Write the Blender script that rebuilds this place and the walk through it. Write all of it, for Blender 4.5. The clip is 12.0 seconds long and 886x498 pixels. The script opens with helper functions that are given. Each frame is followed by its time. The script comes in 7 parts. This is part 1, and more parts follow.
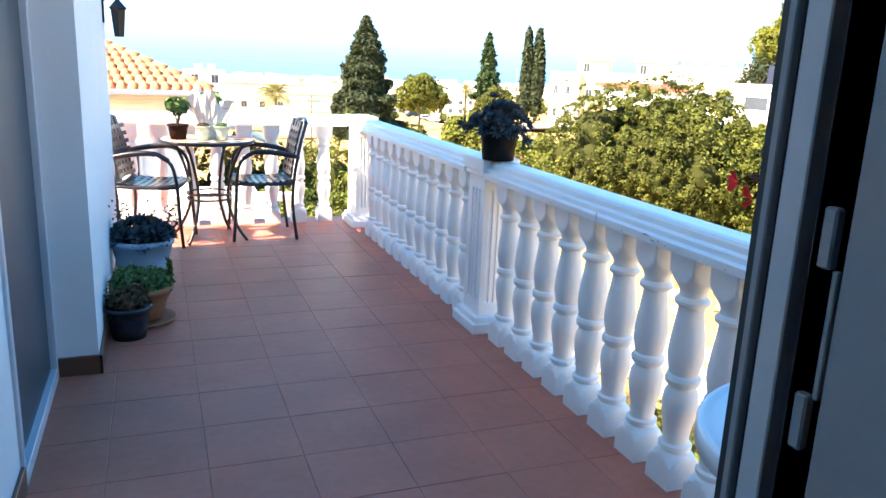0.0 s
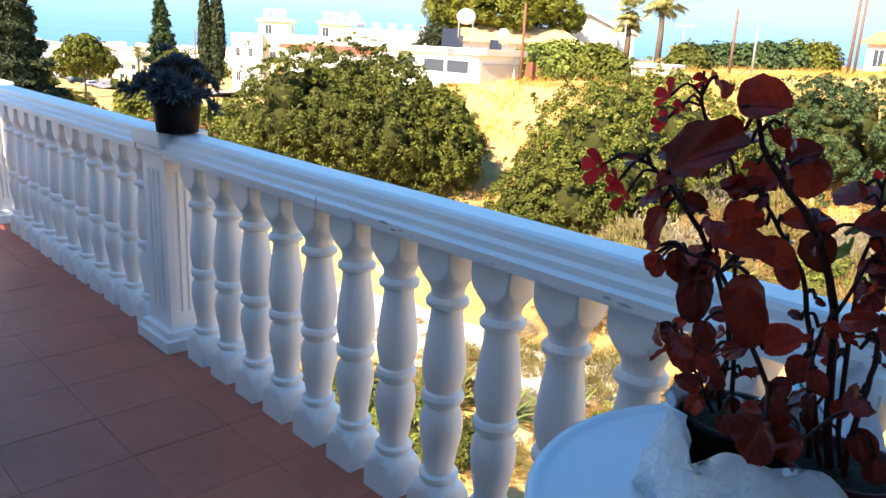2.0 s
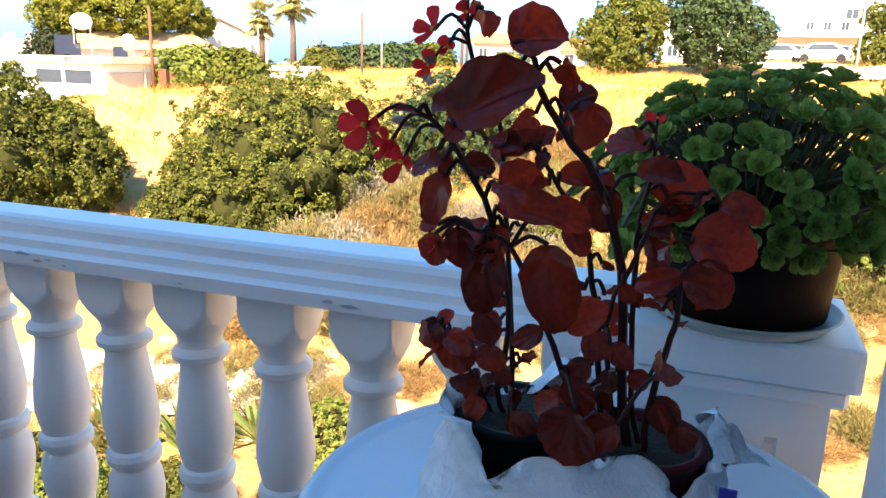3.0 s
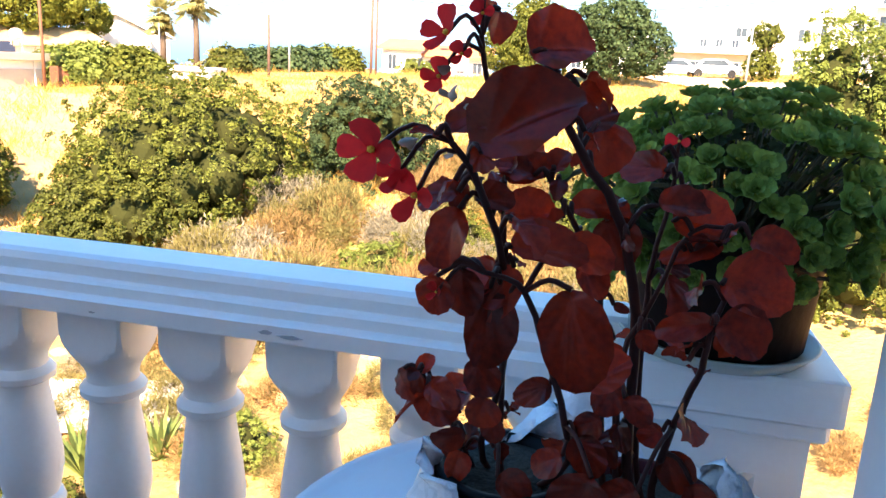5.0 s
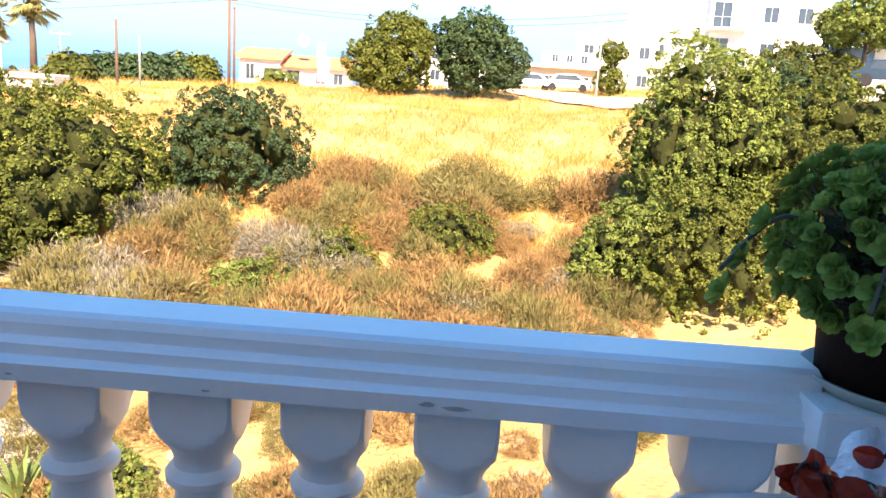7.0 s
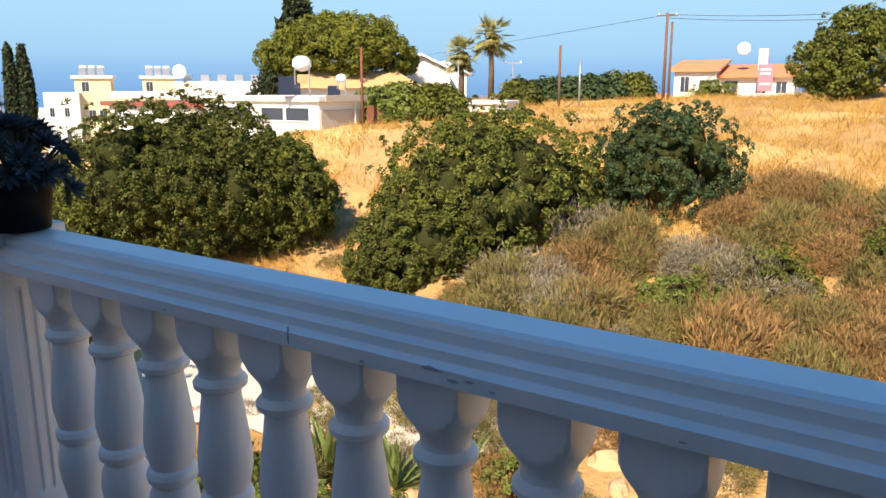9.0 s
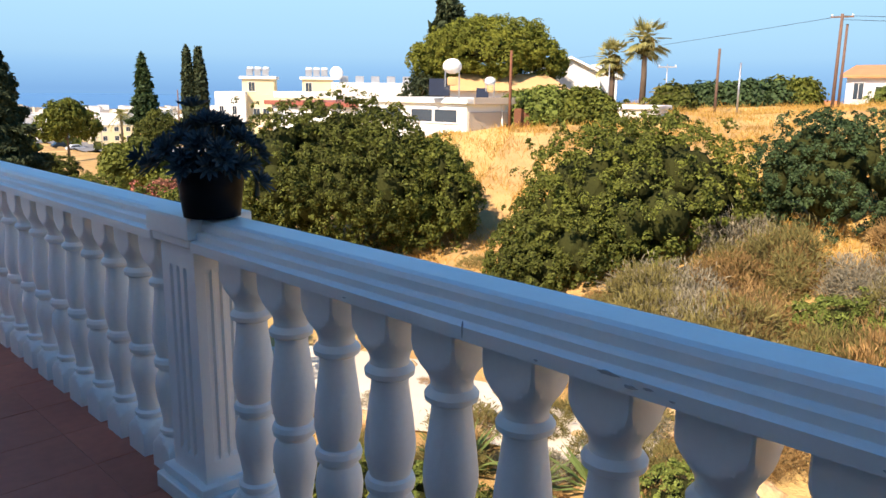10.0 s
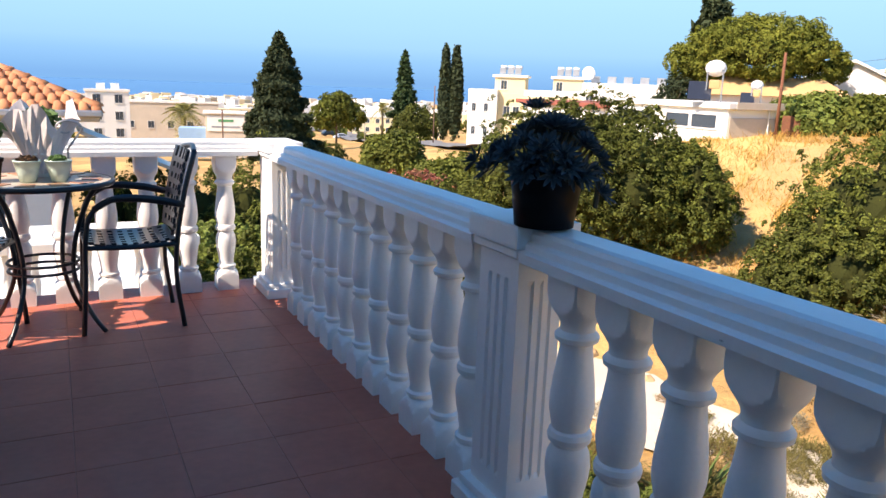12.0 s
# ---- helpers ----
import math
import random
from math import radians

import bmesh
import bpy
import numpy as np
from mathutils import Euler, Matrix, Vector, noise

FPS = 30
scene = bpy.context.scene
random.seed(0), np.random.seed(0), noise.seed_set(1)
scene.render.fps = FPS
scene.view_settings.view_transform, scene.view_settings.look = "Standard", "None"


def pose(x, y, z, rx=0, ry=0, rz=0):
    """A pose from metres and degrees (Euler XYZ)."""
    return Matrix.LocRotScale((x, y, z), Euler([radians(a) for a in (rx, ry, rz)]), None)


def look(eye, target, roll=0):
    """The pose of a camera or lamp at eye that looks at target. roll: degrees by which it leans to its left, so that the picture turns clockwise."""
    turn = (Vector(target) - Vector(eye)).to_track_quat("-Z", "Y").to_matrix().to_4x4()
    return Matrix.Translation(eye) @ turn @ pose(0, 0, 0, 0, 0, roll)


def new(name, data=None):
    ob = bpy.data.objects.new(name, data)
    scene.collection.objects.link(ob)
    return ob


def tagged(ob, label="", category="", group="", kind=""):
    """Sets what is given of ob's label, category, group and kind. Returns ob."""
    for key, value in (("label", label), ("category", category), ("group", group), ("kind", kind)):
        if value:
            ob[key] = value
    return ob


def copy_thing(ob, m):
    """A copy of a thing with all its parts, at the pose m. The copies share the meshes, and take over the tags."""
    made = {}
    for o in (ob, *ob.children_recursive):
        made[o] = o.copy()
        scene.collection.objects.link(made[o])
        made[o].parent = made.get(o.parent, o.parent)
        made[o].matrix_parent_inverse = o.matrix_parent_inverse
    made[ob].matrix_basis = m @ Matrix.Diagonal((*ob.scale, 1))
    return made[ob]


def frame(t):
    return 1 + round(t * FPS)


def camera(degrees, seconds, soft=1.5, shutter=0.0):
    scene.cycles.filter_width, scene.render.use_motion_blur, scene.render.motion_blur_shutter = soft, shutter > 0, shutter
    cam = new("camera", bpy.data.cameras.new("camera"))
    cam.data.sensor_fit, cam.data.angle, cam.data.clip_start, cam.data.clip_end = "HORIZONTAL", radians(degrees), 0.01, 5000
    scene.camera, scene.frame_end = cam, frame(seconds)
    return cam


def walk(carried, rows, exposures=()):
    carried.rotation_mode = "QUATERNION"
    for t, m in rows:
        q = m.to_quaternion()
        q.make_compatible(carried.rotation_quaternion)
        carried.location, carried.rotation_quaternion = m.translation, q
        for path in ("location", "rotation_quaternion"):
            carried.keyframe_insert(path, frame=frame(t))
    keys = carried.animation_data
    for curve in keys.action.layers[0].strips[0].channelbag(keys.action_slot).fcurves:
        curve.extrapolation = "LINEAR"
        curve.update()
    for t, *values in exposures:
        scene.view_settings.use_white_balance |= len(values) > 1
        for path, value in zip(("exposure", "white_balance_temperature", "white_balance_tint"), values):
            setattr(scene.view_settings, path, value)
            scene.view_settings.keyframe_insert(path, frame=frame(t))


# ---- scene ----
cam = camera(60.7, 12.0, soft=1.5)
PATH = [
    (0, (-1.545, -2.424, 1.364), (-0.849, -0.611, 0.887), 2.4),
    (0.5, (-1.534, -2.275, 1.36), (-0.846, -0.465, 0.859), 2.6),
    (1, (-1.531, -2.121, 1.353), (-0.598, -0.425, 0.85), 0.7),
    (1.5, (-1.433, -1.99, 1.331), (-0.259, -0.457, 0.808), 1.4),
    (2, (-1.258, -1.848, 1.303), (0.086, -0.467, 0.771), 2.9),
    (2.5, (-1.191, -1.794, 1.292), (0.404, -0.703, 0.775), 4.3),
    (3, (-1.134, -1.667, 1.24), (0.69, -1.008, 0.751), 1.4),
    (3.5, (-1.163, -1.613, 1.235), (0.715, -1.116, 0.758), 2.5),
    (5.3, (-0.996, -1.534, 1.24), (0.91, -1.143, 0.78), 3.2),
    (5.5, (-0.965, -1.5, 1.24), (0.956, -1.179, 0.784), 4.0),
    (6, (-0.959, -1.357, 1.239), (0.996, -1.357, 0.813), 4.6),
    (6.5, (-0.997, -1.192, 1.244), (0.958, -1.214, 0.821), 2.6),
    (6.7, (-1.013, -1.151, 1.249), (0.943, -1.163, 0.83), 3.2),
    (8.3, (-0.901, -1.012, 1.264), (0.873, -0.185, 0.85), 0.5),
    (8.5, (-0.908, -1.018, 1.267), (0.827, -0.113, 0.852), 0.2),
    (9, (-0.937, -0.998, 1.261), (0.682, 0.102, 0.846), -0.1),
    (9.5, (-0.966, -0.972, 1.261), (0.532, 0.286, 0.847), 0.0),
    (10, (-0.994, -0.958, 1.26), (0.392, 0.424, 0.851), 0.6),
    (10.5, (-1.019, -0.935, 1.256), (0.231, 0.572, 0.844), 1.1),
    (11, (-1.036, -0.902, 1.256), (0.028, 0.74, 0.842), 1.5),
    (11.5, (-1.063, -0.82, 1.254), (-0.144, 0.906, 0.834), 2.0),
    (12, (-1.093, -0.64, 1.262), (-0.201, 1.099, 0.838), 2.1),
]

walk(cam, [(t, look(e, g, r)) for t, e, g, r in PATH],
     exposures=[(0.0, 2.5, 7500, 16), (0.5, 2.38, 7500, 16), (1.5, 1.82, 7500, 17), (2.5, 1.9, 7650, 19), (3.5, 2.25, 8000, 21), (5.5, 2.3, 7750, 22),
                (6.5, 2.2, 7450, 23), (8.3, 0.76, 7150, 18), (10.5, 0.90, 7200, 18), (12.0, 0.95, 6950, 18)])

# ---------------------------------------------------------------- light
SUN_AZ, SUN_EL = -100.0, 42.0      # degrees from +y towards +x, and above the horizon
world = bpy.data.worlds.new("sky")
scene.world = world
world.use_nodes = True
wn = world.node_tree
sky = wn.nodes.new("ShaderNodeTexSky")
sky.sky_type = "NISHITA"
sky.sun_disc = False
sky.sun_elevation = radians(SUN_EL)
sky.sun_rotation = radians(SUN_AZ)
sky.altitude = 60
sky.air_density, sky.dust_density, sky.ozone_density = 1.0, 0.35, 3.0
tone = wn.nodes.new("ShaderNodeHueSaturation")
tone.inputs["Saturation"].default_value = 1.34
tone.inputs["Hue"].default_value = 0.496
wn.links.new(sky.outputs[0], tone.inputs["Color"])
wn.links.new(tone.outputs[0], wn.nodes["Background"].inputs[0])
wn.nodes["Background"].inputs[1].default_value = 0.12
sun = new("sun", bpy.data.lights.new("sun", "SUN"))
sun.data.energy, sun.data.angle, sun.data.color = 5.0, radians(0.5), (1.0, 0.90, 0.76)
sun_dir = Vector((math.sin(radians(SUN_AZ)) * math.cos(radians(SUN_EL)), math.cos(radians(SUN_AZ)) * math.cos(radians(SUN_EL)), math.sin(radians(SUN_EL))))
sun.matrix_world = look(tuple(sun_dir * 60), (0, 0, 0))


# ---------------------------------------------------------------- materials
def material(name, base, rough=0.6, dark=None, scale=6.0, fine=60.0, bump=0.2, metal=0.0, amount=0.5, spec=0.5, random_tone=0.0,
             bump_size=0.01, transmission=0.0, alpha=1.0, coords="Object", third=None, third_scale=1.0):
    """A surface with variation at two scales: broad stains and fine grain."""
    m = bpy.data.materials.new(name)
    m.use_nodes = True
    t = m.node_tree
    b = t.nodes["Principled BSDF"]
    b.inputs["Roughness"].default_value = rough
    b.inputs["Metallic"].default_value = metal
    b.inputs["Specular IOR Level"].default_value = spec
    b.inputs["Transmission Weight"].default_value = transmission
    b.inputs["Alpha"].default_value = alpha
    co = t.nodes.new("ShaderNodeTexCoord")
    geo = t.nodes.new("ShaderNodeNewGeometry")
    src = geo.outputs["Position"] if coords == "World" else co.outputs["Object"]
    n1 = t.nodes.new("ShaderNodeTexNoise")
    n1.inputs["Scale"].default_value = scale
    n1.inputs["Detail"].default_value = 5
    n2 = t.nodes.new("ShaderNodeTexNoise")
    n2.inputs["Scale"].default_value = fine
    n2.inputs["Detail"].default_value = 4
    t.links.new(src, n1.inputs["Vector"])
    t.links.new(src, n2.inputs["Vector"])
    dark = dark or tuple(c * 0.75 for c in base)
    mix = t.nodes.new("ShaderNodeMix")
    mix.data_type = "RGBA"
    mix.inputs["A"].default_value = (*base, 1)
    mix.inputs["B"].default_value = (*dark, 1)
    ramp = t.nodes.new("ShaderNodeMapRange")
    ramp.inputs["From Min"].default_value, ramp.inputs["From Max"].default_value = 0.35, 0.68
    ramp.inputs["To Max"].default_value = amount
    add = t.nodes.new("ShaderNodeMath")
    add.operation = "MULTIPLY_ADD"
    add.inputs[1].default_value = 0.35
    t.links.new(n2.outputs["Fac"], add.inputs[0])
    sub = t.nodes.new("ShaderNodeMath")
    sub.operation = "MULTIPLY"
    sub.inputs[1].default_value = 0.65
    t.links.new(n1.outputs["Fac"], sub.inputs[0])
    t.links.new(sub.outputs[0], add.inputs[2])
    t.links.new(add.outputs[0], ramp.inputs["Value"])
    t.links.new(ramp.outputs[0], mix.inputs["Factor"])
    colour = mix.outputs["Result"]
    if third:
        n3 = t.nodes.new("ShaderNodeTexNoise")
        n3.inputs["Scale"].default_value = third_scale
        n3.inputs["Detail"].default_value = 6
        t.links.new(src, n3.inputs["Vector"])
        r3 = t.nodes.new("ShaderNodeMapRange")
        r3.inputs["From Min"].default_value, r3.inputs["From Max"].default_value = 0.5, 0.62
        t.links.new(n3.outputs["Fac"], r3.inputs["Value"])
        mix3 = t.nodes.new("ShaderNodeMix")
        mix3.data_type = "RGBA"
        mix3.inputs["B"].default_value = (*third, 1)
        t.links.new(r3.outputs[0], mix3.inputs["Factor"])
        t.links.new(colour, mix3.inputs["A"])
        colour = mix3.outputs["Result"]
    if random_tone:
        info = t.nodes.new("ShaderNodeObjectInfo")
        isl = t.nodes.new("ShaderNodeMath")
        isl.operation = "ADD"
        t.links.new(info.outputs["Random"], isl.inputs[0])
        t.links.new(geo.outputs["Random Per Island"], isl.inputs[1])
        fr = t.nodes.new("ShaderNodeMath")
        fr.operation = "FRACT"
        t.links.new(isl.outputs[0], fr.inputs[0])
        rng = t.nodes.new("ShaderNodeMapRange")
        rng.inputs["To Min"].default_value, rng.inputs["To Max"].default_value = 1 - random_tone, 1 + random_tone
        t.links.new(fr.outputs[0], rng.inputs["Value"])
        hsv = t.nodes.new("ShaderNodeHueSaturation")
        t.links.new(rng.outputs[0], hsv.inputs["Value"])
        t.links.new(colour, hsv.inputs["Color"])
        colour = hsv.outputs[0]
    t.links.new(colour, b.inputs["Base Color"])
    if bump:
        bp = t.nodes.new("ShaderNodeBump")
        bp.inputs["Strength"].default_value = bump
        bp.inputs["Distance"].default_value = bump_size
        t.links.new(add.outputs[0], bp.inputs["Height"])
        t.links.new(bp.outputs[0], b.inputs["Normal"])
    return m


def leaf_material(name, base, dark, rough=0.5, tone=0.35, through_light=0.25, scale=1.5, coords="World"):
    m = material(name, base, min(1.0, rough + 0.15), dark, scale, scale * 12, 0.0, random_tone=tone, amount=0.9, coords=coords, spec=0.18)
    t = m.node_tree
    b = t.nodes["Principled BSDF"]
    tr = t.nodes.new("ShaderNodeBsdfTranslucent")
    mixs = t.nodes.new("ShaderNodeMixShader")
    mixs.inputs[0].default_value = through_light
    t.links.new(b.inputs["Base Color"].links[0].from_socket, tr.inputs[0])
    t.links.new(b.outputs[0], mixs.inputs[1])
    t.links.new(tr.outputs[0], mixs.inputs[2])
    t.links.new(mixs.outputs[0], t.nodes["Material Output"].inputs[0])
    return m


WHITE = material("white masonry paint", (0.81, 0.81, 0.80), 0.40, (0.70, 0.70, 0.69), 7, 90, 0.25, bump_size=0.004)
WALLP = material("white wall render", (0.78, 0.78, 0.77), 0.8, (0.70, 0.70, 0.69), 3, 140, 0.4, bump_size=0.004)
TILE = material("terracotta floor tile", (0.54, 0.165, 0.105), 0.46, (0.38, 0.114, 0.075), 3, 26, 0.12, random_tone=0.045, bump_size=0.004, amount=0.85, spec=0.18, coords="World")
GROUT = material("cement grout", (0.46, 0.19, 0.135), 0.9, (0.30, 0.115, 0.082), 8, 80, 0.3, coords="World")
SKIRT = material("brown skirting tile", (0.16, 0.055, 0.03), 0.4, None, 9, 60, 0.1)
SOIL = material("dry hillside soil", (0.52, 0.315, 0.110), 0.95, (0.31, 0.18, 0.062), 0.9, 7.0, 1.0, bump_size=0.2, amount=0.95, coords="World", third=(0.60, 0.40, 0.145), third_scale=0.12)


# ---------------------------------------------------------------- mesh helpers
def mesh_from(verts, faces, mat, name="mesh", smooth=False):
    me = bpy.data.meshes.new(name)
    me.from_pydata([tuple(v) for v in verts], [], faces)
    me.update()
    if mat:
        me.materials.append(mat)
    if smooth:
        me.polygons.foreach_set("use_smooth", [True] * len(me.polygons))
    return me


def put(name, me, parent=None, m=None, label=""):
    ob = new(name, me)
    if parent:
        ob.parent = parent
    if m is not None:
        ob.matrix_basis = m
    if label:
        ob["label"] = label
    return ob


def part(name, bm, mat, parent=None, label="", m=None, smooth=False):
    me = bpy.data.meshes.new(name)
    if smooth:
        for f in bm.faces:
            f.smooth = True
    bm.normal_update()
    bm.to_mesh(me)
    bm.free()
    me.materials.append(mat)
    return put(name, me, parent, m, label)


def empty(name, m, label, category, group="", kind=""):
    ob = new(name)
    ob.matrix_basis = m
    return tagged(ob, label, category, group, kind)


def box_bm(x0, y0, z0, x1, y1, z1, bevel=0.0, bm=None, seg=1):
    own = bm or bmesh.new()
    vs = [own.verts.new((x, y, z)) for z in (z0, z1) for y in (y0, y1) for x in (x0, x1)]
    fs = [own.faces.new([vs[i] for i in q]) for q in ((0, 2, 3, 1), (4, 5, 7, 6), (0, 1, 5, 4), (2, 6, 7, 3), (0, 4, 6, 2), (1, 3, 7, 5))]
    if bevel:
        es = {e for f in fs for e in f.edges}
        bmesh.ops.bevel(own, geom=list(es), offset=bevel, segments=seg, affect="EDGES", profile=0.7)
    return own


def lathe(profile, seg=24):
    """Vertices and faces of a turned body. profile: (radius, z) upwards."""
    verts, faces = [], []
    for k, (r, z) in enumerate(profile):
        for i in range(seg):
            a = 2 * math.pi * (i + 0.5) / seg
            c, s = math.cos(a), math.sin(a)
            verts.append((r * c, r * s, z))
    n = len(profile)
    for k in range(n - 1):
        for i in range(seg):
            j = (i + 1) % seg
            faces.append((k * seg + i, k * seg + j, (k + 1) * seg + j, (k + 1) * seg + i))
    faces.append(tuple(range(seg - 1, -1, -1)))
    faces.append(tuple((n - 1) * seg + i for i in range(seg)))
    return verts, faces


def tube(points, radius, seg=8, taper=None):
    """Vertices and faces of a round rod along points."""
    pts = [Vector(p) for p in points]
    verts, faces = [], []
    up = Vector((0.13, 0.21, 0.97))
    for i, p in enumerate(pts):
        d = (pts[min(i + 1, len(pts) - 1)] - pts[max(i - 1, 0)]).normalized()
        a = d.cross(up)
        if a.length < 0.05:
            a = d.cross(Vector((1, 0, 0)))
        a.normalize()
        b = d.cross(a)
        r = radius * (1 + (taper - 1) * i / (len(pts) - 1)) if taper is not None else radius
        for k in range(seg):
            t = 2 * math.pi * k / seg
            verts.append(p + a * (r * math.cos(t)) + b * (r * math.sin(t)))
    for i in range(len(pts) - 1):
        for k in range(seg):
            j = (k + 1) % seg
            faces.append((i * seg + k, i * seg + j, (i + 1) * seg + j, (i + 1) * seg + k))
    faces.append(tuple(range(seg - 1, -1, -1)))
    faces.append(tuple((len(pts) - 1) * seg + k for k in range(seg)))
    return verts, faces


def merge(pieces):
    verts, faces = [], []
    for v, f in pieces:
        o = len(verts)
        verts += list(v)
        faces += [tuple(i + o for i in q) for q in f]
    return verts, faces


def box_vf(x0, y0, z0, x1, y1, z1):
    v = [(x, y, z) for z in (z0, z1) for y in (y0, y1) for x in (x0, x1)]
    return v, [(0, 2, 3, 1), (4, 5, 7, 6), (0, 1, 5, 4), (2, 6, 7, 3), (0, 4, 6, 2), (1, 3, 7, 5)]


def arc(points, n=24):
    """A smooth curve through control points (Catmull-Rom)."""
    p = [Vector(q) for q in points]
    p = [p[0] * 2 - p[1]] + p + [p[-1] * 2 - p[-2]]
    out = []
    spans = len(p) - 3
    for k in range(n + 1):
        u = min(k * spans / n, spans - 1e-6)
        i, f = int(u), u - int(u)
        a, b, c, d = p[i:i + 4]
        out.append(0.5 * ((2 * b) + (c - a) * f + (2 * a - 5 * b + 4 * c - d) * f * f + (3 * b - a - 3 * c + d) * f ** 3))
    return out


def quads_mesh(name, centre, normal, size, mat, rng, stretch=1.6, fold=0.25, axis=None):
    """One mesh of many small folded leaves: centres, facing directions, sizes."""
    n = len(centre)
    nrm = normal / np.linalg.norm(normal, axis=1, keepdims=True)
    rnd = rng.normal(size=(n, 3))
    a = np.cross(nrm, rnd) if axis is None else np.array(axis)
    if axis is not None:
        nrm = np.cross(a, rnd)
        nrm /= np.linalg.norm(nrm, axis=1, keepdims=True) + 1e-9
    a /= np.linalg.norm(a, axis=1, keepdims=True) + 1e-9
    b = np.cross(nrm, a)
    s = size.reshape(-1, 1)
    tip = centre + a * s * stretch * 0.5
    root = centre - a * s * stretch * 0.5
    left = centre + b * s * 0.5 + nrm * s * fold
    right = centre - b * s * 0.5 + nrm * s * fold
    verts = np.stack([root, right, tip, left], axis=1).reshape(-1, 3)
    idx = np.arange(n) * 4
    tri = np.stack([idx, idx + 1, idx + 2, idx, idx + 2, idx + 3], axis=1).reshape(-1)
    me = bpy.data.meshes.new(name)
    me.vertices.add(len(verts))
    me.vertices.foreach_set("co", verts.astype(np.float32).ravel())
    me.loops.add(len(tri))
    me.loops.foreach_set("vertex_index", tri.astype(np.int32))
    me.polygons.add(len(tri) // 3)
    me.polygons.foreach_set("loop_start", np.arange(0, len(tri), 3, dtype=np.int32))
    me.materials.append(mat)
    me.update()
    me.validate()
    return me


# ---------------------------------------------------------------- terrain
EYE = (-1.0, -1.0)
DIST = (14, 20, 25, 30, 42, 55, 85, 200, 600)
BEARING = (-70, 8, 28, 46, 60, 75, 95, 116, 180)
HEIGHT = {-70: (-6, -6, -6, -6, -6, -6.5, -7, -12, -26), 8: (-6, -6, -6.2, -6.5, -7, -7.5, -8.5, -14, -26),
          28: (-6.2, -6.2, -6, -5.8, -5.4, -5.4, -6.0, -13, -26), 46: (-5.9, -5.8, -5.2, -4.4, -1.2, -0.6, -0.9, -8, -26),
          60: (-5.8, -5.4, -4.4, -3.2, -1.0, 0.0, -0.1, -5, -26), 75: (-5.6, -5.0, -3.7, -2.4, -0.6, 0.3, 0.2, -2, -20),
          95: (-5.4, -4.7, -3.4, -2.0, -0.2, 0.9, 1.7, 3, 2), 116: (-5.3, -4.2, -2.8, -1.2, 0.9, 2.2, 3.6, 8, 20),
          180: (-5.2, -4, -2, 0, 1, 3, 5, 9, 20)}


def ground_z(x, y):
    dx, dy = x - EYE[0], y - EYE[1]
    d = math.hypot(dx, dy)
    az = math.degrees(math.atan2(dx, dy))
    if az < -70 or az > 180:
        lo, hi, f = 180, -70, (az - 180) % 360 / 110.0
    else:
        k = max(i for i in range(len(BEARING)) if BEARING[i] <= az)
        k = min(k, len(BEARING) - 2)
        lo, hi = BEARING[k], BEARING[k + 1]
        f = (az - lo) / (hi - lo)
    f = f * f * (3 - 2 * f) * 0.5 + f * 0.5
    za, zb = np.interp(d, DIST, HEIGHT[lo]), np.interp(d, DIST, HEIGHT[hi])
    z = za * (1 - f) + zb * f
    if d > 600:
        z -= (d - 600) * 0.012 if z < -10 else 0
    if d > 16:
        z += noise.noise((x * 0.09, y * 0.09, 3.0)) * min(0.7, 0.02 * d) + noise.noise((x * 0.35, y * 0.35, 7.0)) * 0.22
    return float(z)


def polar(az, d):
    return EYE[0] + d * math.sin(radians(az)), EYE[1] + d * math.cos(radians(az))


def build_ground():
    rings = [0.5, 5, 9, 12, 14, 16, 18, 19.5] + [20 * 1.022 ** i for i in range(70)]
    rings += [rings[-1] * 1.13 ** i for i in range(1, 36) if rings[-1] * 1.13 ** i < 4900]
    seg = 360
    verts = [(EYE[0], EYE[1], -6.0)]
    for d in rings:
        for i in range(seg):
            x, y = polar(i * 360 / seg, d)
            verts.append((x, y, ground_z(x, y)))
    faces = [(0, 1 + (i + 1) % seg, 1 + i) for i in range(seg)]
    for k in range(len(rings) - 1):
        o = 1 + k * seg
        for i in range(seg):
            j = (i + 1) % seg
            faces.append((o + i, o + j, o + seg + j, o + seg + i))
    ob = new("ground", mesh_from(verts, faces, SOIL, "ground", True))
    tagged(ob, "dry ochre hillside with a ravine and falling land", "ground", kind="structure")
    return ob


ground = build_ground()
SEA = material("hazy blue sea", (0.062, 0.19, 0.39), 0.5, (0.052, 0.17, 0.36), 0.004, 0.05, 0.05, coords="World")
sea_v = [(0, 0, -37)] + [(4900 * math.cos(2 * math.pi * i / 128), 4900 * math.sin(2 * math.pi * i / 128), -37) for i in range(128)]
tagged(new("water", mesh_from(sea_v, [(0, 1 + i, 1 + (i + 1) % 128) for i in range(128)], SEA)), "calm blue sea under summer haze", "sea", kind="structure")


# ---------------------------------------------------------------- balcony
FAR_Y = 3.95      # middle line of the far balustrade
ROW_X = 0.061     # middle line of the long balustrade


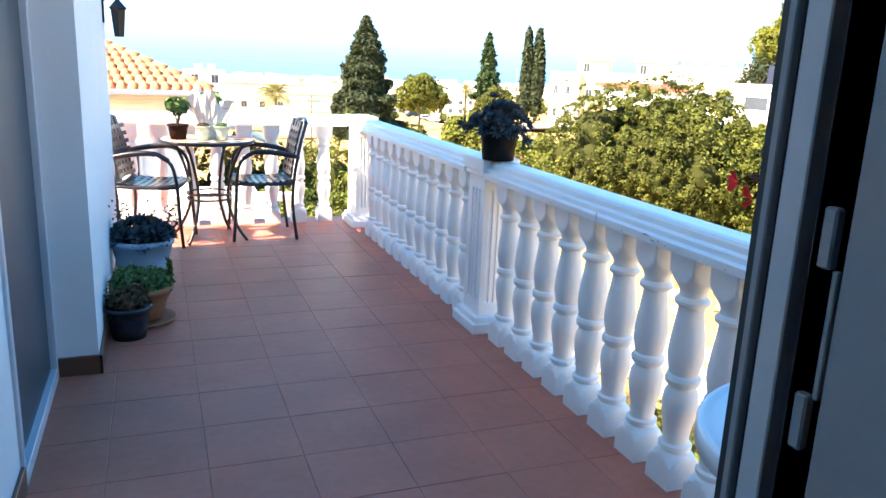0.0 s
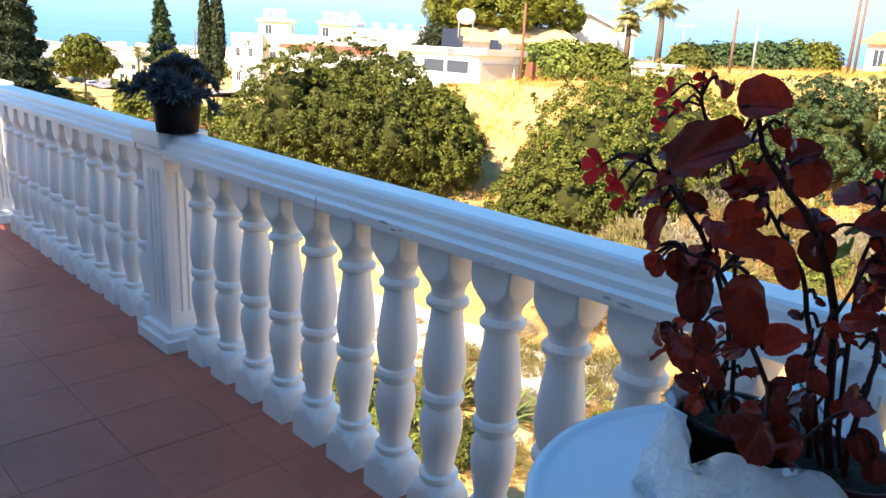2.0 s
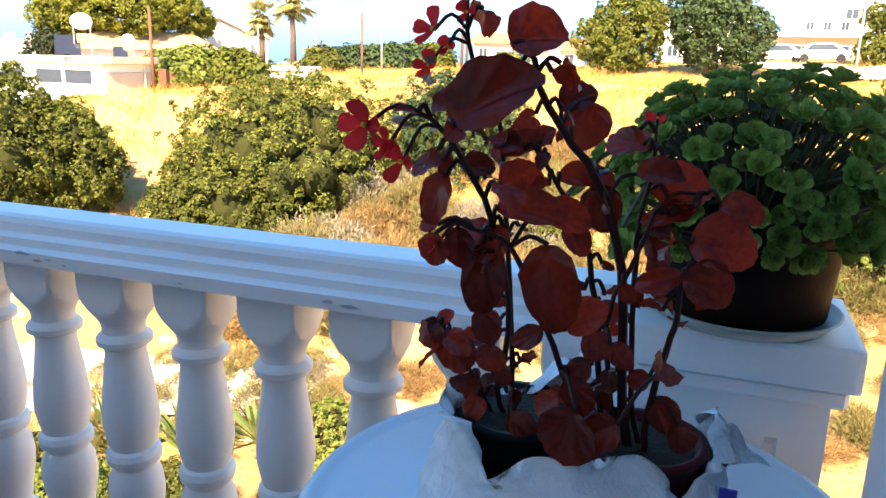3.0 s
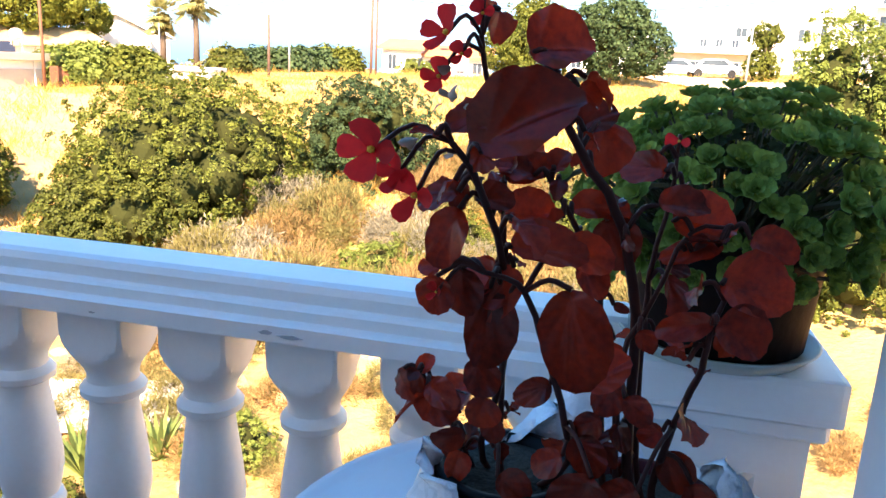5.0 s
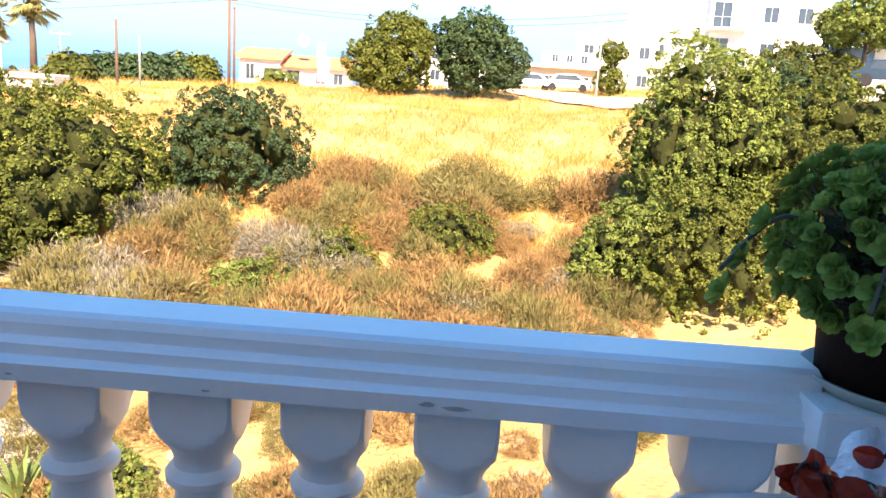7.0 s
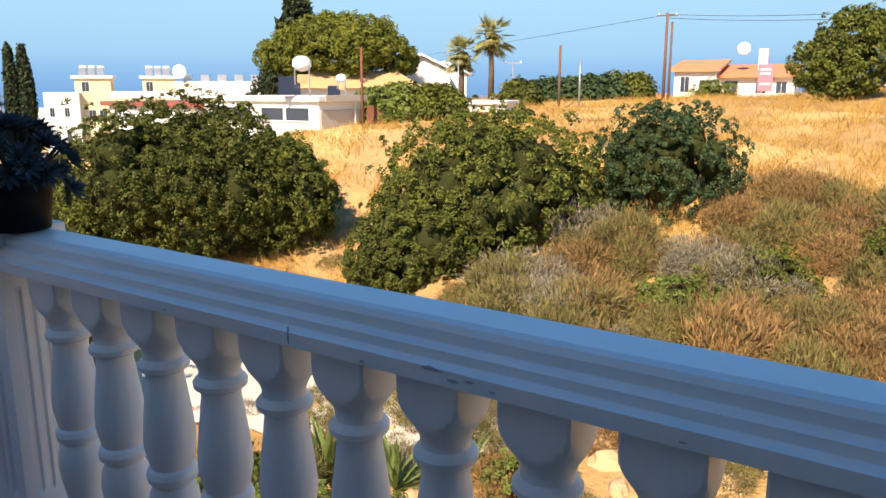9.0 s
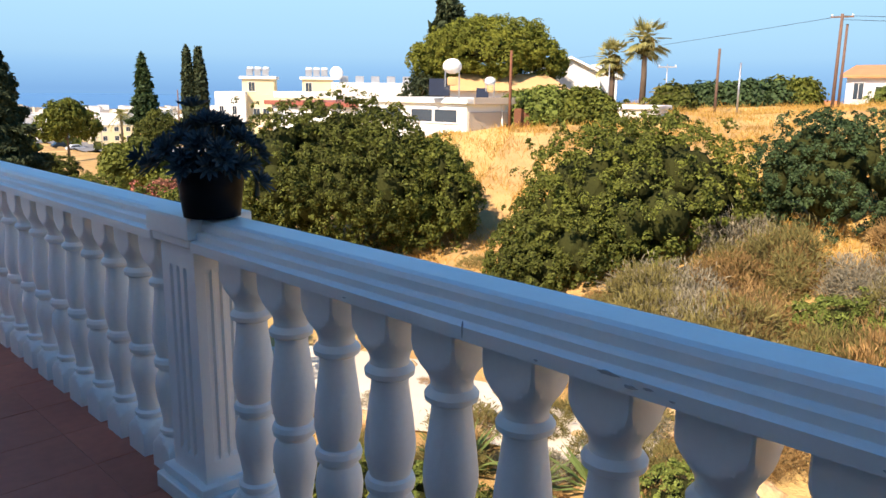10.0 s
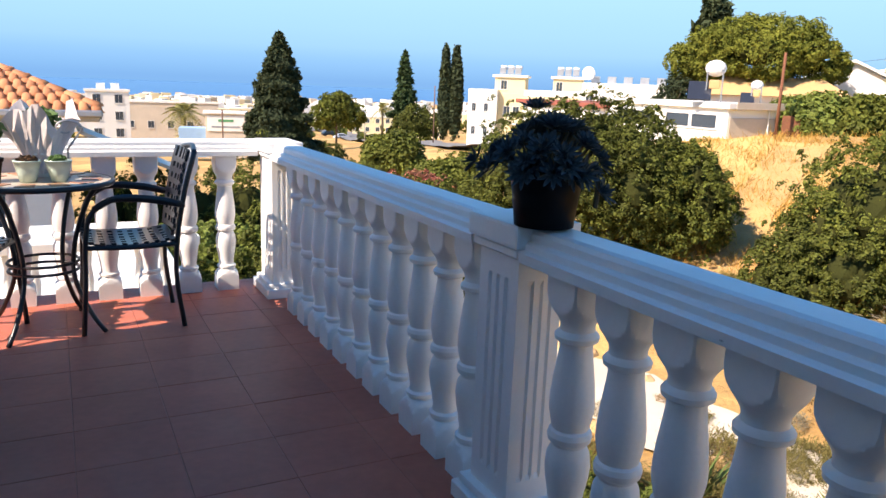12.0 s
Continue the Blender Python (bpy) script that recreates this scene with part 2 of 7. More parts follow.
def baluster_mesh():
    prof = [(0.095, 0.0), (0.095, 0.070), (0.088, 0.084), (0.070, 0.102), (0.056, 0.118), (0.0475, 0.122), (0.0475, 0.128), (0.0550, 0.135),
            (0.0550, 0.146), (0.0445, 0.153), (0.0430, 0.172), (0.0490, 0.215), (0.0570, 0.258), (0.0600, 0.292), (0.0560, 0.328),
            (0.0455, 0.350), (0.0455, 0.357), (0.0565, 0.364), (0.0590, 0.379), (0.0550, 0.392), (0.0480, 0.398), (0.0530, 0.418), (0.0590, 0.450),
            (0.0590, 0.478), (0.0540, 0.530), (0.0465, 0.585), (0.0425, 0.618), (0.0435, 0.632), (0.0560, 0.640), (0.0575, 0.652),
            (0.0520, 0.660), (0.0450, 0.666), (0.0445, 0.678), (0.0480, 0.690), (0.0535, 0.700), (0.0590, 0.708), (0.0650, 0.716), (0.0710, 0.725), (0.0770, 0.736), (0.0820, 0.747), (0.0860, 0.758), (0.0880, 0.768), (0.0880, 0.822)]
    half = 0.0615
    seg = 40
    v, f = lathe(prof, seg)
    # the turned ends are cut from a square block, which leaves rounded tongues on its faces
    v = [(max(-half, min(half, x)), max(-half, min(half, y)), z) for x, y, z in v]
    me = mesh_from(v, f, WHITE, "baluster", True)
    me.set_sharp_from_angle(angle=radians(24))
    return me


BALUSTER = baluster_mesh()


def rail_profile(z0=0.812):
    half = [(0.091, z0), (0.093, z0 + 0.027), (0.086, z0 + 0.031), (0.0765, z0 + 0.034), (0.0755, z0 + 0.050), (0.070, z0 + 0.055), (0.0600, z0 + 0.058),
            (0.059, z0 + 0.076), (0.053, z0 + 0.087), (0.040, z0 + 0.092)]
    return half + [(-a, z) for a, z in reversed(half)]


def rail_mesh(length):
    prof = rail_profile()
    n = len(prof)
    steps = max(2, int(length / 0.06))
    verts = []
    for k in range(steps + 1):
        y = length * k / steps
        for i, (a, z) in enumerate(prof):
            w = 0.0012 * noise.noise((y * 7, i * 3.1, 0.5))
            verts.append((a + w, y, z + 0.001 * noise.noise((y * 5, i, 9.0))))
    faces = [(k * n + i, k * n + (i + 1) % n, (k + 1) * n + (i + 1) % n, (k + 1) * n + i) for k in range(steps) for i in range(n)]
    faces = [tuple(reversed(f)) for f in faces]
    faces += [tuple(range(n)), tuple(reversed(range(steps * n, steps * n + n)))]
    return mesh_from(verts, faces, WHITE, "rail")


def pilaster(m, label, width=0.24, depth=0.20):
    """A square post with a stepped base, fluted faces and a stepped cap, standing on its origin."""
    top = empty("pilaster", m, label, "pilaster", "pilasters of the balustrade")
    base = box_bm(-depth / 2 - 0.045, -width / 2 - 0.045, 0, depth / 2 + 0.045, width / 2 + 0.045, 0.055, 0.004)
    box_bm(-depth / 2 - 0.028, -width / 2 - 0.028, 0.055, depth / 2 + 0.028, width / 2 + 0.028, 0.085, 0.010, base, 2)
    part("base", base, WHITE, top)
    ring = []
    for side, span, out in ((0, width, depth / 2), (1, depth, width / 2), (2, width, depth / 2), (3, depth, width / 2)):
        edge = [(-span / 2, 0)]
        for k in (-1, 0, 1):
            c = k * span * 0.21
            edge += [(c - 0.011, 0), (c - 0.006, 0.008), (c + 0.006, 0.008), (c + 0.011, 0)]
        ring += [(Matrix.Rotation(math.pi / 2 * side, 3, "Z") @ Vector((out, a, 0)), Matrix.Rotation(math.pi / 2 * side, 3, "Z") @ Vector((-b, 0, 0))) for a, b in edge]
    n = len(ring)
    verts = []
    for z, deep in ((0.08, 0), (0.15, 0), (0.165, 1), (0.735, 1), (0.75, 0), (0.82, 0)):
        verts += [p + d * deep + Vector((0, 0, z)) for p, d in ring]
    faces = [(k * n + i, k * n + (i + 1) % n, (k + 1) * n + (i + 1) % n, (k + 1) * n + i) for k in range(5) for i in range(n)]
    put("shaft", mesh_from(verts, faces, WHITE, "shaft"), top, label="fluted shaft")
    cap = box_bm(-depth / 2 - 0.018, -width / 2 - 0.018, 0.815, depth / 2 + 0.018, width / 2 + 0.018, 0.845, 0.006)
    box_bm(-depth / 2 - 0.030, -width / 2 - 0.030, 0.845, depth / 2 + 0.030, width / 2 + 0.030, 0.911, 0.010, cap, 2)
    part("cap", cap, WHITE, top)
    return top


def balustrade(name, label, positions, m, rails):
    top = empty(name, m, label, "balustrade", kind="")
    for y in positions:
        put("baluster", BALUSTER, top, pose(0, y, 0))
    for y0, y1 in rails:
        put("handrail", rail_mesh(y1 - y0), top, pose(0, y0, 0))
    return top


STEP = 0.1945
CHIP = material("bare chipped concrete", (0.42, 0.42, 0.42), 0.9, (0.25, 0.25, 0.26), 30, 120, 0.6, bump_size=0.003)


def chip_or_joint(parent, y, z, w, h, seed):
    """A thin flake-shaped bare patch, or an upright joint line, on the inner face of a handrail."""
    r = random.Random(seed)
    ring = [(math.cos(2 * math.pi * i / 14) * w / 2 * r.uniform(0.5, 1.0), math.sin(2 * math.pi * i / 14) * h / 2 * r.uniform(0.4, 1.0)) for i in range(14)]
    z += 0.008
    v = [(-0.0935, y + a, z + b) for a, b in ring] + [(-0.0905, y + a * 1.1, z + b * 1.1) for a, b in ring]
    f = [tuple(range(14))] + [(i, (i + 1) % 14, 14 + (i + 1) % 14, 14 + i) for i in range(14)]
    put("chip_or_joint", mesh_from(v, f, CHIP, "chip"), parent)


near_run = [0.842 - STEP * i for i in range(13)]
far_run = [1.355 + 0.1958 * k for k in range(11)]
near_rail = balustrade("balustrade", "white concrete balustrade with turned balusters and moulded handrail", near_run, pose(ROW_X, 0, 0), [(-1.60, 0.995)])
balustrade("balustrade", "white concrete balustrade with turned balusters beside the far corner", far_run, pose(ROW_X, 0, 0), [(1.25, 3.62)])
# the 4 mm wide, 34 mm tall one is the handrail's vertical joint
for y, z, w, h in ((-0.36, 0.828, 0.05, 0.009), (-0.40, 0.817, 0.03, 0.007), (-0.43, 0.822, 0.022, 0.005), (-0.47, 0.815, 0.014, 0.004), (-1.06, 0.819, 0.030, 0.009), (-1.10, 0.816, 0.05, 0.007), (-0.050, 0.824, 0.004, 0.034), (-0.22, 0.812, 0.010, 0.005), (0.30, 0.815, 0.012, 0.004), (-0.75, 0.813, 0.012, 0.004)):
    chip_or_joint(near_rail, y, z, w, h, int((y + 3) * 100))
cross_run = [0.28 + 0.2185 * k for k in range(12)]
balustrade("balustrade", "sunlit white concrete balustrade across the balcony end", cross_run, pose(ROW_X, FAR_Y, 0, 0, 0, 90), [(0.10, 3.0)])
pilaster(pose(ROW_X, 1.122, 0), "white fluted concrete pilaster in the balustrade", 0.205, 0.145)
pilaster(pose(ROW_X, 3.78, 0), "white fluted corner pilaster in the sun", 0.28, 0.145)
end_post = pilaster(pose(ROW_X, -1.725, 0), "white concrete end pilaster carrying a potted plant", 0.25)
end_post.scale = (1, 1, 0.964)

# balcony slab and floor
slab = box_bm(-6.0, -2.05, -0.30, 0.20, 4.12, -0.0022, 0.0)
box_bm(-6.0, -6.5, -0.30, -0.10, -2.05, -0.0022, 0.0, slab)
tagged(part("floor", slab, GROUT), "balcony and house floor slab with grout bed", "floor", kind="structure")

# ---------------------------------------------------------------- house
house = new("wall_house")
tagged(house, "white rendered house wall along the balcony", "wall", kind="structure")
part("wall", box_bm(-2.25, -1.88, 0, -1.99, 0.02, 3.3), WALLP, house)
part("wall", box_bm(-2.25, 0.02, 2.12, -1.99, 0.96, 3.3), WALLP, house)
part("pier", box_bm(-2.25, 0.945, 0, -1.82, 3.05, 3.3), WALLP, house)
# unseen walls, ended at y 2.4 so sun reaches the balcony end
part("wall", box_bm(-6.0, 2.2, 0, -2.25, 2.4, 3.3), WALLP, house)
part("wall", box_bm(-6.2, -6.5, 0, -6.0, 2.4, 3.3), WALLP, house)
part("wall", box_bm(-6.0, -6.7, 0, -0.1, -6.5, 3.3), WALLP, house)
part("lintel", box_bm(-2.25, -2.15, 2.15, -0.30, -1.88, 3.3), WALLP, house)
part("wall", box_bm(-6.0, -2.10, 0, -1.80, -1.88, 2.15), WALLP, house)
part("wall", box_bm(-6.0, -2.10, 2.15, -2.25, -1.88, 3.3), WALLP, house)
ceil = part("ceiling", box_bm(-6.2, -6.7, 3.3, -0.1, -1.88, 3.45), WALLP)
tagged(ceil, "plain white room ceiling", "ceiling", kind="structure")
# unseen slab, its height and edge set to shape the shade on the balcony
roof_bm = box_bm(-6.2, -1.88, 3.3, -1.82, 2.4, 3.45)
box_bm(-2.25, 2.4, 3.3, -1.82, 3.05, 3.45, 0.0, roof_bm)
roof = part("ceiling", roof_bm, WALLP)
tagged(roof, "unseen flat white roof slab that shades the balcony", "roof", kind="structure")

# ---------------------------------------------------------------- distant haze
def build_haze():
    # glowing sheet: haze and low sky painted as emission, coloured by height
    m = bpy.data.materials.new("glowing painted haze")
    m.use_nodes = True
    t = m.node_tree
    t.nodes.remove(t.nodes["Principled BSDF"])
    geo = t.nodes.new("ShaderNodeNewGeometry")
    sep = t.nodes.new("ShaderNodeSeparateXYZ")
    t.links.new(geo.outputs["Position"], sep.inputs[0])
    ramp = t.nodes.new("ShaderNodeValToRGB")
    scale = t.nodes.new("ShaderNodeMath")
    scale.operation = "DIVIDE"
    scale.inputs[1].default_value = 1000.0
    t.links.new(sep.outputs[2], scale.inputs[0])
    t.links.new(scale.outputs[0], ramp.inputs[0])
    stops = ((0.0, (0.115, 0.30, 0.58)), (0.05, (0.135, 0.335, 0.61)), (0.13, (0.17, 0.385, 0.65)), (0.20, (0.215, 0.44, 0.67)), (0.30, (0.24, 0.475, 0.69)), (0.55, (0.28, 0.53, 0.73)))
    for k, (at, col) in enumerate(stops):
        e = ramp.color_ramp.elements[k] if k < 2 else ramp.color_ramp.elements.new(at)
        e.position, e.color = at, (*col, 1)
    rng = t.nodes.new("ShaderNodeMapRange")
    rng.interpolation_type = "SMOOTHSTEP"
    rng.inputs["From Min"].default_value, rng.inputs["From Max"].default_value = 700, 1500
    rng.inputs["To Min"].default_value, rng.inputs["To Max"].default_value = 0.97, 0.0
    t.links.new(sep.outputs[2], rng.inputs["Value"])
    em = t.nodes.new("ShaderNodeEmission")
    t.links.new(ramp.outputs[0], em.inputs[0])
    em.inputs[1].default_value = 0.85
    tr = t.nodes.new("ShaderNodeBsdfTransparent")
    mix = t.nodes.new("ShaderNodeMixShader")
    t.links.new(rng.outputs[0], mix.inputs[0])
    t.links.new(tr.outputs[0], mix.inputs[1])
    t.links.new(em.outputs[0], mix.inputs[2])
    t.links.new(mix.outputs[0], t.nodes["Material Output"].inputs[0])
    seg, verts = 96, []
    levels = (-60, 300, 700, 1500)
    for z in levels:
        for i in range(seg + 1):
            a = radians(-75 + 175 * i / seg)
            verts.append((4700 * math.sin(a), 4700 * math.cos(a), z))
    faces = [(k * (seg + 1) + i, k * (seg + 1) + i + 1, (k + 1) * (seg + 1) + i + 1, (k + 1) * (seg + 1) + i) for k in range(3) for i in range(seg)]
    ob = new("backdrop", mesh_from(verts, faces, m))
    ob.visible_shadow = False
    tagged(ob, "glowing backdrop sheet painted with blue haze and low sky", "haze", kind="structure")


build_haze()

# ---------------------------------------------------------------- more materials
ALU = material("white powder-coated aluminium", (0.55, 0.57, 0.60), 0.35, None, 5, 60, 0.05)
ALUD = material("grey aluminium frame", (0.30, 0.31, 0.33), 0.4, None, 5, 60, 0.05)
SEAL = material("black rubber seal", (0.012, 0.012, 0.014), 0.5, None, 8, 60, 0.1)
MESHSCREEN = material("dark insect screen", (0.045, 0.06, 0.075), 0.45, (0.03, 0.045, 0.06), 2, 200, 0.1)
IRON = material("black painted iron", (0.010, 0.011, 0.014), 0.32, (0.02, 0.02, 0.024), 9, 90, 0.15, bump_size=0.003)
IRONB = material("dark blue-black cast metal", (0.016, 0.020, 0.028), 0.3, (0.03, 0.035, 0.045), 9, 90, 0.15, bump_size=0.003)
STONE = material("cream stone mosaic", (0.55, 0.47, 0.36), 0.35, (0.40, 0.30, 0.20), 16, 60, 0.1)
STONER = material("terracotta stone mosaic", (0.42, 0.20, 0.11), 0.35, None, 16, 60, 0.1)
MINT = material("mint glazed ceramic", (0.50, 0.62, 0.53), 0.22, None, 6, 50, 0.03)
POTBLUE = material("pale blue plastic pot", (0.26, 0.42, 0.55), 0.4, None, 4, 60, 0.05)
POTNAVY = material("navy glazed pot", (0.012, 0.018, 0.035), 0.25, None, 6, 60, 0.05)
TERRA = material("terracotta clay", (0.42, 0.16, 0.07), 0.8, (0.30, 0.11, 0.05), 9, 70, 0.2, bump_size=0.003)
POTBLACK = material("black plastic pot", (0.008, 0.008, 0.009), 0.45, None, 6, 80, 0.05, spec=0.1)
POTBROWN = material("dark brown wicker-pattern plastic", (0.020, 0.008, 0.006), 0.6, None, 30, 120, 0.4, bump_size=0.003, spec=0.05)
POTWINE = material("wine red plastic pot", (0.10, 0.010, 0.014), 0.5, None, 9, 60, 0.05, spec=0.1)
SAUCER = material("grey-green plastic saucer", (0.34, 0.38, 0.34), 0.45, None, 7, 60, 0.05)
EARTH = material("dark potting soil", (0.025, 0.016, 0.010), 0.95, (0.05, 0.035, 0.02), 40, 160, 1.0, bump_size=0.01)
PLASTIC = material("white resin table", (0.74, 0.76, 0.78), 0.32, (0.70, 0.72, 0.75), 3, 120, 0.04)
BAG = material("thin white plastic bag", (0.80, 0.82, 0.85), 0.22, (0.66, 0.68, 0.72), 22, 60, 0.9, bump_size=0.02)
BAGBLUE = material("blue printing ink", (0.02, 0.03, 0.30), 0.5, None, 20, 60, 0.0)
PAPER = material("pinkish white wrapping paper", (0.72, 0.64, 0.62), 0.7, None, 9, 60, 0.2)
SUCC = leaf_material("grey-blue succulent leaf", (0.055, 0.085, 0.10), (0.03, 0.05, 0.065), 0.45, 0.3, 0.08, 20, "Object")
SUCCG = leaf_material("bright green succulent leaf", (0.11, 0.19, 0.06), (0.06, 0.12, 0.04), 0.4, 0.3, 0.2, 20, "Object")
AEON = leaf_material("green rosette leaf", (0.24, 0.36, 0.075), (0.11, 0.19, 0.04), 0.45, 0.3, 0.18, 18, "Object")
# rosette green darkened so the gaps between rosettes carry painted shade
INNER_LEAF = leaf_material("shade-coloured inner rosette leaf", (0.05, 0.07, 0.02), (0.03, 0.04, 0.015), 0.5, 0.3, 0.1, 18, "Object")
REDDISH = leaf_material("bronze succulent leaf", (0.12, 0.06, 0.035), (0.07, 0.05, 0.02), 0.45, 0.3, 0.15, 20, "Object")
BEGONIA = leaf_material("bronze-red begonia leaf", (0.40, 0.028, 0.008), (0.045, 0.006, 0.008), 0.10, 0.6, 0.52, 14, "Object")
BEGONIA.node_tree.nodes["Principled BSDF"].inputs["Specular IOR Level"].default_value = 0.45
PETAL = leaf_material("scarlet begonia petal", (0.80, 0.030, 0.030), (0.62, 0.02, 0.025), 0.4, 0.2, 0.5, 20, "Object")
STAMEN = material("yellow stamen", (0.75, 0.45, 0.04), 0.6, None, 30, 90, 0.1)
BRACT = material("dry papery bract", (0.40, 0.30, 0.24), 0.8, (0.22, 0.12, 0.10), 60, 200, 0.2)
STEMR = material("dark red begonia stem", (0.055, 0.014, 0.012), 0.5, (0.075, 0.016, 0.012), 25, 90, 0.2, bump_size=0.003, spec=0.15)
STEMG = material("brown-green stem", (0.07, 0.06, 0.03), 0.7, None, 20, 90, 0.3)
BARK = material("grey-brown bark", (0.13, 0.09, 0.06), 0.9, (0.07, 0.05, 0.035), 3, 20, 0.8, bump_size=0.05, coords="World")
OLIVE = leaf_material("glossy olive-green foliage", (0.160, 0.176, 0.030), (0.070, 0.085, 0.016), 0.5, 0.45, 0.25, 0.5)
OLIVE_D = leaf_material("dark green carob foliage", (0.112, 0.124, 0.022), (0.055, 0.066, 0.014), 0.5, 0.45, 0.22, 0.5)
CAROB = leaf_material("blue-green carob foliage", (0.070, 0.110, 0.040), (0.035, 0.062, 0.024), 0.45, 0.45, 0.22, 0.6)
LIME = leaf_material("yellow-green sunlit foliage", (0.22, 0.26, 0.055), (0.11, 0.145, 0.03), 0.5, 0.4, 0.3, 0.6)
CONIFER = leaf_material("dark conifer needles", (0.055, 0.072, 0.032), (0.028, 0.04, 0.02), 0.6, 0.4, 0.15, 0.5)
PINE = leaf_material("umbrella pine needles", (0.20, 0.21, 0.03), (0.10, 0.12, 0.02), 0.6, 0.35, 0.2, 0.3)
SCRUB = leaf_material("dry brown scrub", (0.37, 0.225, 0.088), (0.21, 0.13, 0.05), 0.8, 0.4, 0.2, 0.5)
SCRUBO = leaf_material("olive dry scrub", (0.245, 0.205, 0.070), (0.135, 0.115, 0.04), 0.8, 0.4, 0.2, 0.5)
SILVER = leaf_material("silver-grey scrub", (0.33, 0.29, 0.20), (0.20, 0.175, 0.115), 0.8, 0.35, 0.2, 0.5)
STRAW = leaf_material("dry straw grass", (0.58, 0.365, 0.098), (0.42, 0.245, 0.062), 0.85, 0.30, 0.3, 0.2)
PALMG = leaf_material("palm frond", (0.36, 0.33, 0.12), (0.20, 0.20, 0.07), 0.5, 0.35, 0.2, 0.5)
YUCCA = leaf_material("yellow-green yucca blade", (0.20, 0.25, 0.07), (0.09, 0.14, 0.04), 0.45, 0.35, 0.2, 2.0)
PINKF = leaf_material("pink oleander blossom", (0.50, 0.14, 0.13), (0.25, 0.17, 0.07), 0.6, 0.4, 0.3, 0.8)
HOUSEW = material("white house render", (0.80, 0.79, 0.75), 0.85, (0.70, 0.68, 0.63), 0.4, 6, 0.2, coords="World")
HOUSEY = material("cream house render", (0.74, 0.62, 0.38), 0.85, (0.66, 0.54, 0.32), 0.4, 6, 0.2, coords="World")
HOUSEC = material("beige weathered or shaded render", (0.62, 0.53, 0.42), 0.88, (0.45, 0.38, 0.30), 0.6, 7, 0.3, coords="World")
GLASSW = material("dark window glass", (0.05, 0.07, 0.09), 0.12, (0.03, 0.04, 0.06), 1, 8, 0.0, coords="World")
ROOFT = material("orange clay roof tile", (0.58, 0.24, 0.10), 0.75, (0.40, 0.15, 0.07), 1.2, 14, 0.3, random_tone=0.18, coords="World")
ROOFR = material("dull red roof sheet", (0.30, 0.09, 0.06), 0.8, None, 1.2, 14, 0.2, coords="World")
ORANGE = material("sandy orange roof", (0.62, 0.38, 0.17), 0.85, None, 0.5, 8, 0.2, coords="World")
RUST = material("rusty steel", (0.20, 0.075, 0.035), 0.85, (0.12, 0.05, 0.03), 3, 30, 0.3, coords="World")
METAL = material("galvanised metal", (0.45, 0.46, 0.48), 0.4, None, 2, 20, 0.1, metal=0.7, coords="World")
TANKW = material("white water tank", (0.82, 0.82, 0.80), 0.4, None, 2, 20, 0.05, coords="World")
PANEL = material("dark solar panel", (0.03, 0.035, 0.05), 0.15, None, 2, 20, 0.0, coords="World")
ASPHALT = material("grey asphalt road", (0.20, 0.195, 0.19), 0.9, (0.15, 0.145, 0.14), 0.3, 8, 0.3, coords="World")
CONCRETE = material("pale concrete drive", (0.66, 0.58, 0.46), 0.9, (0.52, 0.44, 0.33), 0.4, 6, 0.3, coords="World")
ROCK = material("pale eroded rock", (0.60, 0.40, 0.20), 0.95, (0.40, 0.24, 0.11), 0.9, 7, 1.0, bump_size=0.2, coords="World")
TRAIL = material("trodden sandy soil", (0.58, 0.36, 0.145), 0.95, (0.42, 0.25, 0.09), 1.4, 12, 0.8, bump_size=0.1, amount=0.9, coords="World")
TIMBER = material("weathered pole timber", (0.17, 0.10, 0.07), 0.9, (0.10, 0.06, 0.045), 3, 30, 0.3, coords="World")
SIGNP = material("faded pink sign", (0.50, 0.22, 0.26), 0.6, None, 1, 12, 0.0, coords="World")
SIGNG = material("green sign paint", (0.10, 0.32, 0.14), 0.6, None, 1, 12, 0.0, coords="World")
BLUEP = material("sky blue paint", (0.30, 0.47, 0.68), 0.7, None, 1, 12, 0.1, coords="World")
CARD = material("dark car paint", (0.03, 0.05, 0.07), 0.2, None, 1, 12, 0.0, coords="World")
CARW = material("white car paint", (0.75, 0.76, 0.78), 0.2, None, 1, 12, 0.0, coords="World")
TYRE = material("black tyre rubber", (0.015, 0.015, 0.015), 0.8, None, 3, 20, 0.1)
PLAIN_GLASS = material("clear glass", (0.9, 0.95, 0.95), 0.02, None, 3, 20, 0.0, transmission=1.0)
# near-black green: the shade inside the crowns is put into this colour
CORE_SHADE = material("crown core in shade colour", (0.040, 0.044, 0.012), 0.95, (0.02, 0.022, 0.008), 1.5, 12, 0.5, bump_size=0.1, coords="World", spec=0.08)
RNG = np.random.default_rng(7)

# ---------------------------------------------------------------- door
def build_screen_door():
    d = empty("door_1", pose(-1.99, 0, 0), "white framed sliding door with dark insect screen", "door", kind="structure")
    for y0, y1, z0, z1 in ((0.02, 0.05, 0, 2.12), (0.91, 0.945, 0, 2.12), (0.05, 0.91, 0, 0.05), (0.05, 0.91, 2.07, 2.12)):
        part("door_frame", box_bm(-0.05, y0, z0, 0.012, y1, z1, 0.003), ALU, d)
    part("screen", box_bm(-0.03, 0.05, 0.05, -0.015, 0.91, 2.07), MESHSCREEN, d)
    part("handle", box_bm(-0.012, 0.075, 1.08, 0.010, 0.095, 1.22, 0.004), SEAL, d, "black pull handle")


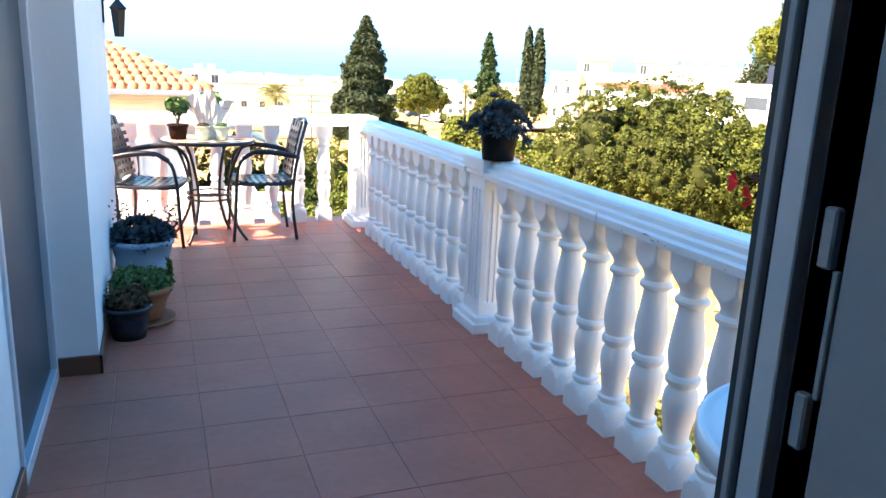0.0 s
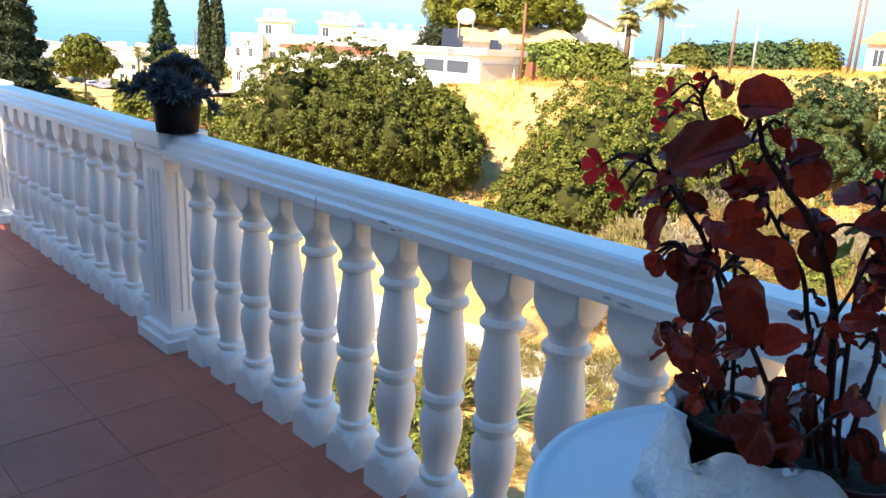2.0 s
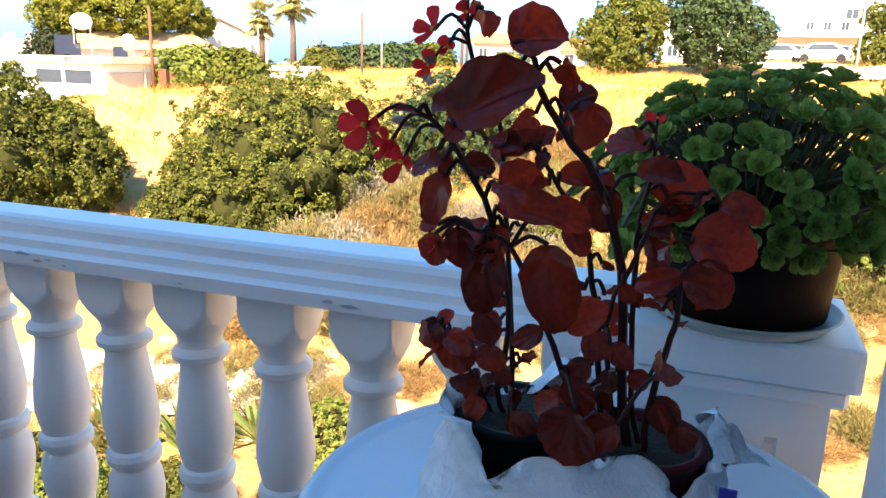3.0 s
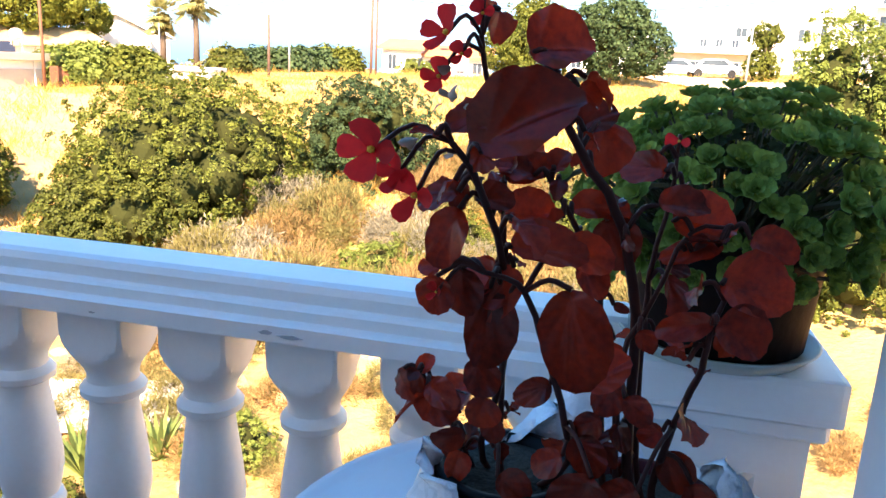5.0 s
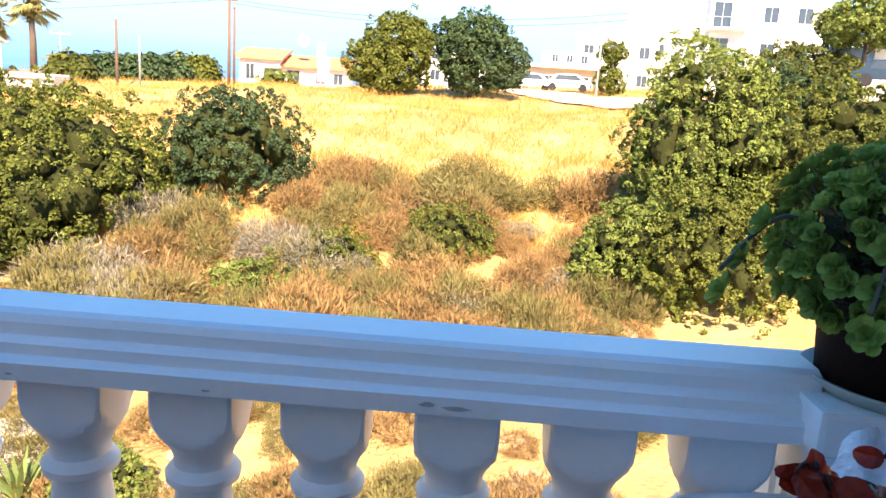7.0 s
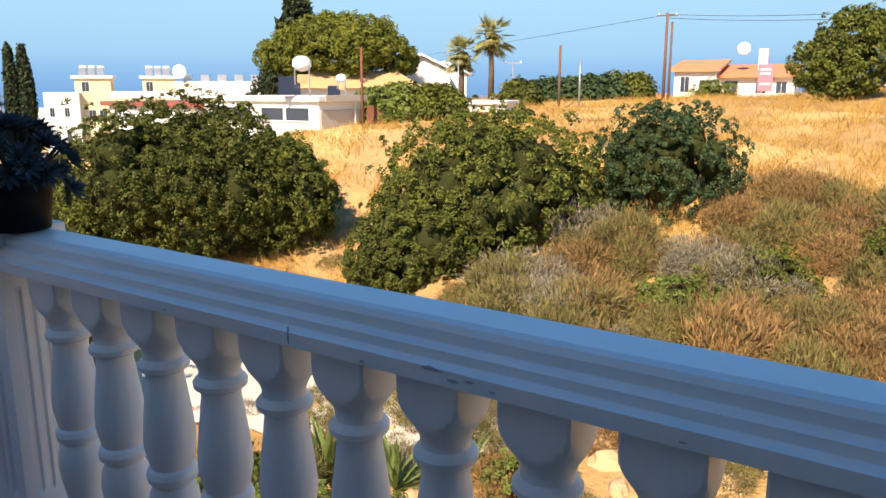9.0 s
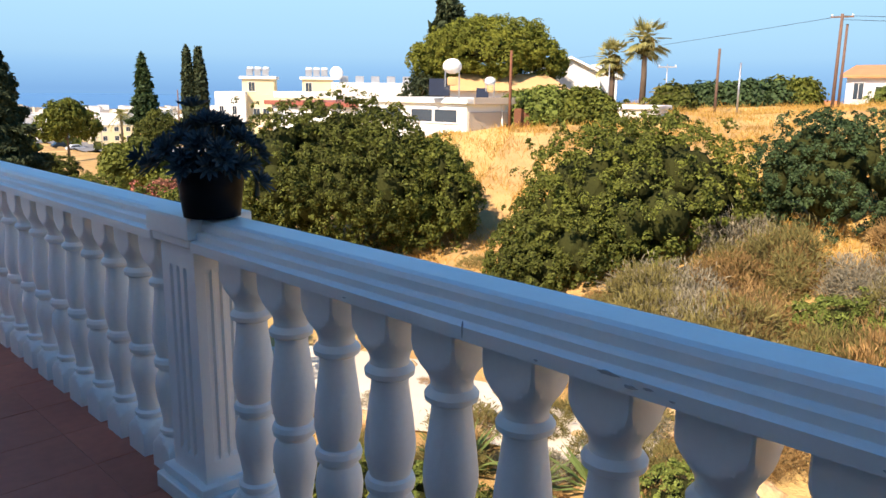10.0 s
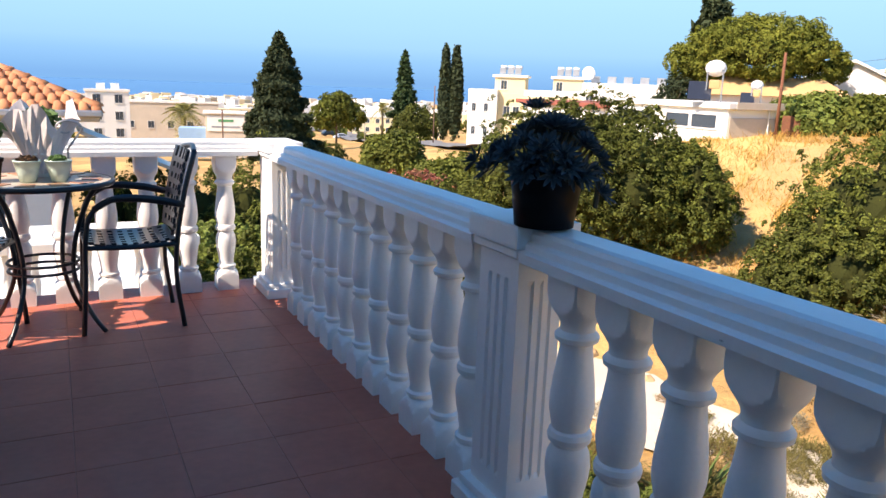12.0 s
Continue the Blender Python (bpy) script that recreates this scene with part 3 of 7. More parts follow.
def build_sliding_door():
    d = empty("door_2", pose(-1.03, -1.88, 0), "grey aluminium sliding door jamb with black seals, door open", "door", kind="structure")
    strips = ((0.0, 0.012, 0.000, SEAL, "seal"), (0.012, 0.022, -0.004, ALUD, "track"), (0.022, 0.036, 0.004, SEAL, "seal"),
              (0.036, 0.063, -0.008, ALU, "stile"), (0.063, 0.104, 0.010, SEAL, "dark_pane"), (0.104, 0.27, 0.002, ALUD, "stile"))
    for y0, y1, dx, mat, nm in strips:
        part(nm, box_bm(dx, -y1, 0, 0.10, -y0, 2.15, 0.0015), mat, d)
    for z in (1.045, 1.21):
        part("latch", box_bm(0.000, -0.092, z, 0.011, -0.078, z + 0.052, 0.002), ALUD, d, "grey latch plate")
    part("pull_bar", box_bm(0.005, -0.098, 1.095, 0.011, -0.092, 1.21, 0.001), ALUD, d)


build_screen_door()
build_sliding_door()
part("corner_wall", box_bm(-0.30, -2.15, 0, -0.10, -1.89, 3.3, 0.008, seg=2), WALLP, house)
part("door_surround", box_bm(-1.02, -2.15, 0, -0.30, -1.90, 2.15), ALUD, house)
part("side_wall", box_bm(-0.30, -6.5, 0, -0.10, -2.15, 3.3), WALLP, house)
for nm, a in (("baseboard", (-2.0, 0.930, 0.0, -1.805, 0.944, 0.085)), ("baseboard", (-1.819, 0.930, 0.0, -1.805, 3.05, 0.085)),
              ("baseboard", (-1.989, -1.88, 0.0, -1.975, 0.02, 0.085))):
    tagged(part(nm, box_bm(*a, 0.003), SKIRT), "brown ceramic skirting tile along the white wall", "skirting", kind="structure")


# ---------------------------------------------------------------- foliage makers
def clump_points(ellipsoids, n, rng, rough=0.18, shell=0.35, floor=None):
    """Points near the outside of a union of ellipsoids (cx, cy, cz, rx, ry, rz), with outward directions."""
    vol = np.array([e[3] * e[4] + e[4] * e[5] + e[3] * e[5] for e in ellipsoids])
    count = rng.multinomial(n, vol / vol.sum())
    pts, nrm = [], []
    for (cx, cy, cz, rx, ry, rz), c in zip(ellipsoids, count):
        d = rng.normal(size=(c, 3))
        d /= np.linalg.norm(d, axis=1, keepdims=True)
        k = 1 - shell * rng.random(c) ** 2 + 0.20 * rng.random(c) * (rng.random(c) > 0.86)
        bumps = np.sin(d[:, 0] * 7 + cx) * np.sin(d[:, 1] * 6 + cy * 1.7) * np.sin(d[:, 2] * 8 + cz) + 0.6 * np.sin(d[:, 0] * 17 + cy) * np.sin(d[:, 1] * 15) * np.sin(d[:, 2] * 19 + cx)
        k = (k * (1 + rough * bumps))[:, None]
        p = np.array([cx, cy, cz]) + d * k * np.array([rx, ry, rz])
        pts.append(p)
        nrm.append(d / np.array([rx, ry, rz]) * min(rx, ry, rz))
    pts, nrm = np.concatenate(pts), np.concatenate(nrm)
    keep = np.ones(len(pts), bool)
    start = 0
    for j, c in enumerate(count):
        for i, e in enumerate(ellipsoids):
            if i != j:
                q = (pts[start:start + c] - np.array(e[:3])) / (np.array(e[3:6]) * 0.78)
                keep[start:start + c] &= (q ** 2).sum(1) > 1
        start += c
    if floor is not None:
        keep &= pts[:, 2] > floor
    return pts[keep], nrm[keep]


def foliage(name, ellipsoids, n, size, mat, parent, seed=0, rough=0.2, shell=0.35, floor=None, stretch=1.7, spread=0.8, core=True, core_mat=None, label="", clump=0.0, per=26):
    """Leaves over a union of ellipsoids; with clump they gather in tufts of that radius, each a small dome with dark gaps between."""
    rng = np.random.default_rng(seed)
    p, d = clump_points(ellipsoids, max(8, n // per) if clump else n, rng, rough, shell, floor)
    if clump:
        out = np.repeat(d / (np.linalg.norm(d, axis=1, keepdims=True) + 1e-9), per, axis=0)
        tuft = rng.normal(size=out.shape)
        tuft /= np.linalg.norm(tuft, axis=1, keepdims=True)
        tuft += out * 0.75 + np.array([0, 0, 0.25])
        tuft /= np.linalg.norm(tuft, axis=1, keepdims=True) + 1e-9
        reach = np.repeat(clump * (0.55 + 0.9 * rng.random(len(p))), per)[:, None]
        p = np.repeat(p, per, axis=0) + tuft * reach * (0.55 + 0.5 * rng.random((len(out), 1)))
        d = tuft
    d = d / (np.linalg.norm(d, axis=1, keepdims=True) + 1e-9) + rng.normal(size=d.shape) * spread + np.array([0, 0, 0.35])
    s = size * (0.6 + 0.8 * rng.random(len(p)))
    ob = put(name, quads_mesh(name, p, d, s, mat, rng, stretch), parent, label=label)
    # added dark cores, seen through leaf gaps as painted shade
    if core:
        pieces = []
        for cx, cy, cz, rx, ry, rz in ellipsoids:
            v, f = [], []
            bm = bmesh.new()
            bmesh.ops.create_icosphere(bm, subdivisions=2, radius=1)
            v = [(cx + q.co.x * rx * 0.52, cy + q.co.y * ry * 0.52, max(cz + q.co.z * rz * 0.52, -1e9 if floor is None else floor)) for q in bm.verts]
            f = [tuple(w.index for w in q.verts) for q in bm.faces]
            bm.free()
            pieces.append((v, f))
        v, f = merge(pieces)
        put("inner_mass", mesh_from(v, f, core_mat or CORE_SHADE, "inner"), parent)
    return ob


def lumps(rx, ry, rz, k, seed, small=0.36):
    """A rounded mass: one broad dome and k smaller lumps over its upper outside."""
    r = random.Random(seed)
    out = [(0, 0, rz * 0.45, rx * 0.86, ry * 0.86, rz * 0.55)]
    for _ in range(k):
        a, e = r.uniform(0, 2 * math.pi), r.uniform(-0.15, 1.3)
        q = small * r.uniform(0.35, 1.15)
        out.append((rx * 0.74 * math.cos(a) * math.cos(e), ry * 0.74 * math.sin(a) * math.cos(e), rz * (0.42 + 0.37 * math.sin(e)), rx * q, ry * q, rz * q * 0.75))
    return out


def trunk_vf(height, radius, lean=(0, 0), limbs=0, seed=0, spread=1.0):
    r = random.Random(seed)
    pts = [(lean[0] * u * u, lean[1] * u * u, height * u) for u in (0, 0.25, 0.5, 0.75, 1.0)]
    pieces = [tube(pts, radius, 8, 0.45)]
    for i in range(limbs):
        u = r.uniform(0.45, 0.9)
        a = r.uniform(0, 2 * math.pi)
        b = Vector((lean[0] * u * u, lean[1] * u * u, height * u))
        e = b + Vector((math.cos(a) * spread, math.sin(a) * spread, spread * r.uniform(0.5, 1.0)))
        pieces.append(tube([b, (b + e) / 2 + Vector((0, 0, spread * 0.1)), e], radius * 0.45, 6, 0.4))
    return merge(pieces)


def bush(az, d, rx, ry, height, mat, label, n, size, k=9, seed=1, category="bush", sink=0.4, group="", turn=None, base=None, name="bush"):
    x, y = polar(az, d)
    z = ground_z(x, y) - sink if base is None else base
    top = empty(name, pose(x, y, z, 0, 0, -az if turn is None else turn), label, category, group)
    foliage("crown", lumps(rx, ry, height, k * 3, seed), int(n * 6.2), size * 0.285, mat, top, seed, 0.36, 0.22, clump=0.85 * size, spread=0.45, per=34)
    v, f = trunk_vf(height * 0.5, 0.12, limbs=3, seed=seed, spread=height * 0.25)
    put("trunk", mesh_from(v, f, BARK, "trunk", True), top)
    return top


def tree(az, d, base, height, crown, mat, label, n, size, seed=1, trunk_r=0.2, name="tree", category="tree", limbs=5, rough=0.25):
    x, y = polar(az, d)
    z = ground_z(x, y) - 0.2 if base is None else base
    top = empty(name, pose(x, y, z, 0, 0, -az), label, category)
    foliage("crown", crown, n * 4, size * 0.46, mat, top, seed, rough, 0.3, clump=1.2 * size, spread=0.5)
    v, f = trunk_vf(height * 0.75, trunk_r, limbs=limbs, seed=seed, spread=height * 0.2)
    put("trunk", mesh_from(v, f, BARK, "trunk", True), top)
    return top


def conifer(az, d, height, width, label, seed, mat=CONIFER, tiers=16, gap=0.0, n=260, name="conifer", leaf=0.28, base=None, droop=0.25, bare=0.06):
    """Tiers of drooping branches, each thick with needle sprays."""
    x, y = polar(az, d)
    z = ground_z(x, y) - 0.2 if base is None else base
    top = empty(name, pose(x, y, z, 0, 0, seed * 40), label, "tree")
    v, f = tube([(0, 0, 0), (0, 0, height * 0.5), (0.05, 0, height * 0.97)], max(0.12, height * 0.022), 8, 0.15)
    put("trunk", mesh_from(v, f, BARK, "trunk", True), top)
    rng = np.random.default_rng(seed)
    P, D = [], []
    branches = []
    for k in range(tiers):
        u = k / (tiers - 1)
        zb = height * (bare + (0.97 - bare) * u)
        r = width / 2 * (1 - u) ** 0.8 * (0.75 + 0.35 * rng.random()) + 0.10
        nb = 9 if u < 0.7 else 6
        for i in range(nb):
            a = 2 * math.pi * (i + rng.random() * 0.8) / nb + k
            L = r * (0.65 + 0.5 * rng.random())
            dz = L * (0.25 - droop * 2 * (1 - u)) if droop else L * 0.1
            end = Vector((math.cos(a) * L, math.sin(a) * L, zb + dz))
            branches.append(tube([(0, 0, zb), end], 0.03, 4, 0.4))
            c = max(8, int(n * L / (width / 2) / nb * 2.2))
            s = np.sqrt(rng.random(c))
            side = rng.normal(size=c) * (0.10 + 0.17 * L * (1 - 0.5 * s)) * (1 - gap)
            px = math.cos(a) * L * s - math.sin(a) * side
            py = math.sin(a) * L * s + math.cos(a) * side
            pz = zb + dz * s + rng.normal(size=c) * 0.10 * (1 - gap * 0.5) * (height / 8) + 0.06 * L
            P.append(np.stack([px, py, pz], 1))
            dd = rng.normal(size=(c, 3)) * 0.6
            dd += np.array([math.cos(a) * 0.5, math.sin(a) * 0.5, 0.7])
            D.append(dd)
    P, D = np.concatenate(P), np.concatenate(D)
    put("crown", quads_mesh("crown", P, D, leaf * (0.6 + 0.8 * rng.random(len(P))), mat, rng, 2.6), top)
    v, f = merge(branches)
    put("branches", mesh_from(v, f, BARK, "branches"), top)
    return top


def fan_palm(az, d, height, label, seed, base=None, spread=1.5, feather=False):
    x, y = polar(az, d)
    z = ground_z(x, y) - 0.1 if base is None else base
    top = empty("palm_tree", pose(x, y, z), label, "palm tree")
    v, f = tube([(0, 0, 0), (0.06, 0, height * 0.5), (0, 0.05, height)], 0.26, 10, 0.7)
    put("trunk", mesh_from(v, f, BARK, "trunk", True), top)
    rng = random.Random(seed)
    verts, faces = [], []
    for i in range(46):
        a, e = rng.uniform(0, 2 * math.pi), rng.uniform(-0.9, 1.35)
        dirv = Vector((math.cos(a) * math.cos(e), math.sin(a) * math.cos(e), math.sin(e)))
        side = dirv.cross(Vector((0, 0, 1)))
        side.normalize()
        L = spread * rng.uniform(0.7, 1.1)
        root = Vector((0, 0, height))
        for q in range(9):
            t = (q - 4) / 4
            if feather:
                b = root + dirv * L * (0.15 + 0.09 * q) + Vector((0, 0, -0.10 * (q / 4) ** 2 * L))
                for sgn in (-1, 1):
                    tip = b + side * sgn * L * 0.26 + dirv * 0.10 * L - Vector((0, 0, 0.12 * L))
                    o = len(verts)
                    verts += [b, b + dirv * 0.06 * L, tip]
                    faces.append((o, o + 1, o + 2))
            else:
                b = root + dirv * L * 0.45
                tip = root + dirv * L * (1.0 - 0.25 * abs(t)) + side * t * L * 0.42 + Vector((0, 0, -0.12 * L))
                w = side.cross(dirv) * 0.02 + side * 0.05
                o = len(verts)
                verts += [b - w * 0.6, b + w * 0.6, (b + tip) / 2 + w, tip, (b + tip) / 2 - w]
                faces.append((o, o + 1, o + 2, o + 3, o + 4))
        o = len(verts)
        verts += [root, root + side * 0.03, root + dirv * L * 0.5]
        faces.append((o, o + 1, o + 2))
    put("fronds", mesh_from(verts, faces, PALMG, "fronds"), top)
    if not feather:
        p = np.array([[0, 0, height - 0.5]]) + RNG.normal(size=(160, 3)) * np.array([0.28, 0.28, 0.4])
        put("dead_skirt", quads_mesh("skirt", p, RNG.normal(size=(160, 3)), np.full(160, 0.3), SCRUBO, RNG, 2.2), top, label="dry brown dead fronds")
    return top


# ---------------------------------------------------------------- hillside planting
bush(38.8, 30.0, 3.7, 3.4, 5.1, OLIVE_D, "large dense dark green bush beside the trail", 15000, 0.25, 16, 11, base=-4.9)
bush(36.0, 29.5, 3.9, 3.3, 5.1, OLIVE_D, "tall dark green bush on the slope", 11000, 0.25, 12, 12, base=-4.4)
bush(44.0, 29.5, 2.0, 2.6, 4.3, OLIVE, "olive-green bush beside the bare trail", 8000, 0.24, 9, 13, base=-5.0)
bush(31.5, 31.0, 2.9, 3.0, 3.0, OLIVE, "olive-green bush low on the slope", 6000, 0.24, 8, 14, base=-5.4)
bush(59.7, 27.5, 3.7, 4.0, 5.7, OLIVE, "large domed olive-green bush on the slope", 20000, 0.24, 17, 15, base=-5.3)
bush(55.0, 25.5, 2.5, 2.4, 4.1, OLIVE_D, "dark green lower skirt of a hillside bush", 8000, 0.23, 9, 16, base=-5.7)
bush(51.8, 24.5, 1.5, 1.6, 2.6, OLIVE_D, "dark green low bush beside the trail", 4000, 0.23, 7, 26, base=-5.8)
bush(72.2, 27.5, 2.35, 2.3, 4.0, CAROB, "rounded blue-green carob bush on the slope", 10000, 0.20, 10, 17, base=-3.4)
bush(74.0, 21.0, 1.5, 1.3, 1.5, LIME, "small fresh green bush among dry scrub", 3600, 0.16, 7, 18, base=-5.3)
bush(80.0, 22.5, 1.3, 1.2, 1.5, OLIVE, "olive-green bush among dry scrub", 2600, 0.16, 7, 27, base=-4.7)
bush(88.5, 23.5, 1.6, 1.4, 1.8, OLIVE, "dusty olive-green bush among dry scrub", 3000, 0.16, 7, 28, base=-4.2)
bush(65.6, 19.8, 0.55, 0.5, 0.9, LIME, "little green shrub among dry scrub", 1200, 0.12, 4, 19, base=-5.3)
bush(106.0, 25.0, 2.4, 2.2, 6.0, LIME, "tall yellow-green bush on the bank", 14000, 0.21, 13, 20, base=-3.0)
bush(110.5, 28.0, 2.6, 2.4, 4.6, CAROB, "green bush on the bank", 10000, 0.21, 10, 21, base=-2.2)
bush(114.5, 27.0, 2.8, 2.4, 4.2, OLIVE, "olive-green bush on the bank", 9000, 0.2, 10, 22, base=-2.0)
bush(102.5, 21.5, 1.7, 1.8, 3.0, LIME, "fresh green bush low on the bank", 7000, 0.18, 9, 23, base=-4.6)
bush(108.0, 21.0, 2.0, 1.8, 3.6, OLIVE, "olive-green bush low on the bank", 7000, 0.18, 9, 24, base=-4.6)
bush(118.0, 22.0, 2.4, 2.0, 4.4, OLIVE_D, "dark green bush on the bank", 6000, 0.2, 9, 25, base=-3.6)

# scrub of three colours, scattered over the slope
kinds = []
for mat, lab, sd in ((SCRUB, "dry brown scrub bush on the slope", 31), (SCRUBO, "olive-brown dry scrub on the slope", 32), (SILVER, "silver-grey dry scrub on the slope", 33)):
    top = empty("scrub_bush", pose(*polar(80, 24), -5.4), lab, "scrub", "dry scrub on the slope")
    rng = np.random.default_rng(sd)
    p, d = clump_points(lumps(1.0, 1.0, 1.0, 16, sd), 6800, rng, 0.5, 0.75)
    d = d / (np.linalg.norm(d, axis=1, keepdims=True) + 1e-9) + rng.normal(size=d.shape) * 0.55 + np.array([0, 0, 0.55])
    put("crown", quads_mesh("crown", p, d, 0.020 * (0.6 + 0.8 * rng.random(len(p))), mat, rng, 7.0, 0.1, d), top)
    kinds.append(top)
r = random.Random(5)
for i in range(170):
    az, d = r.uniform(57, 105), r.uniform(17, 28.5)
    if d > 23.5 and (az < 63 or 68.5 < az < 76.5):
        continue
    x, y = polar(az, d)
    s = r.uniform(0.5, 1.25)
    pick = r.choices((0, 1, 2), (5, 6, 1))[0]
    c = copy_thing(kinds[pick], pose(x, y, ground_z(x, y) - 0.15, 0, 0, r.uniform(0, 360)))
    c.scale = (s * r.uniform(0.9, 1.3), s, s * r.uniform(0.9, 1.5))
for az, d, s, pick in ((62.0, 22.5, 1.7, 2), (60.0, 20.5, 1.2, 1), (69.5, 24.5, 1.3, 0), (88.0, 26.0, 1.9, 1), (92.0, 27.0, 1.5, 1), (84.0, 24.0, 1.2, 0), (50.5, 21.0, 1.0, 1),
                       (47.5, 26.5, 0.7, 1), (96.5, 21.5, 0.9, 2), (81.5, 20.5, 0.7, 2), (99.5, 24.0, 1.1, 0), (47.0, 15.0, 0.9, 1), (53.0, 15.5, 0.8, 1),
                       (60.0, 15.0, 0.9, 1), (38.0, 14.0, 0.9, 1), (68.0, 14.5, 0.9, 0), (76.0, 15.0, 0.8, 1), (30.0, 14.5, 1.1, 1), (84.0, 14.0, 0.9, 0)):
    x, y = polar(az, d)
    c = copy_thing(kinds[pick], pose(x, y, ground_z(x, y) - 0.15, 0, 0, az * 7))
    c.scale = (s, s, s * 0.85)
for i in range(46):
    az, d = r.uniform(44, 116), r.uniform(10.5, 17)
    if az < 60 and d > 14:
        continue
    x, y = polar(az, d)
    s = r.uniform(0.35, 0.8)
    c = copy_thing(kinds[r.choices((0, 1, 2), (4, 6, 1))[0]], pose(x, y, ground_z(x, y) - 0.1, 0, 0, r.uniform(0, 360)))
    c.scale = (s * r.uniform(0.9, 1.3), s, s * r.uniform(0.7, 1.2))
for i in range(60):
    az, d = r.uniform(26, 66), r.uniform(10.5, 23)
    if d > 18 and az < 56:
        continue
    x, y = polar(az, d)
    s = r.uniform(0.22, 0.6)
    c = copy_thing(kinds[r.choices((0, 1, 2), (4, 6, 2))[0]], pose(x, y, ground_z(x, y) - 0.08, 0, 0, r.uniform(0, 360)))
    c.scale = (s * r.uniform(0.9, 1.4), s, s * r.uniform(0.7, 1.2))
kinds[0].matrix_basis = pose(*polar(86, 21), ground_z(*polar(86, 21)) - 0.2)
kinds[1].matrix_basis = pose(*polar(78, 23), ground_z(*polar(78, 23)) - 0.2)
kinds[2].matrix_basis = pose(*polar(90, 19.5), ground_z(*polar(90, 19.5)) - 0.2)


def build_grass():
    rng = np.random.default_rng(3)
    n = 230000
    az = rng.uniform(40, 118, n)
    d = 24 + 61 * rng.random(n) ** 1.4
    keep = (noise_field(az, d) > -0.15) | (rng.random(n) < 0.25)
    az, d = az[keep], d[keep]
    x, y = EYE[0] + d * np.sin(np.radians(az)), EYE[1] + d * np.cos(np.radians(az))
    z = np.array([ground_z(a, b) for a, b in zip(x, y)])
    h = (0.12 + 0.42 * rng.random(len(x)) ** 2) * (0.8 + 0.5 * (noise_field(az * 3.1, d * 2.3) > 0.2))
    a = rng.uniform(0, 2 * math.pi, len(x))
    w = 0.010 + 0.018 * rng.random(len(x))
    lean = rng.normal(size=(len(x), 2)) * 0.65 * h[:, None]
    base = np.stack([x, y, z - 0.05], 1)
    off = np.stack([np.cos(a) * w, np.sin(a) * w, 0 * w], 1)
    tip = base + np.stack([lean[:, 0], lean[:, 1], h + 0.05], 1)
    verts = np.stack([base - off, base + off, tip], 1).reshape(-1, 3)
    me = bpy.data.meshes.new("grass")
    me.vertices.add(len(verts))
    me.vertices.foreach_set("co", verts.astype(np.float32).ravel())
    me.loops.add(len(verts))
    me.loops.foreach_set("vertex_index", np.arange(len(verts), dtype=np.int32))
    me.polygons.add(len(verts) // 3)
    me.polygons.foreach_set("loop_start", np.arange(0, len(verts), 3, dtype=np.int32))
    me.materials.append(STRAW)
    me.update()
    tagged(new("dry_grass", me), "dry straw-coloured grass over the field", "grass", kind="stuff")


def noise_field(az, d):
    return np.sin(az * 0.9 + d * 0.35) * np.sin(d * 0.8 - az * 0.23) + 0.5 * np.sin(az * 2.3 + 1) * np.sin(d * 1.7)


build_grass()


def yucca(az, d, s, seed):
    x, y = polar(az, d)
    z = ground_z(x, y)
    top = empty("yucca", pose(x, y, z, 0, 0, seed * 50), "spiky yellow-green yucca in the garden below", "yucca", "yuccas in the garden")
    rng = random.Random(seed)
    for i in range(34):
        a, e = rng.uniform(0, 2 * math.pi), rng.uniform(0.15, 1.4)
        dirv = Vector((math.cos(a) * math.cos(e), math.sin(a) * math.cos(e), math.sin(e)))
        side = dirv.cross(Vector((0, 0, 1))).normalized() * 0.045 * s
        L = s * rng.uniform(0.8, 1.15)
        m1 = dirv * L * 0.5
        tip = dirv * L - Vector((0, 0, 0.12 * L))
        put("blade", mesh_from([-side * 0.6, side * 0.6, m1 + side, tip, m1 - side], [(0, 1, 2, 4), (4, 2, 3)], YUCCA), top)


yucca(46.5, 13.2, 1.3, 1)
yucca(52.0, 12.6, 1.2, 2)
yucca(57.5, 12.8, 1.1, 3)
for az, d, s, m, sd in ((39.0, 12.5, 1.0, OLIVE, 41), (43.0, 11.6, 0.9, LIME, 42), (33.0, 12.0, 1.1, OLIVE, 43), (49.0, 11.2, 0.8, OLIVE_D, 44), (63.0, 12.4, 0.9, LIME, 45)):
    bush(az, d, s, s, s * 1.1, m, "green garden shrub below the balcony", 2600, 0.12, 6, sd, base=-6.1)


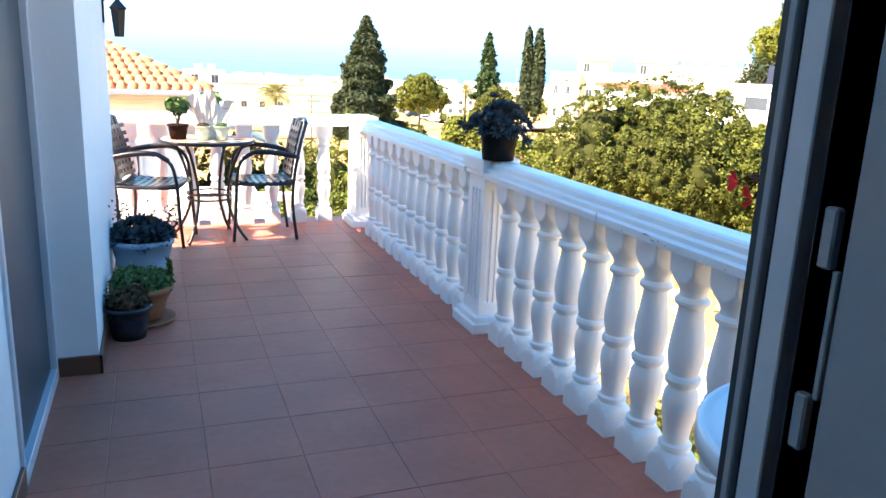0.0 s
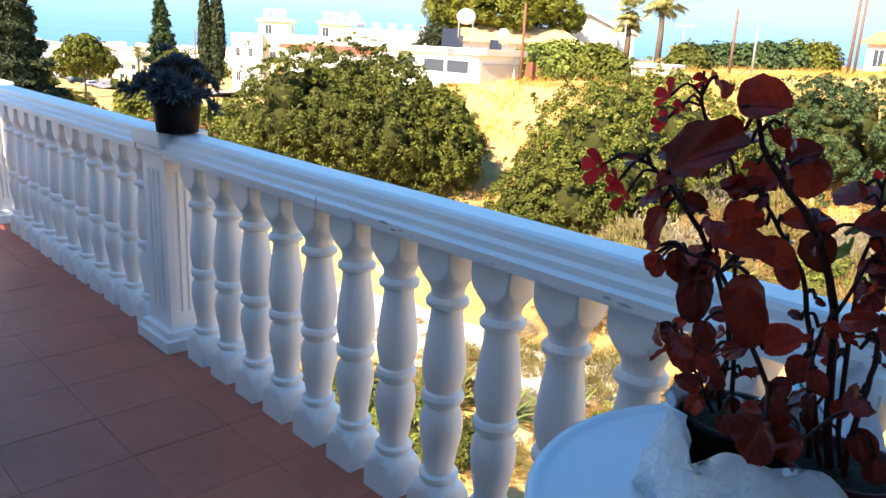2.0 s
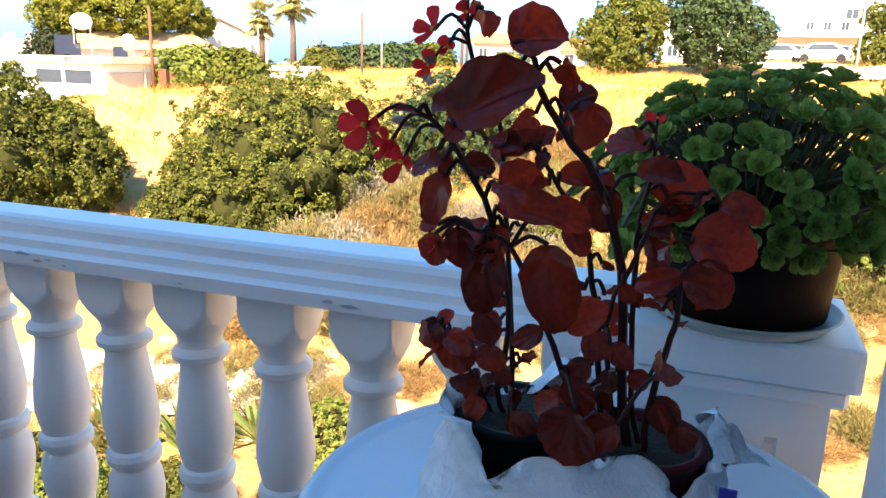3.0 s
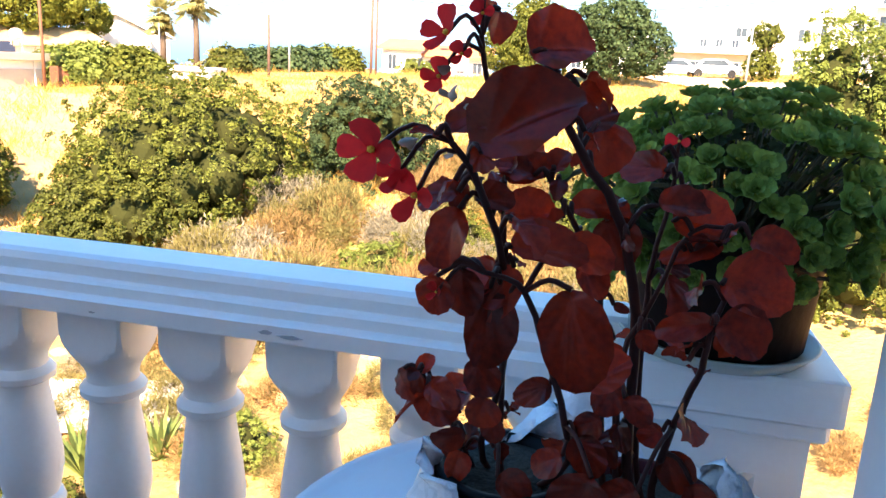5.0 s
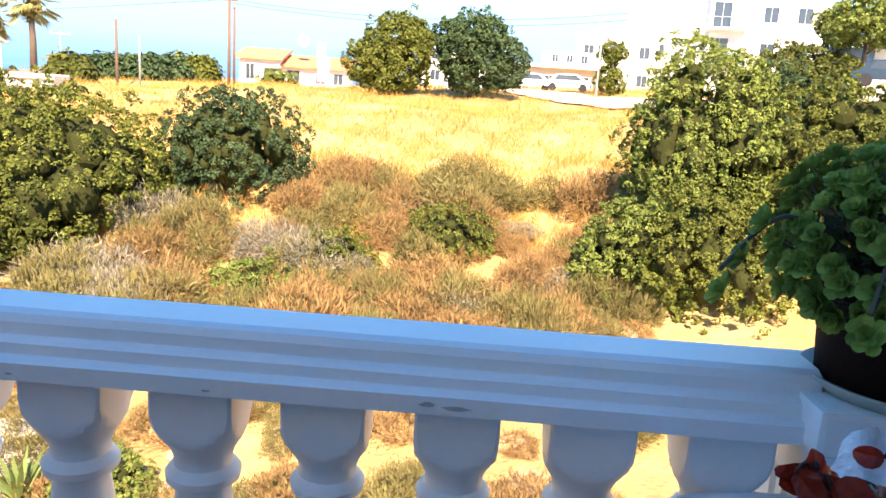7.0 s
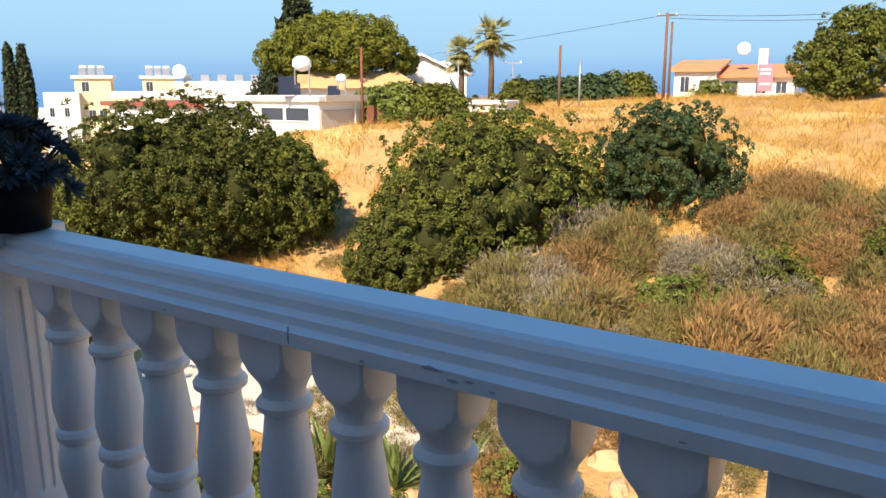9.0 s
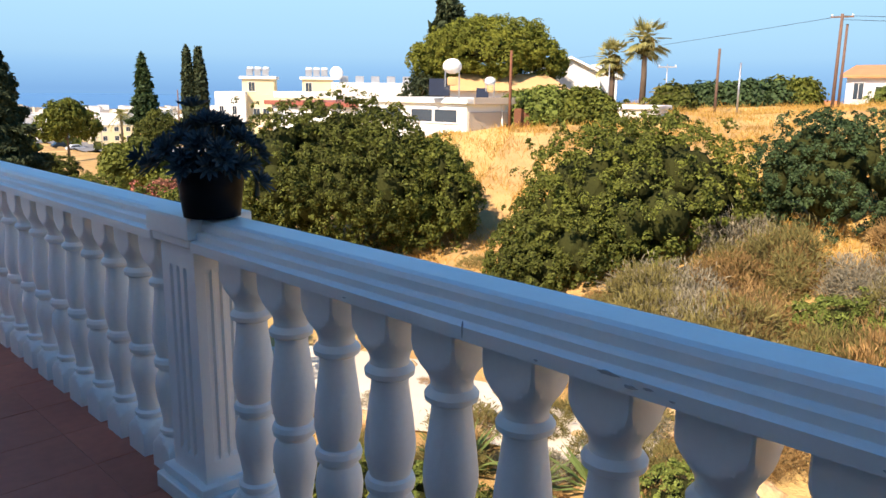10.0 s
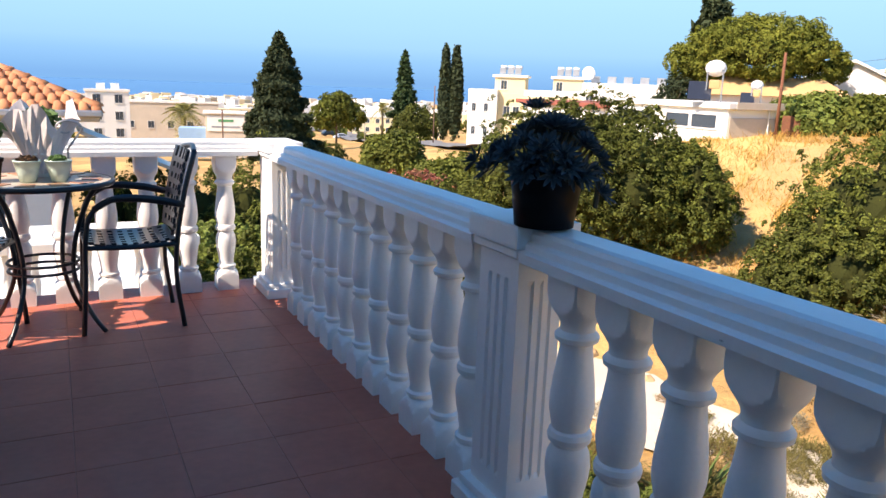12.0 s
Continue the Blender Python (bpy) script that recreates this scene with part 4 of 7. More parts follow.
def draped(name, label, category, mat, strip, lift, kind="structure", samples=40):
    """A ribbon laid on the ground: strip gives (bearing, distance, half width) along its middle."""
    pts = [Vector((*polar(a, d), 0)) for a, d, w in strip]
    wid = [w for a, d, w in strip]
    mid = arc(pts, samples)
    verts, faces = [], []
    cols = 9
    for i, p in enumerate(mid):
        q = mid[min(i + 1, samples)] - mid[max(i - 1, 0)]
        side = Vector((-q.y, q.x, 0)).normalized()
        w = np.interp(i / samples * (len(strip) - 1), range(len(strip)), wid) * (1 + 0.22 * noise.noise((p.x * 0.9, p.y * 0.9, 4.0)))
        for k in range(cols):
            s = p + side * w * (2 * k / (cols - 1) - 1)
            verts.append((s.x, s.y, ground_z(s.x, s.y) + lift))
    for i in range(samples):
        for k in range(cols - 1):
            o = i * cols + k
            faces.append((o, o + 1, o + cols + 1, o + cols))
    tagged(new(name, mesh_from(verts, faces, mat, name, True)), label, category, kind=kind)


def slope_stone(seed):
    rs = random.Random(seed)
    bm = bmesh.new()
    bmesh.ops.create_icosphere(bm, subdivisions=2, radius=0.5)
    for q in bm.verts:
        k = 1 + 0.45 * noise.noise(q.co * 2.1 + Vector((seed * 7.0, 0, 0))) + 0.12 * noise.noise(q.co * 6 + Vector((seed, 3, 0)))
        q.co = Vector((q.co.x * k * 1.2, q.co.y * k, q.co.z * k * 0.62))
    return tagged(part("rock", bm, ROCK), "pale weathered rock lying on the dry slope", "rock", "loose rocks on the slope")


stones = [slope_stone(i) for i in range(3)]
rs = random.Random(23)
for i in range(72):
    az, d = rs.uniform(30, 104), rs.uniform(11, 24)
    x, y = polar(az, d)
    st = stones[i] if i < 3 else copy_thing(stones[i % 3], Matrix())
    st.matrix_basis = pose(x, y, ground_z(x, y) + 0.02, 0, 0, rs.uniform(0, 360))
    k = rs.uniform(0.2, 0.85)
    st.scale = (k, k * rs.uniform(0.7, 1.2), k)


draped("pavement", "pale bleached concrete drive below the balcony", "drive", CONCRETE, ((24, 19.5, 1.6), (33, 19.5, 1.9), (41, 17.5, 1.6), (50, 15.5, 1.2), (62, 14.5, 0.8)), 0.10)
draped("road", "grey asphalt road curving through the town", "road", ASPHALT, ((31, 95, 3.0), (27, 112, 3.6), (24, 135, 4.2), (21.5, 175, 5.0), (19, 240, 6.0), (13, 330, 6)), 0.45)
draped("road", "bright dirt road along the field", "road", CONCRETE, ((80, 78, 2.5), (92, 66, 3.5), (99, 58, 4.5), (108, 52, 5), (120, 50, 5)), 0.14)
draped("ground_trail", "bare sandy trail down the slope", "trail", TRAIL, ((45.4, 22, 1.0), (46.4, 26, 1.1), (47.6, 30, 1.1), (49.2, 34, 1.1), (51.4, 41, 1.0)), 0.07)
draped("ground_scar", "eroded pale rock on the bank", "rock", ROCK, ((66.5, 19, 1.0), (67.0, 22, 0.8), (68.0, 27, 0.6), (67.5, 33, 0.6)), 0.06)

# ---------------------------------------------------------------- buildings
def place(az, d, turn=0.0, base=None):
    x, y = polar(az, d)
    return pose(x, y, ground_z(x, y) if base is None else base, 0, 0, -az + turn)


def window(parent, x, z, w, h, y=0.0, mat=GLASSW, frame_mat=HOUSEW, bars=1):
    """A window on a wall that faces -y: frame, sill, panes."""
    o = put("window", mesh_from(*merge([box_vf(x - w / 2 - 0.06, y - 0.05, z - 0.06, x - w / 2, y + 0.02, z + h + 0.06), box_vf(x + w / 2, y - 0.05, z - 0.06, x + w / 2 + 0.06, y + 0.02, z + h + 0.06),
                                        box_vf(x - w / 2, y - 0.05, z + h, x + w / 2, y + 0.02, z + h + 0.06), box_vf(x - w / 2 - 0.1, y - 0.10, z - 0.1, x + w / 2 + 0.1, y + 0.02, z - 0.02)]), frame_mat), parent)
    pw = w / (bars + 1)
    for i in range(bars + 1):
        put("pane", mesh_from(*box_vf(x - w / 2 + i * pw + 0.02, y - 0.025, z, x - w / 2 + (i + 1) * pw - 0.02, y - 0.01, z + h), mat), o)


def block(parent, name, a, mat, bevel=0.03):
    return part(name, box_bm(*a, bevel), mat, parent)


def roof_tank(az, d, z, s=1.0):
    """A solar water heater: frame, tilted panel, white round tank."""
    x, y = polar(az, d)
    top = empty("solar_water_heater", pose(x, y, z, 0, 0, -az), "white round water tank over a tilted solar panel", "water heater", "roof water heaters")
    bm = bmesh.new()
    bmesh.ops.create_uvsphere(bm, u_segments=16, v_segments=10, radius=0.55 * s)
    for v in bm.verts:
        v.co.x *= 1.25
    part("tank", bm, TANKW, top, "white round tank", pose(0, 0, 2.25 * s), True)
    part("solar_panel", box_bm(-0.75 * s, -0.04, -0.9 * s, 0.75 * s, 0.04, 0.9 * s, 0.01), PANEL, top, "dark tilted solar panel", pose(-0.9 * s, -0.3, 0.75 * s, -48, 0, 0))
    for sx, sy in ((-0.5, -0.35), (0.5, -0.35), (-0.5, 0.35), (0.5, 0.35)):
        v, f = tube([(sx * s, sy * s, 0), (sx * s, sy * s, 2.0 * s)], 0.04, 6)
        put("strut", mesh_from(v, f, METAL), top)
    part("cold_tank", box_bm(-0.35 * s, -0.3, 0.9 * s, 0.35 * s, 0.3, 1.5 * s, 0.1, seg=2), ORANGE, top, "orange cold water drum")


# long white house across the ravine
wh = empty("house", pose(30.3, 28.5, -3.2), "long white flat-roofed house with a strip of dark windows", "house")
block(wh, "wall", (0, 0, 0, 6.0, 9.6, 3.75), HOUSEW)
# end face and its parapet strip: beige carries that side's shade as colour
block(wh, "shaded_end_wall", (0.12, -0.05, 0, 5.95, 0.0, 3.30), HOUSEC)
block(wh, "roof", (-0.25, -0.25, 3.75, 6.2, 9.8, 4.05), HOUSEW)
block(wh, "parapet", (0.3, -0.29, 3.72, 6.1, -0.25, 4.12), HOUSEC)
for y0, y1 in ((0.7, 2.5), (2.7, 4.5), (5.4, 7.0), (7.2, 8.8)):
    o = put("window", mesh_from(*merge([box_vf(-0.08, y0 - 0.08, 2.62, 0.0, y1 + 0.08, 2.70), box_vf(-0.08, y0 - 0.08, 3.40, 0.0, y1 + 0.08, 3.48), box_vf(-0.08, y0 - 0.08, 2.7, 0.0, y0, 3.4), box_vf(-0.08, y1, 2.7, 0.0, y1 + 0.08, 3.4)]), HOUSEW), wh)
    put("pane", mesh_from(*box_vf(-0.03, y0, 2.7, -0.01, y1, 3.4), GLASSW), o)
block(wh, "door", (3.2, -0.09, 1.4, 4.0, -0.055, 2.6), GLASSW)
v, f = tube([(2.9, -0.1, 4.1), (2.9, -0.15, 2.4), (0.6, -0.15, 1.1)], 0.06, 6)
put("drain_pipe", mesh_from(v, f, HOUSEW), wh)
roof_tank(45.6, 44.6, 0.85, 0.80)
roof_tank(48.4, 47.5, 0.75, 0.5)
lean = empty("house", pose(30.6, 38.3, -3.6), "low white house with a dull red roof", "house")
block(lean, "wall", (0, 0, 0, 7.0, 10.5, 3.75), HOUSEW)
block(lean, "roof", (-0.4, -0.1, 3.75, 7.3, 10.9, 4.05), ROOFR)
orng = empty("house", place(49.6, 58.0, base=-3.0), "low house with a sandy orange roof behind the hedge", "house")
block(orng, "wall", (-5, 0, 0, 4.5, 5, 4.3), HOUSEW)
rv = [(-5.6, -0.6, 4.3), (5.0, -0.6, 4.3), (5.0, 5.6, 4.3), (-5.6, 5.6, 4.3), (-3.4, 2.5, 5.6), (3.0, 2.5, 5.6)]
put("roof", mesh_from(rv, [(0, 1, 5, 4), (1, 2, 5), (2, 3, 4, 5), (3, 0, 4), (3, 2, 1, 0)], ORANGE), orng)


def gable_house(az, d, w, deep, wall_h, rise, base, label, roof_mat, turn=0.0, doors=()):
    h = empty("house", place(az, d, turn, base), label, "house")
    block(h, "wall", (-w / 2, 0, 0, w / 2, deep, wall_h), HOUSEW)
    e = 0.4
    pieces = merge([([(-w / 2 - e, -e, wall_h - 0.1), (0, -e, wall_h + rise), (0, deep + e, wall_h + rise), (-w / 2 - e, deep + e, wall_h - 0.1),
                      (-w / 2 - e, -e, wall_h + 0.1), (0, -e, wall_h + rise + 0.2), (0, deep + e, wall_h + rise + 0.2), (-w / 2 - e, deep + e, wall_h + 0.1)],
                     [(0, 1, 2, 3), (7, 6, 5, 4), (0, 4, 5, 1), (1, 5, 6, 2), (2, 6, 7, 3), (3, 7, 4, 0)]),
                    ([(w / 2 + e, -e, wall_h - 0.1), (0, -e, wall_h + rise), (0, deep + e, wall_h + rise), (w / 2 + e, deep + e, wall_h - 0.1),
                      (w / 2 + e, -e, wall_h + 0.1), (0, -e, wall_h + rise + 0.2), (0, deep + e, wall_h + rise + 0.2), (w / 2 + e, deep + e, wall_h + 0.1)],
                     [(3, 2, 1, 0), (4, 5, 6, 7), (1, 5, 4, 0), (2, 6, 5, 1), (3, 7, 6, 2), (0, 4, 7, 3)])])
    put("roof", mesh_from(*pieces, roof_mat), h)
    put("gable", mesh_from([(-w / 2, 0.0, wall_h), (w / 2, 0.0, wall_h), (0, 0.0, wall_h + rise), (-w / 2, deep, wall_h), (w / 2, deep, wall_h), (0, deep, wall_h + rise)], [(0, 1, 2), (5, 4, 3)], HOUSEW), h)
    for x, z, ww, hh in doors:
        window(h, x, z, ww, hh, 0.0)
    return h


gable_house(54.2, 66, 5.2, 6, 3.6, 1.3, -0.9, "white gabled house behind the hedge", HOUSEW, 10, ((-1.2, 1.6, 1.0, 1.0), (1.3, 1.6, 0.7, 0.9)))
gable_house(56.0, 70, 4.0, 6, 3.4, 1.0, -0.9, "small white gabled house", HOUSEW, 10, ((0, 1.6, 0.8, 0.9),))
low = empty("shed", place(57.8, 50.0, -20, -1.4), "low flat white outbuilding at the field edge", "shed")
block(low, "wall", (-2.6, 0, 0, 2.4, 2.5, 1.65), HOUSEW)
block(low, "roof", (-2.8, -0.2, 1.65, 2.6, 2.7, 1.9), HOUSEW)
window(low, -0.6, 0.7, 0.6, 0.5)
# villa beyond the field
vi = empty("villa", place(76.4, 75, -8, -0.1), "white villa with orange tiled roofs", "house")
block(vi, "wall", (-5.4, 0.5, 0, -1.6, 6, 3.0), HOUSEW)
block(vi, "wing", (-1.6, 1.2, 0, 5.0, 6, 2.5), HOUSEW)
block(vi, "chimney", (1.6, 3, 2.8, 2.4, 3.8, 4.9), HOUSEW)
put("roof", mesh_from([(-5.9, 0, 2.85), (-1.2, 0, 2.85), (-1.2, 6, 3.9), (-5.9, 6, 3.9), (-5.9, 0, 3.05), (-1.2, 0, 3.05), (-1.2, 6, 4.1), (-5.9, 6, 4.1)], [(3, 2, 1, 0), (4, 5, 6, 7), (0, 1, 5, 4), (1, 2, 6, 5), (2, 3, 7, 6), (3, 0, 4, 7)], ROOFT), vi)
put("roof", mesh_from([(-1.9, 0.6, 2.3), (5.4, 0.6, 2.3), (5.4, 6, 3.4), (-1.9, 6, 3.4), (-1.9, 0.6, 2.5), (5.4, 0.6, 2.5), (5.4, 6, 3.6), (-1.9, 6, 3.6)], [(3, 2, 1, 0), (4, 5, 6, 7), (0, 1, 5, 4), (1, 2, 6, 5), (2, 3, 7, 6), (3, 0, 4, 7)], ROOFT), vi)
for x, z, w, h in ((-4.4, 1.0, 0.8, 1.4), (-2.6, 0.2, 1.0, 1.9)):
    window(vi, x, z, w, h, 0.5)
for x, z, w, h in ((-0.4, 0.2, 1.2, 1.8), (2.2, 0.9, 0.9, 1.0), (3.9, 0.9, 0.9, 1.0)):
    window(vi, x, z, w, h, 1.2)
bm = bmesh.new()
bmesh.ops.create_uvsphere(bm, u_segments=16, v_segments=8, radius=0.6)
part("dish", bm, TANKW, vi, "white satellite dish", Matrix.Translation((0.4, 2, 4.9)) @ Matrix.Diagonal((1, 0.35, 1, 1)), True)
sg = empty("sign", place(78.4, 66, 0, 0.1), "faded pink sign board on posts before the villa", "sign")
block(sg, "board", (-0.55, -0.03, 0.9, 0.55, 0.03, 3.0), SIGNP)
for z in (2.5, 2.2, 1.4):
    block(sg, "lettering", (-0.38, -0.04, z, 0.38, -0.034, z + 0.14), HOUSEW, 0.0)
for x in (-0.45, 0.45):
    block(sg, "post", (x - 0.04, -0.03, 0, x + 0.04, 0.03, 0.9), METAL)
bush(75.2, 70, 1.9, 1.5, 1.9, LIME, "clipped green hedge before the villa", 1500, 0.3, 6, 51, base=-0.2, sink=0)
wl = empty("wall_low", place(73.0, 72.0, 0, -0.7), "low white boundary wall by the villa", "wall", kind="structure")
block(wl, "coping", (-4.5, 0, 0, -1.2, 0.25, 1.5), ROOFT)

# cream hotel blocks on the left
ho = empty("hotel", place(33.2, 100, -6, -6.5), "white and cream apartment block with rooftop stair towers", "apartment block")
block(ho, "wall", (-8.4, 0, 0, -4.6, 9, 7.4), HOUSEW)
block(ho, "cream_wall", (-4.6, 1.0, 0, 7.0, 9, 7.0), HOUSEY)
block(ho, "stair_tower", (-5.2, 1.6, 7.0, -1.2, 5, 9.0), HOUSEY)
block(ho, "tower_roof", (-5.5, 1.3, 9.0, -0.9, 5.3, 9.35), HOUSEW)
block(ho, "stair_tower", (2.4, 1.6, 7.0, 6.2, 5, 9.0), HOUSEY)
block(ho, "tower_roof", (2.1, 1.3, 9.0, 6.5, 5.3, 9.35), HOUSEW)
block(ho, "parapet", (-1.2, 0.9, 6.7, 7.1, 1.05, 7.5), HOUSEW)
block(ho, "balcony", (-3.2, -0.3, 3.0, 0.6, 1.0, 3.2), HOUSEW)
for i in range(10):
    block(ho, "baluster", (-3.15 + i * 0.4, -0.28, 3.2, -3.1 + i * 0.4, -0.24, 4.1), ALUD, 0.0)
block(ho, "canopy", (-0.9, 0.2, 6.0, 3.4, 1.0, 6.25), HOUSEW)
for x, z in ((-7.6, 4.6), (-6.0, 4.6), (-7.6, 1.6), (-6.0, 1.6)):
    window(ho, x, z, 0.5, 1.0, 0.0)
for x, z in ((-3.4, 4.2), (-2.2, 4.2), (0.2, 4.2), (1.9, 4.2), (4.0, 4.2), (5.6, 4.2), (-4.0, 7.5), (3.2, 7.5)):
    window(ho, x, z, 0.8, 1.1, 1.0 if z < 7 else 1.6)
for tx in (-3.2, 4.3):
    for i in range(3):
        block(ho, "solar_panel", (tx - 1.5 + i * 1.0, 2.2, 9.45, tx - 0.7 + i * 1.0, 2.5, 10.3), METAL)
        bm = bmesh.new()
        bmesh.ops.create_cone(bm, cap_ends=True, segments=10, radius1=0.28, radius2=0.28, depth=0.8)
        part("tank", bm, TANKW, ho, "white roof tank", pose(tx - 1.1 + i * 1.0, 3.2, 10.3, 0, 90, 0), True)
wb = empty("apartment_block", place(39.5, 92, -6, -6.0), "white apartment block with roof tanks", "apartment block")
block(wb, "wall", (-4.5, 0, 0, 6.5, 8, 8.1), HOUSEW)
for i in range(5):
    block(wb, "solar_panel", (-3.8 + i * 1.9, 2.2, 8.1, -2.8 + i * 1.9, 2.5, 8.9), METAL)
    window(wb, -3.6 + i * 1.9, 5.6, 0.8, 1.0, 0.0)
bm = bmesh.new()
bmesh.ops.create_uvsphere(bm, u_segments=14, v_segments=8, radius=0.8)
part("dish", bm, TANKW, wb, "white satellite dish", Matrix.Translation((-4.0, 1, 9.2)) @ Matrix.Diagonal((1, 0.35, 1, 1)), True)

# neighbour's tiled house to the left
nb = empty("house", pose(-0.35, 17.0, -5.72), "neighbouring white house with an orange clay tile roof", "house")
block(nb, "wall", (-10.5, 0.6, 0, -0.6, 9, 5.95), HOUSEW)
block(nb, "fascia", (-11.0, 0.05, 5.95, 0.1, 0.6, 6.15), HOUSEC)
block(nb, "gutter", (-11.0, -0.08, 6.05, 0.15, 0.05, 6.2), METAL)
window(nb, -2.2, 3.3, 1.2, 1.3, 0.6)
window(nb, -5.6, 3.3, 1.2, 1.3, 0.6)
slope = 0.33
put("roof", mesh_from([(-11, 0, 6.15), (0.2, 0, 6.15), (-3.6, 4.6, 6.15 + 4.6 * slope), (-11, 4.6, 6.15 + 4.6 * slope), (0.2, 9.2, 6.15), (-11, 9.2, 6.15)], [(0, 1, 2, 3), (1, 4, 2), (3, 2, 4, 5)], ROOFT), nb)


def roof_tile_mesh():
    verts, faces = [], []
    for k, (y, r, z) in enumerate(((0, 0.115, 0.0), (0.42, 0.09, 0.02))):
        for i in range(7):
            a = math.pi * i / 6
            verts.append((math.cos(a) * r, y, z + math.sin(a) * r * 0.75))
    for i in range(6):
        faces.append((i, i + 1, 8 + i, 7 + i))
    faces.append((0, 6, 5, 4, 3, 2, 1))
    return mesh_from(verts, faces, ROOFT, "roof_tile", True)


RT = roof_tile_mesh()
tilt = math.degrees(math.atan(slope))
count = 0
for row in range(11):
    y = row * 0.40
    x = 0.05 - y * 0.82
    while x > -9.6 and count < 300:
        if row < 6 or x > -7.5:
            put("roof_tile", RT, nb, pose(x, y - 0.03, 6.17 + y * slope, tilt, 0, random.uniform(-2, 2)))
            count += 1
        x -= 0.245
hip = [put("ridge_tile", RT, nb, pose(0.1 - i * 0.33, 0.1 + i * 0.40, 6.24 + (0.1 + i * 0.4) * slope, tilt * 0.7, 0, 39)) for i in range(11)]
block(nb, "chimney", (-8.6, 1.2, 6.3, -7.2, 2.2, 7.35), ROOFT)
for x in (-5.6, -4.5):
    bm = bmesh.new()
    bmesh.ops.create_uvsphere(bm, u_segments=16, v_segments=8, radius=0.42)
    part("dish", bm, TANKW, nb, "white satellite dish", Matrix.Translation((x, 4.4, 8.15)) @ Matrix.Diagonal((1, 0.4, 1, 1)), True)
part("awning", box_bm(0, 0, 0, 2.6, 2.2, 0.08), METAL, nb, "grey sloping awning", pose(-0.3, 1.6, 5.6, 0, 24, 0))
# terrace of the neighbour, seen through the far balusters
tr = empty("terrace", pose(-3.2, 7.5, -5.9), "neighbour's white terrace wall with a small balustrade", "terrace")
block(tr, "terrace_wall", (0, 0, 0, 3.4, 5.0, 4.8), HOUSEW)
for i in range(14):
    v, f = lathe([(0.045, 0), (0.045, 0.06), (0.03, 0.1), (0.05, 0.28), (0.03, 0.45), (0.045, 0.56), (0.045, 0.6)], 10)
    put("baluster", mesh_from(v, f, HOUSEW, "baluster", True), tr, pose(0.15 + i * 0.24, 0.15, 4.8))
block(tr, "handrail", (0, 0.06, 5.4, 3.4, 0.24, 5.5), HOUSEW, 0.01)

# town buildings that can be told apart
def town_house(az, d, w, h, label, mat=HOUSEW, floors=2, base=None, tanks=2, turn=0):
    t = empty("town_house", place(az, d, turn, base), label, "house", "houses of the town")
    block(t, "wall", (-w / 2, 0, -2, w / 2, w * 0.8, h), mat)
    block(t, "parapet", (-w / 2 - 0.15, -0.15, h, w / 2 + 0.15, 0.1, h + 0.4), HOUSEW)
    n = max(2, int(w / 3))
    for k in range(floors):
        for i in range(n):
            window(t, -w / 2 + (i + 0.5) * w / n, 0.9 + k * h / floors, 1.1, 1.2, 0.0)
    for i in range(tanks):
        block(t, "tank", (-w / 4 + i * 2.0, 2, h, -w / 4 + 1.2 + i * 2.0, 3, h + 1.2), TANKW)


town_house(3.2, 125, 6.0, 7.5, "three-storey white town house with roof tanks", floors=3, base=-9.0)
town_house(7.2, 150, 17, 5.4, "long beige flat-roofed town building", HOUSEC, 1, -9.2, 1)
town_house(21.5, 230, 12, 5.0, "cream flat-roofed house by the road", HOUSEY, 2, -14)
town_house(25.5, 210, 9, 4.5, "cream walled house by the road", HOUSEY, 1, -13.5)
town_house(5.5, 230, 14, 6.0, "white flat-roofed town building", HOUSEW, 2, -13)
town_house(1.0, 190, 12, 6.0, "white flat-roofed town building", HOUSEW, 2, -10)
of = empty("office", place(10.9, 98, 0, -8.6), "grey flat-roofed office with a green and white sign", "office")
block(of, "wall", (-2.4, 0, 0, 2.4, 4, 5.4), HOUSEC)
block(of, "roof", (-2.7, -0.3, 5.4, 2.7, 4.3, 5.65), HOUSEW)
block(of, "sign_board", (-2.2, -0.12, 3.3, 2.2, -0.02, 5.2), HOUSEW)
block(of, "lettering", (-0.9, -0.15, 4.45, 0.9, -0.125, 4.75), SIGNG, 0.0)
block(of, "lettering", (-1.7, -0.15, 3.75, 1.7, -0.125, 3.95), ALUD, 0.0)
block(of, "annexe", (-5.6, 1, 0, -2.4, 4, 3.6), BLUEP)


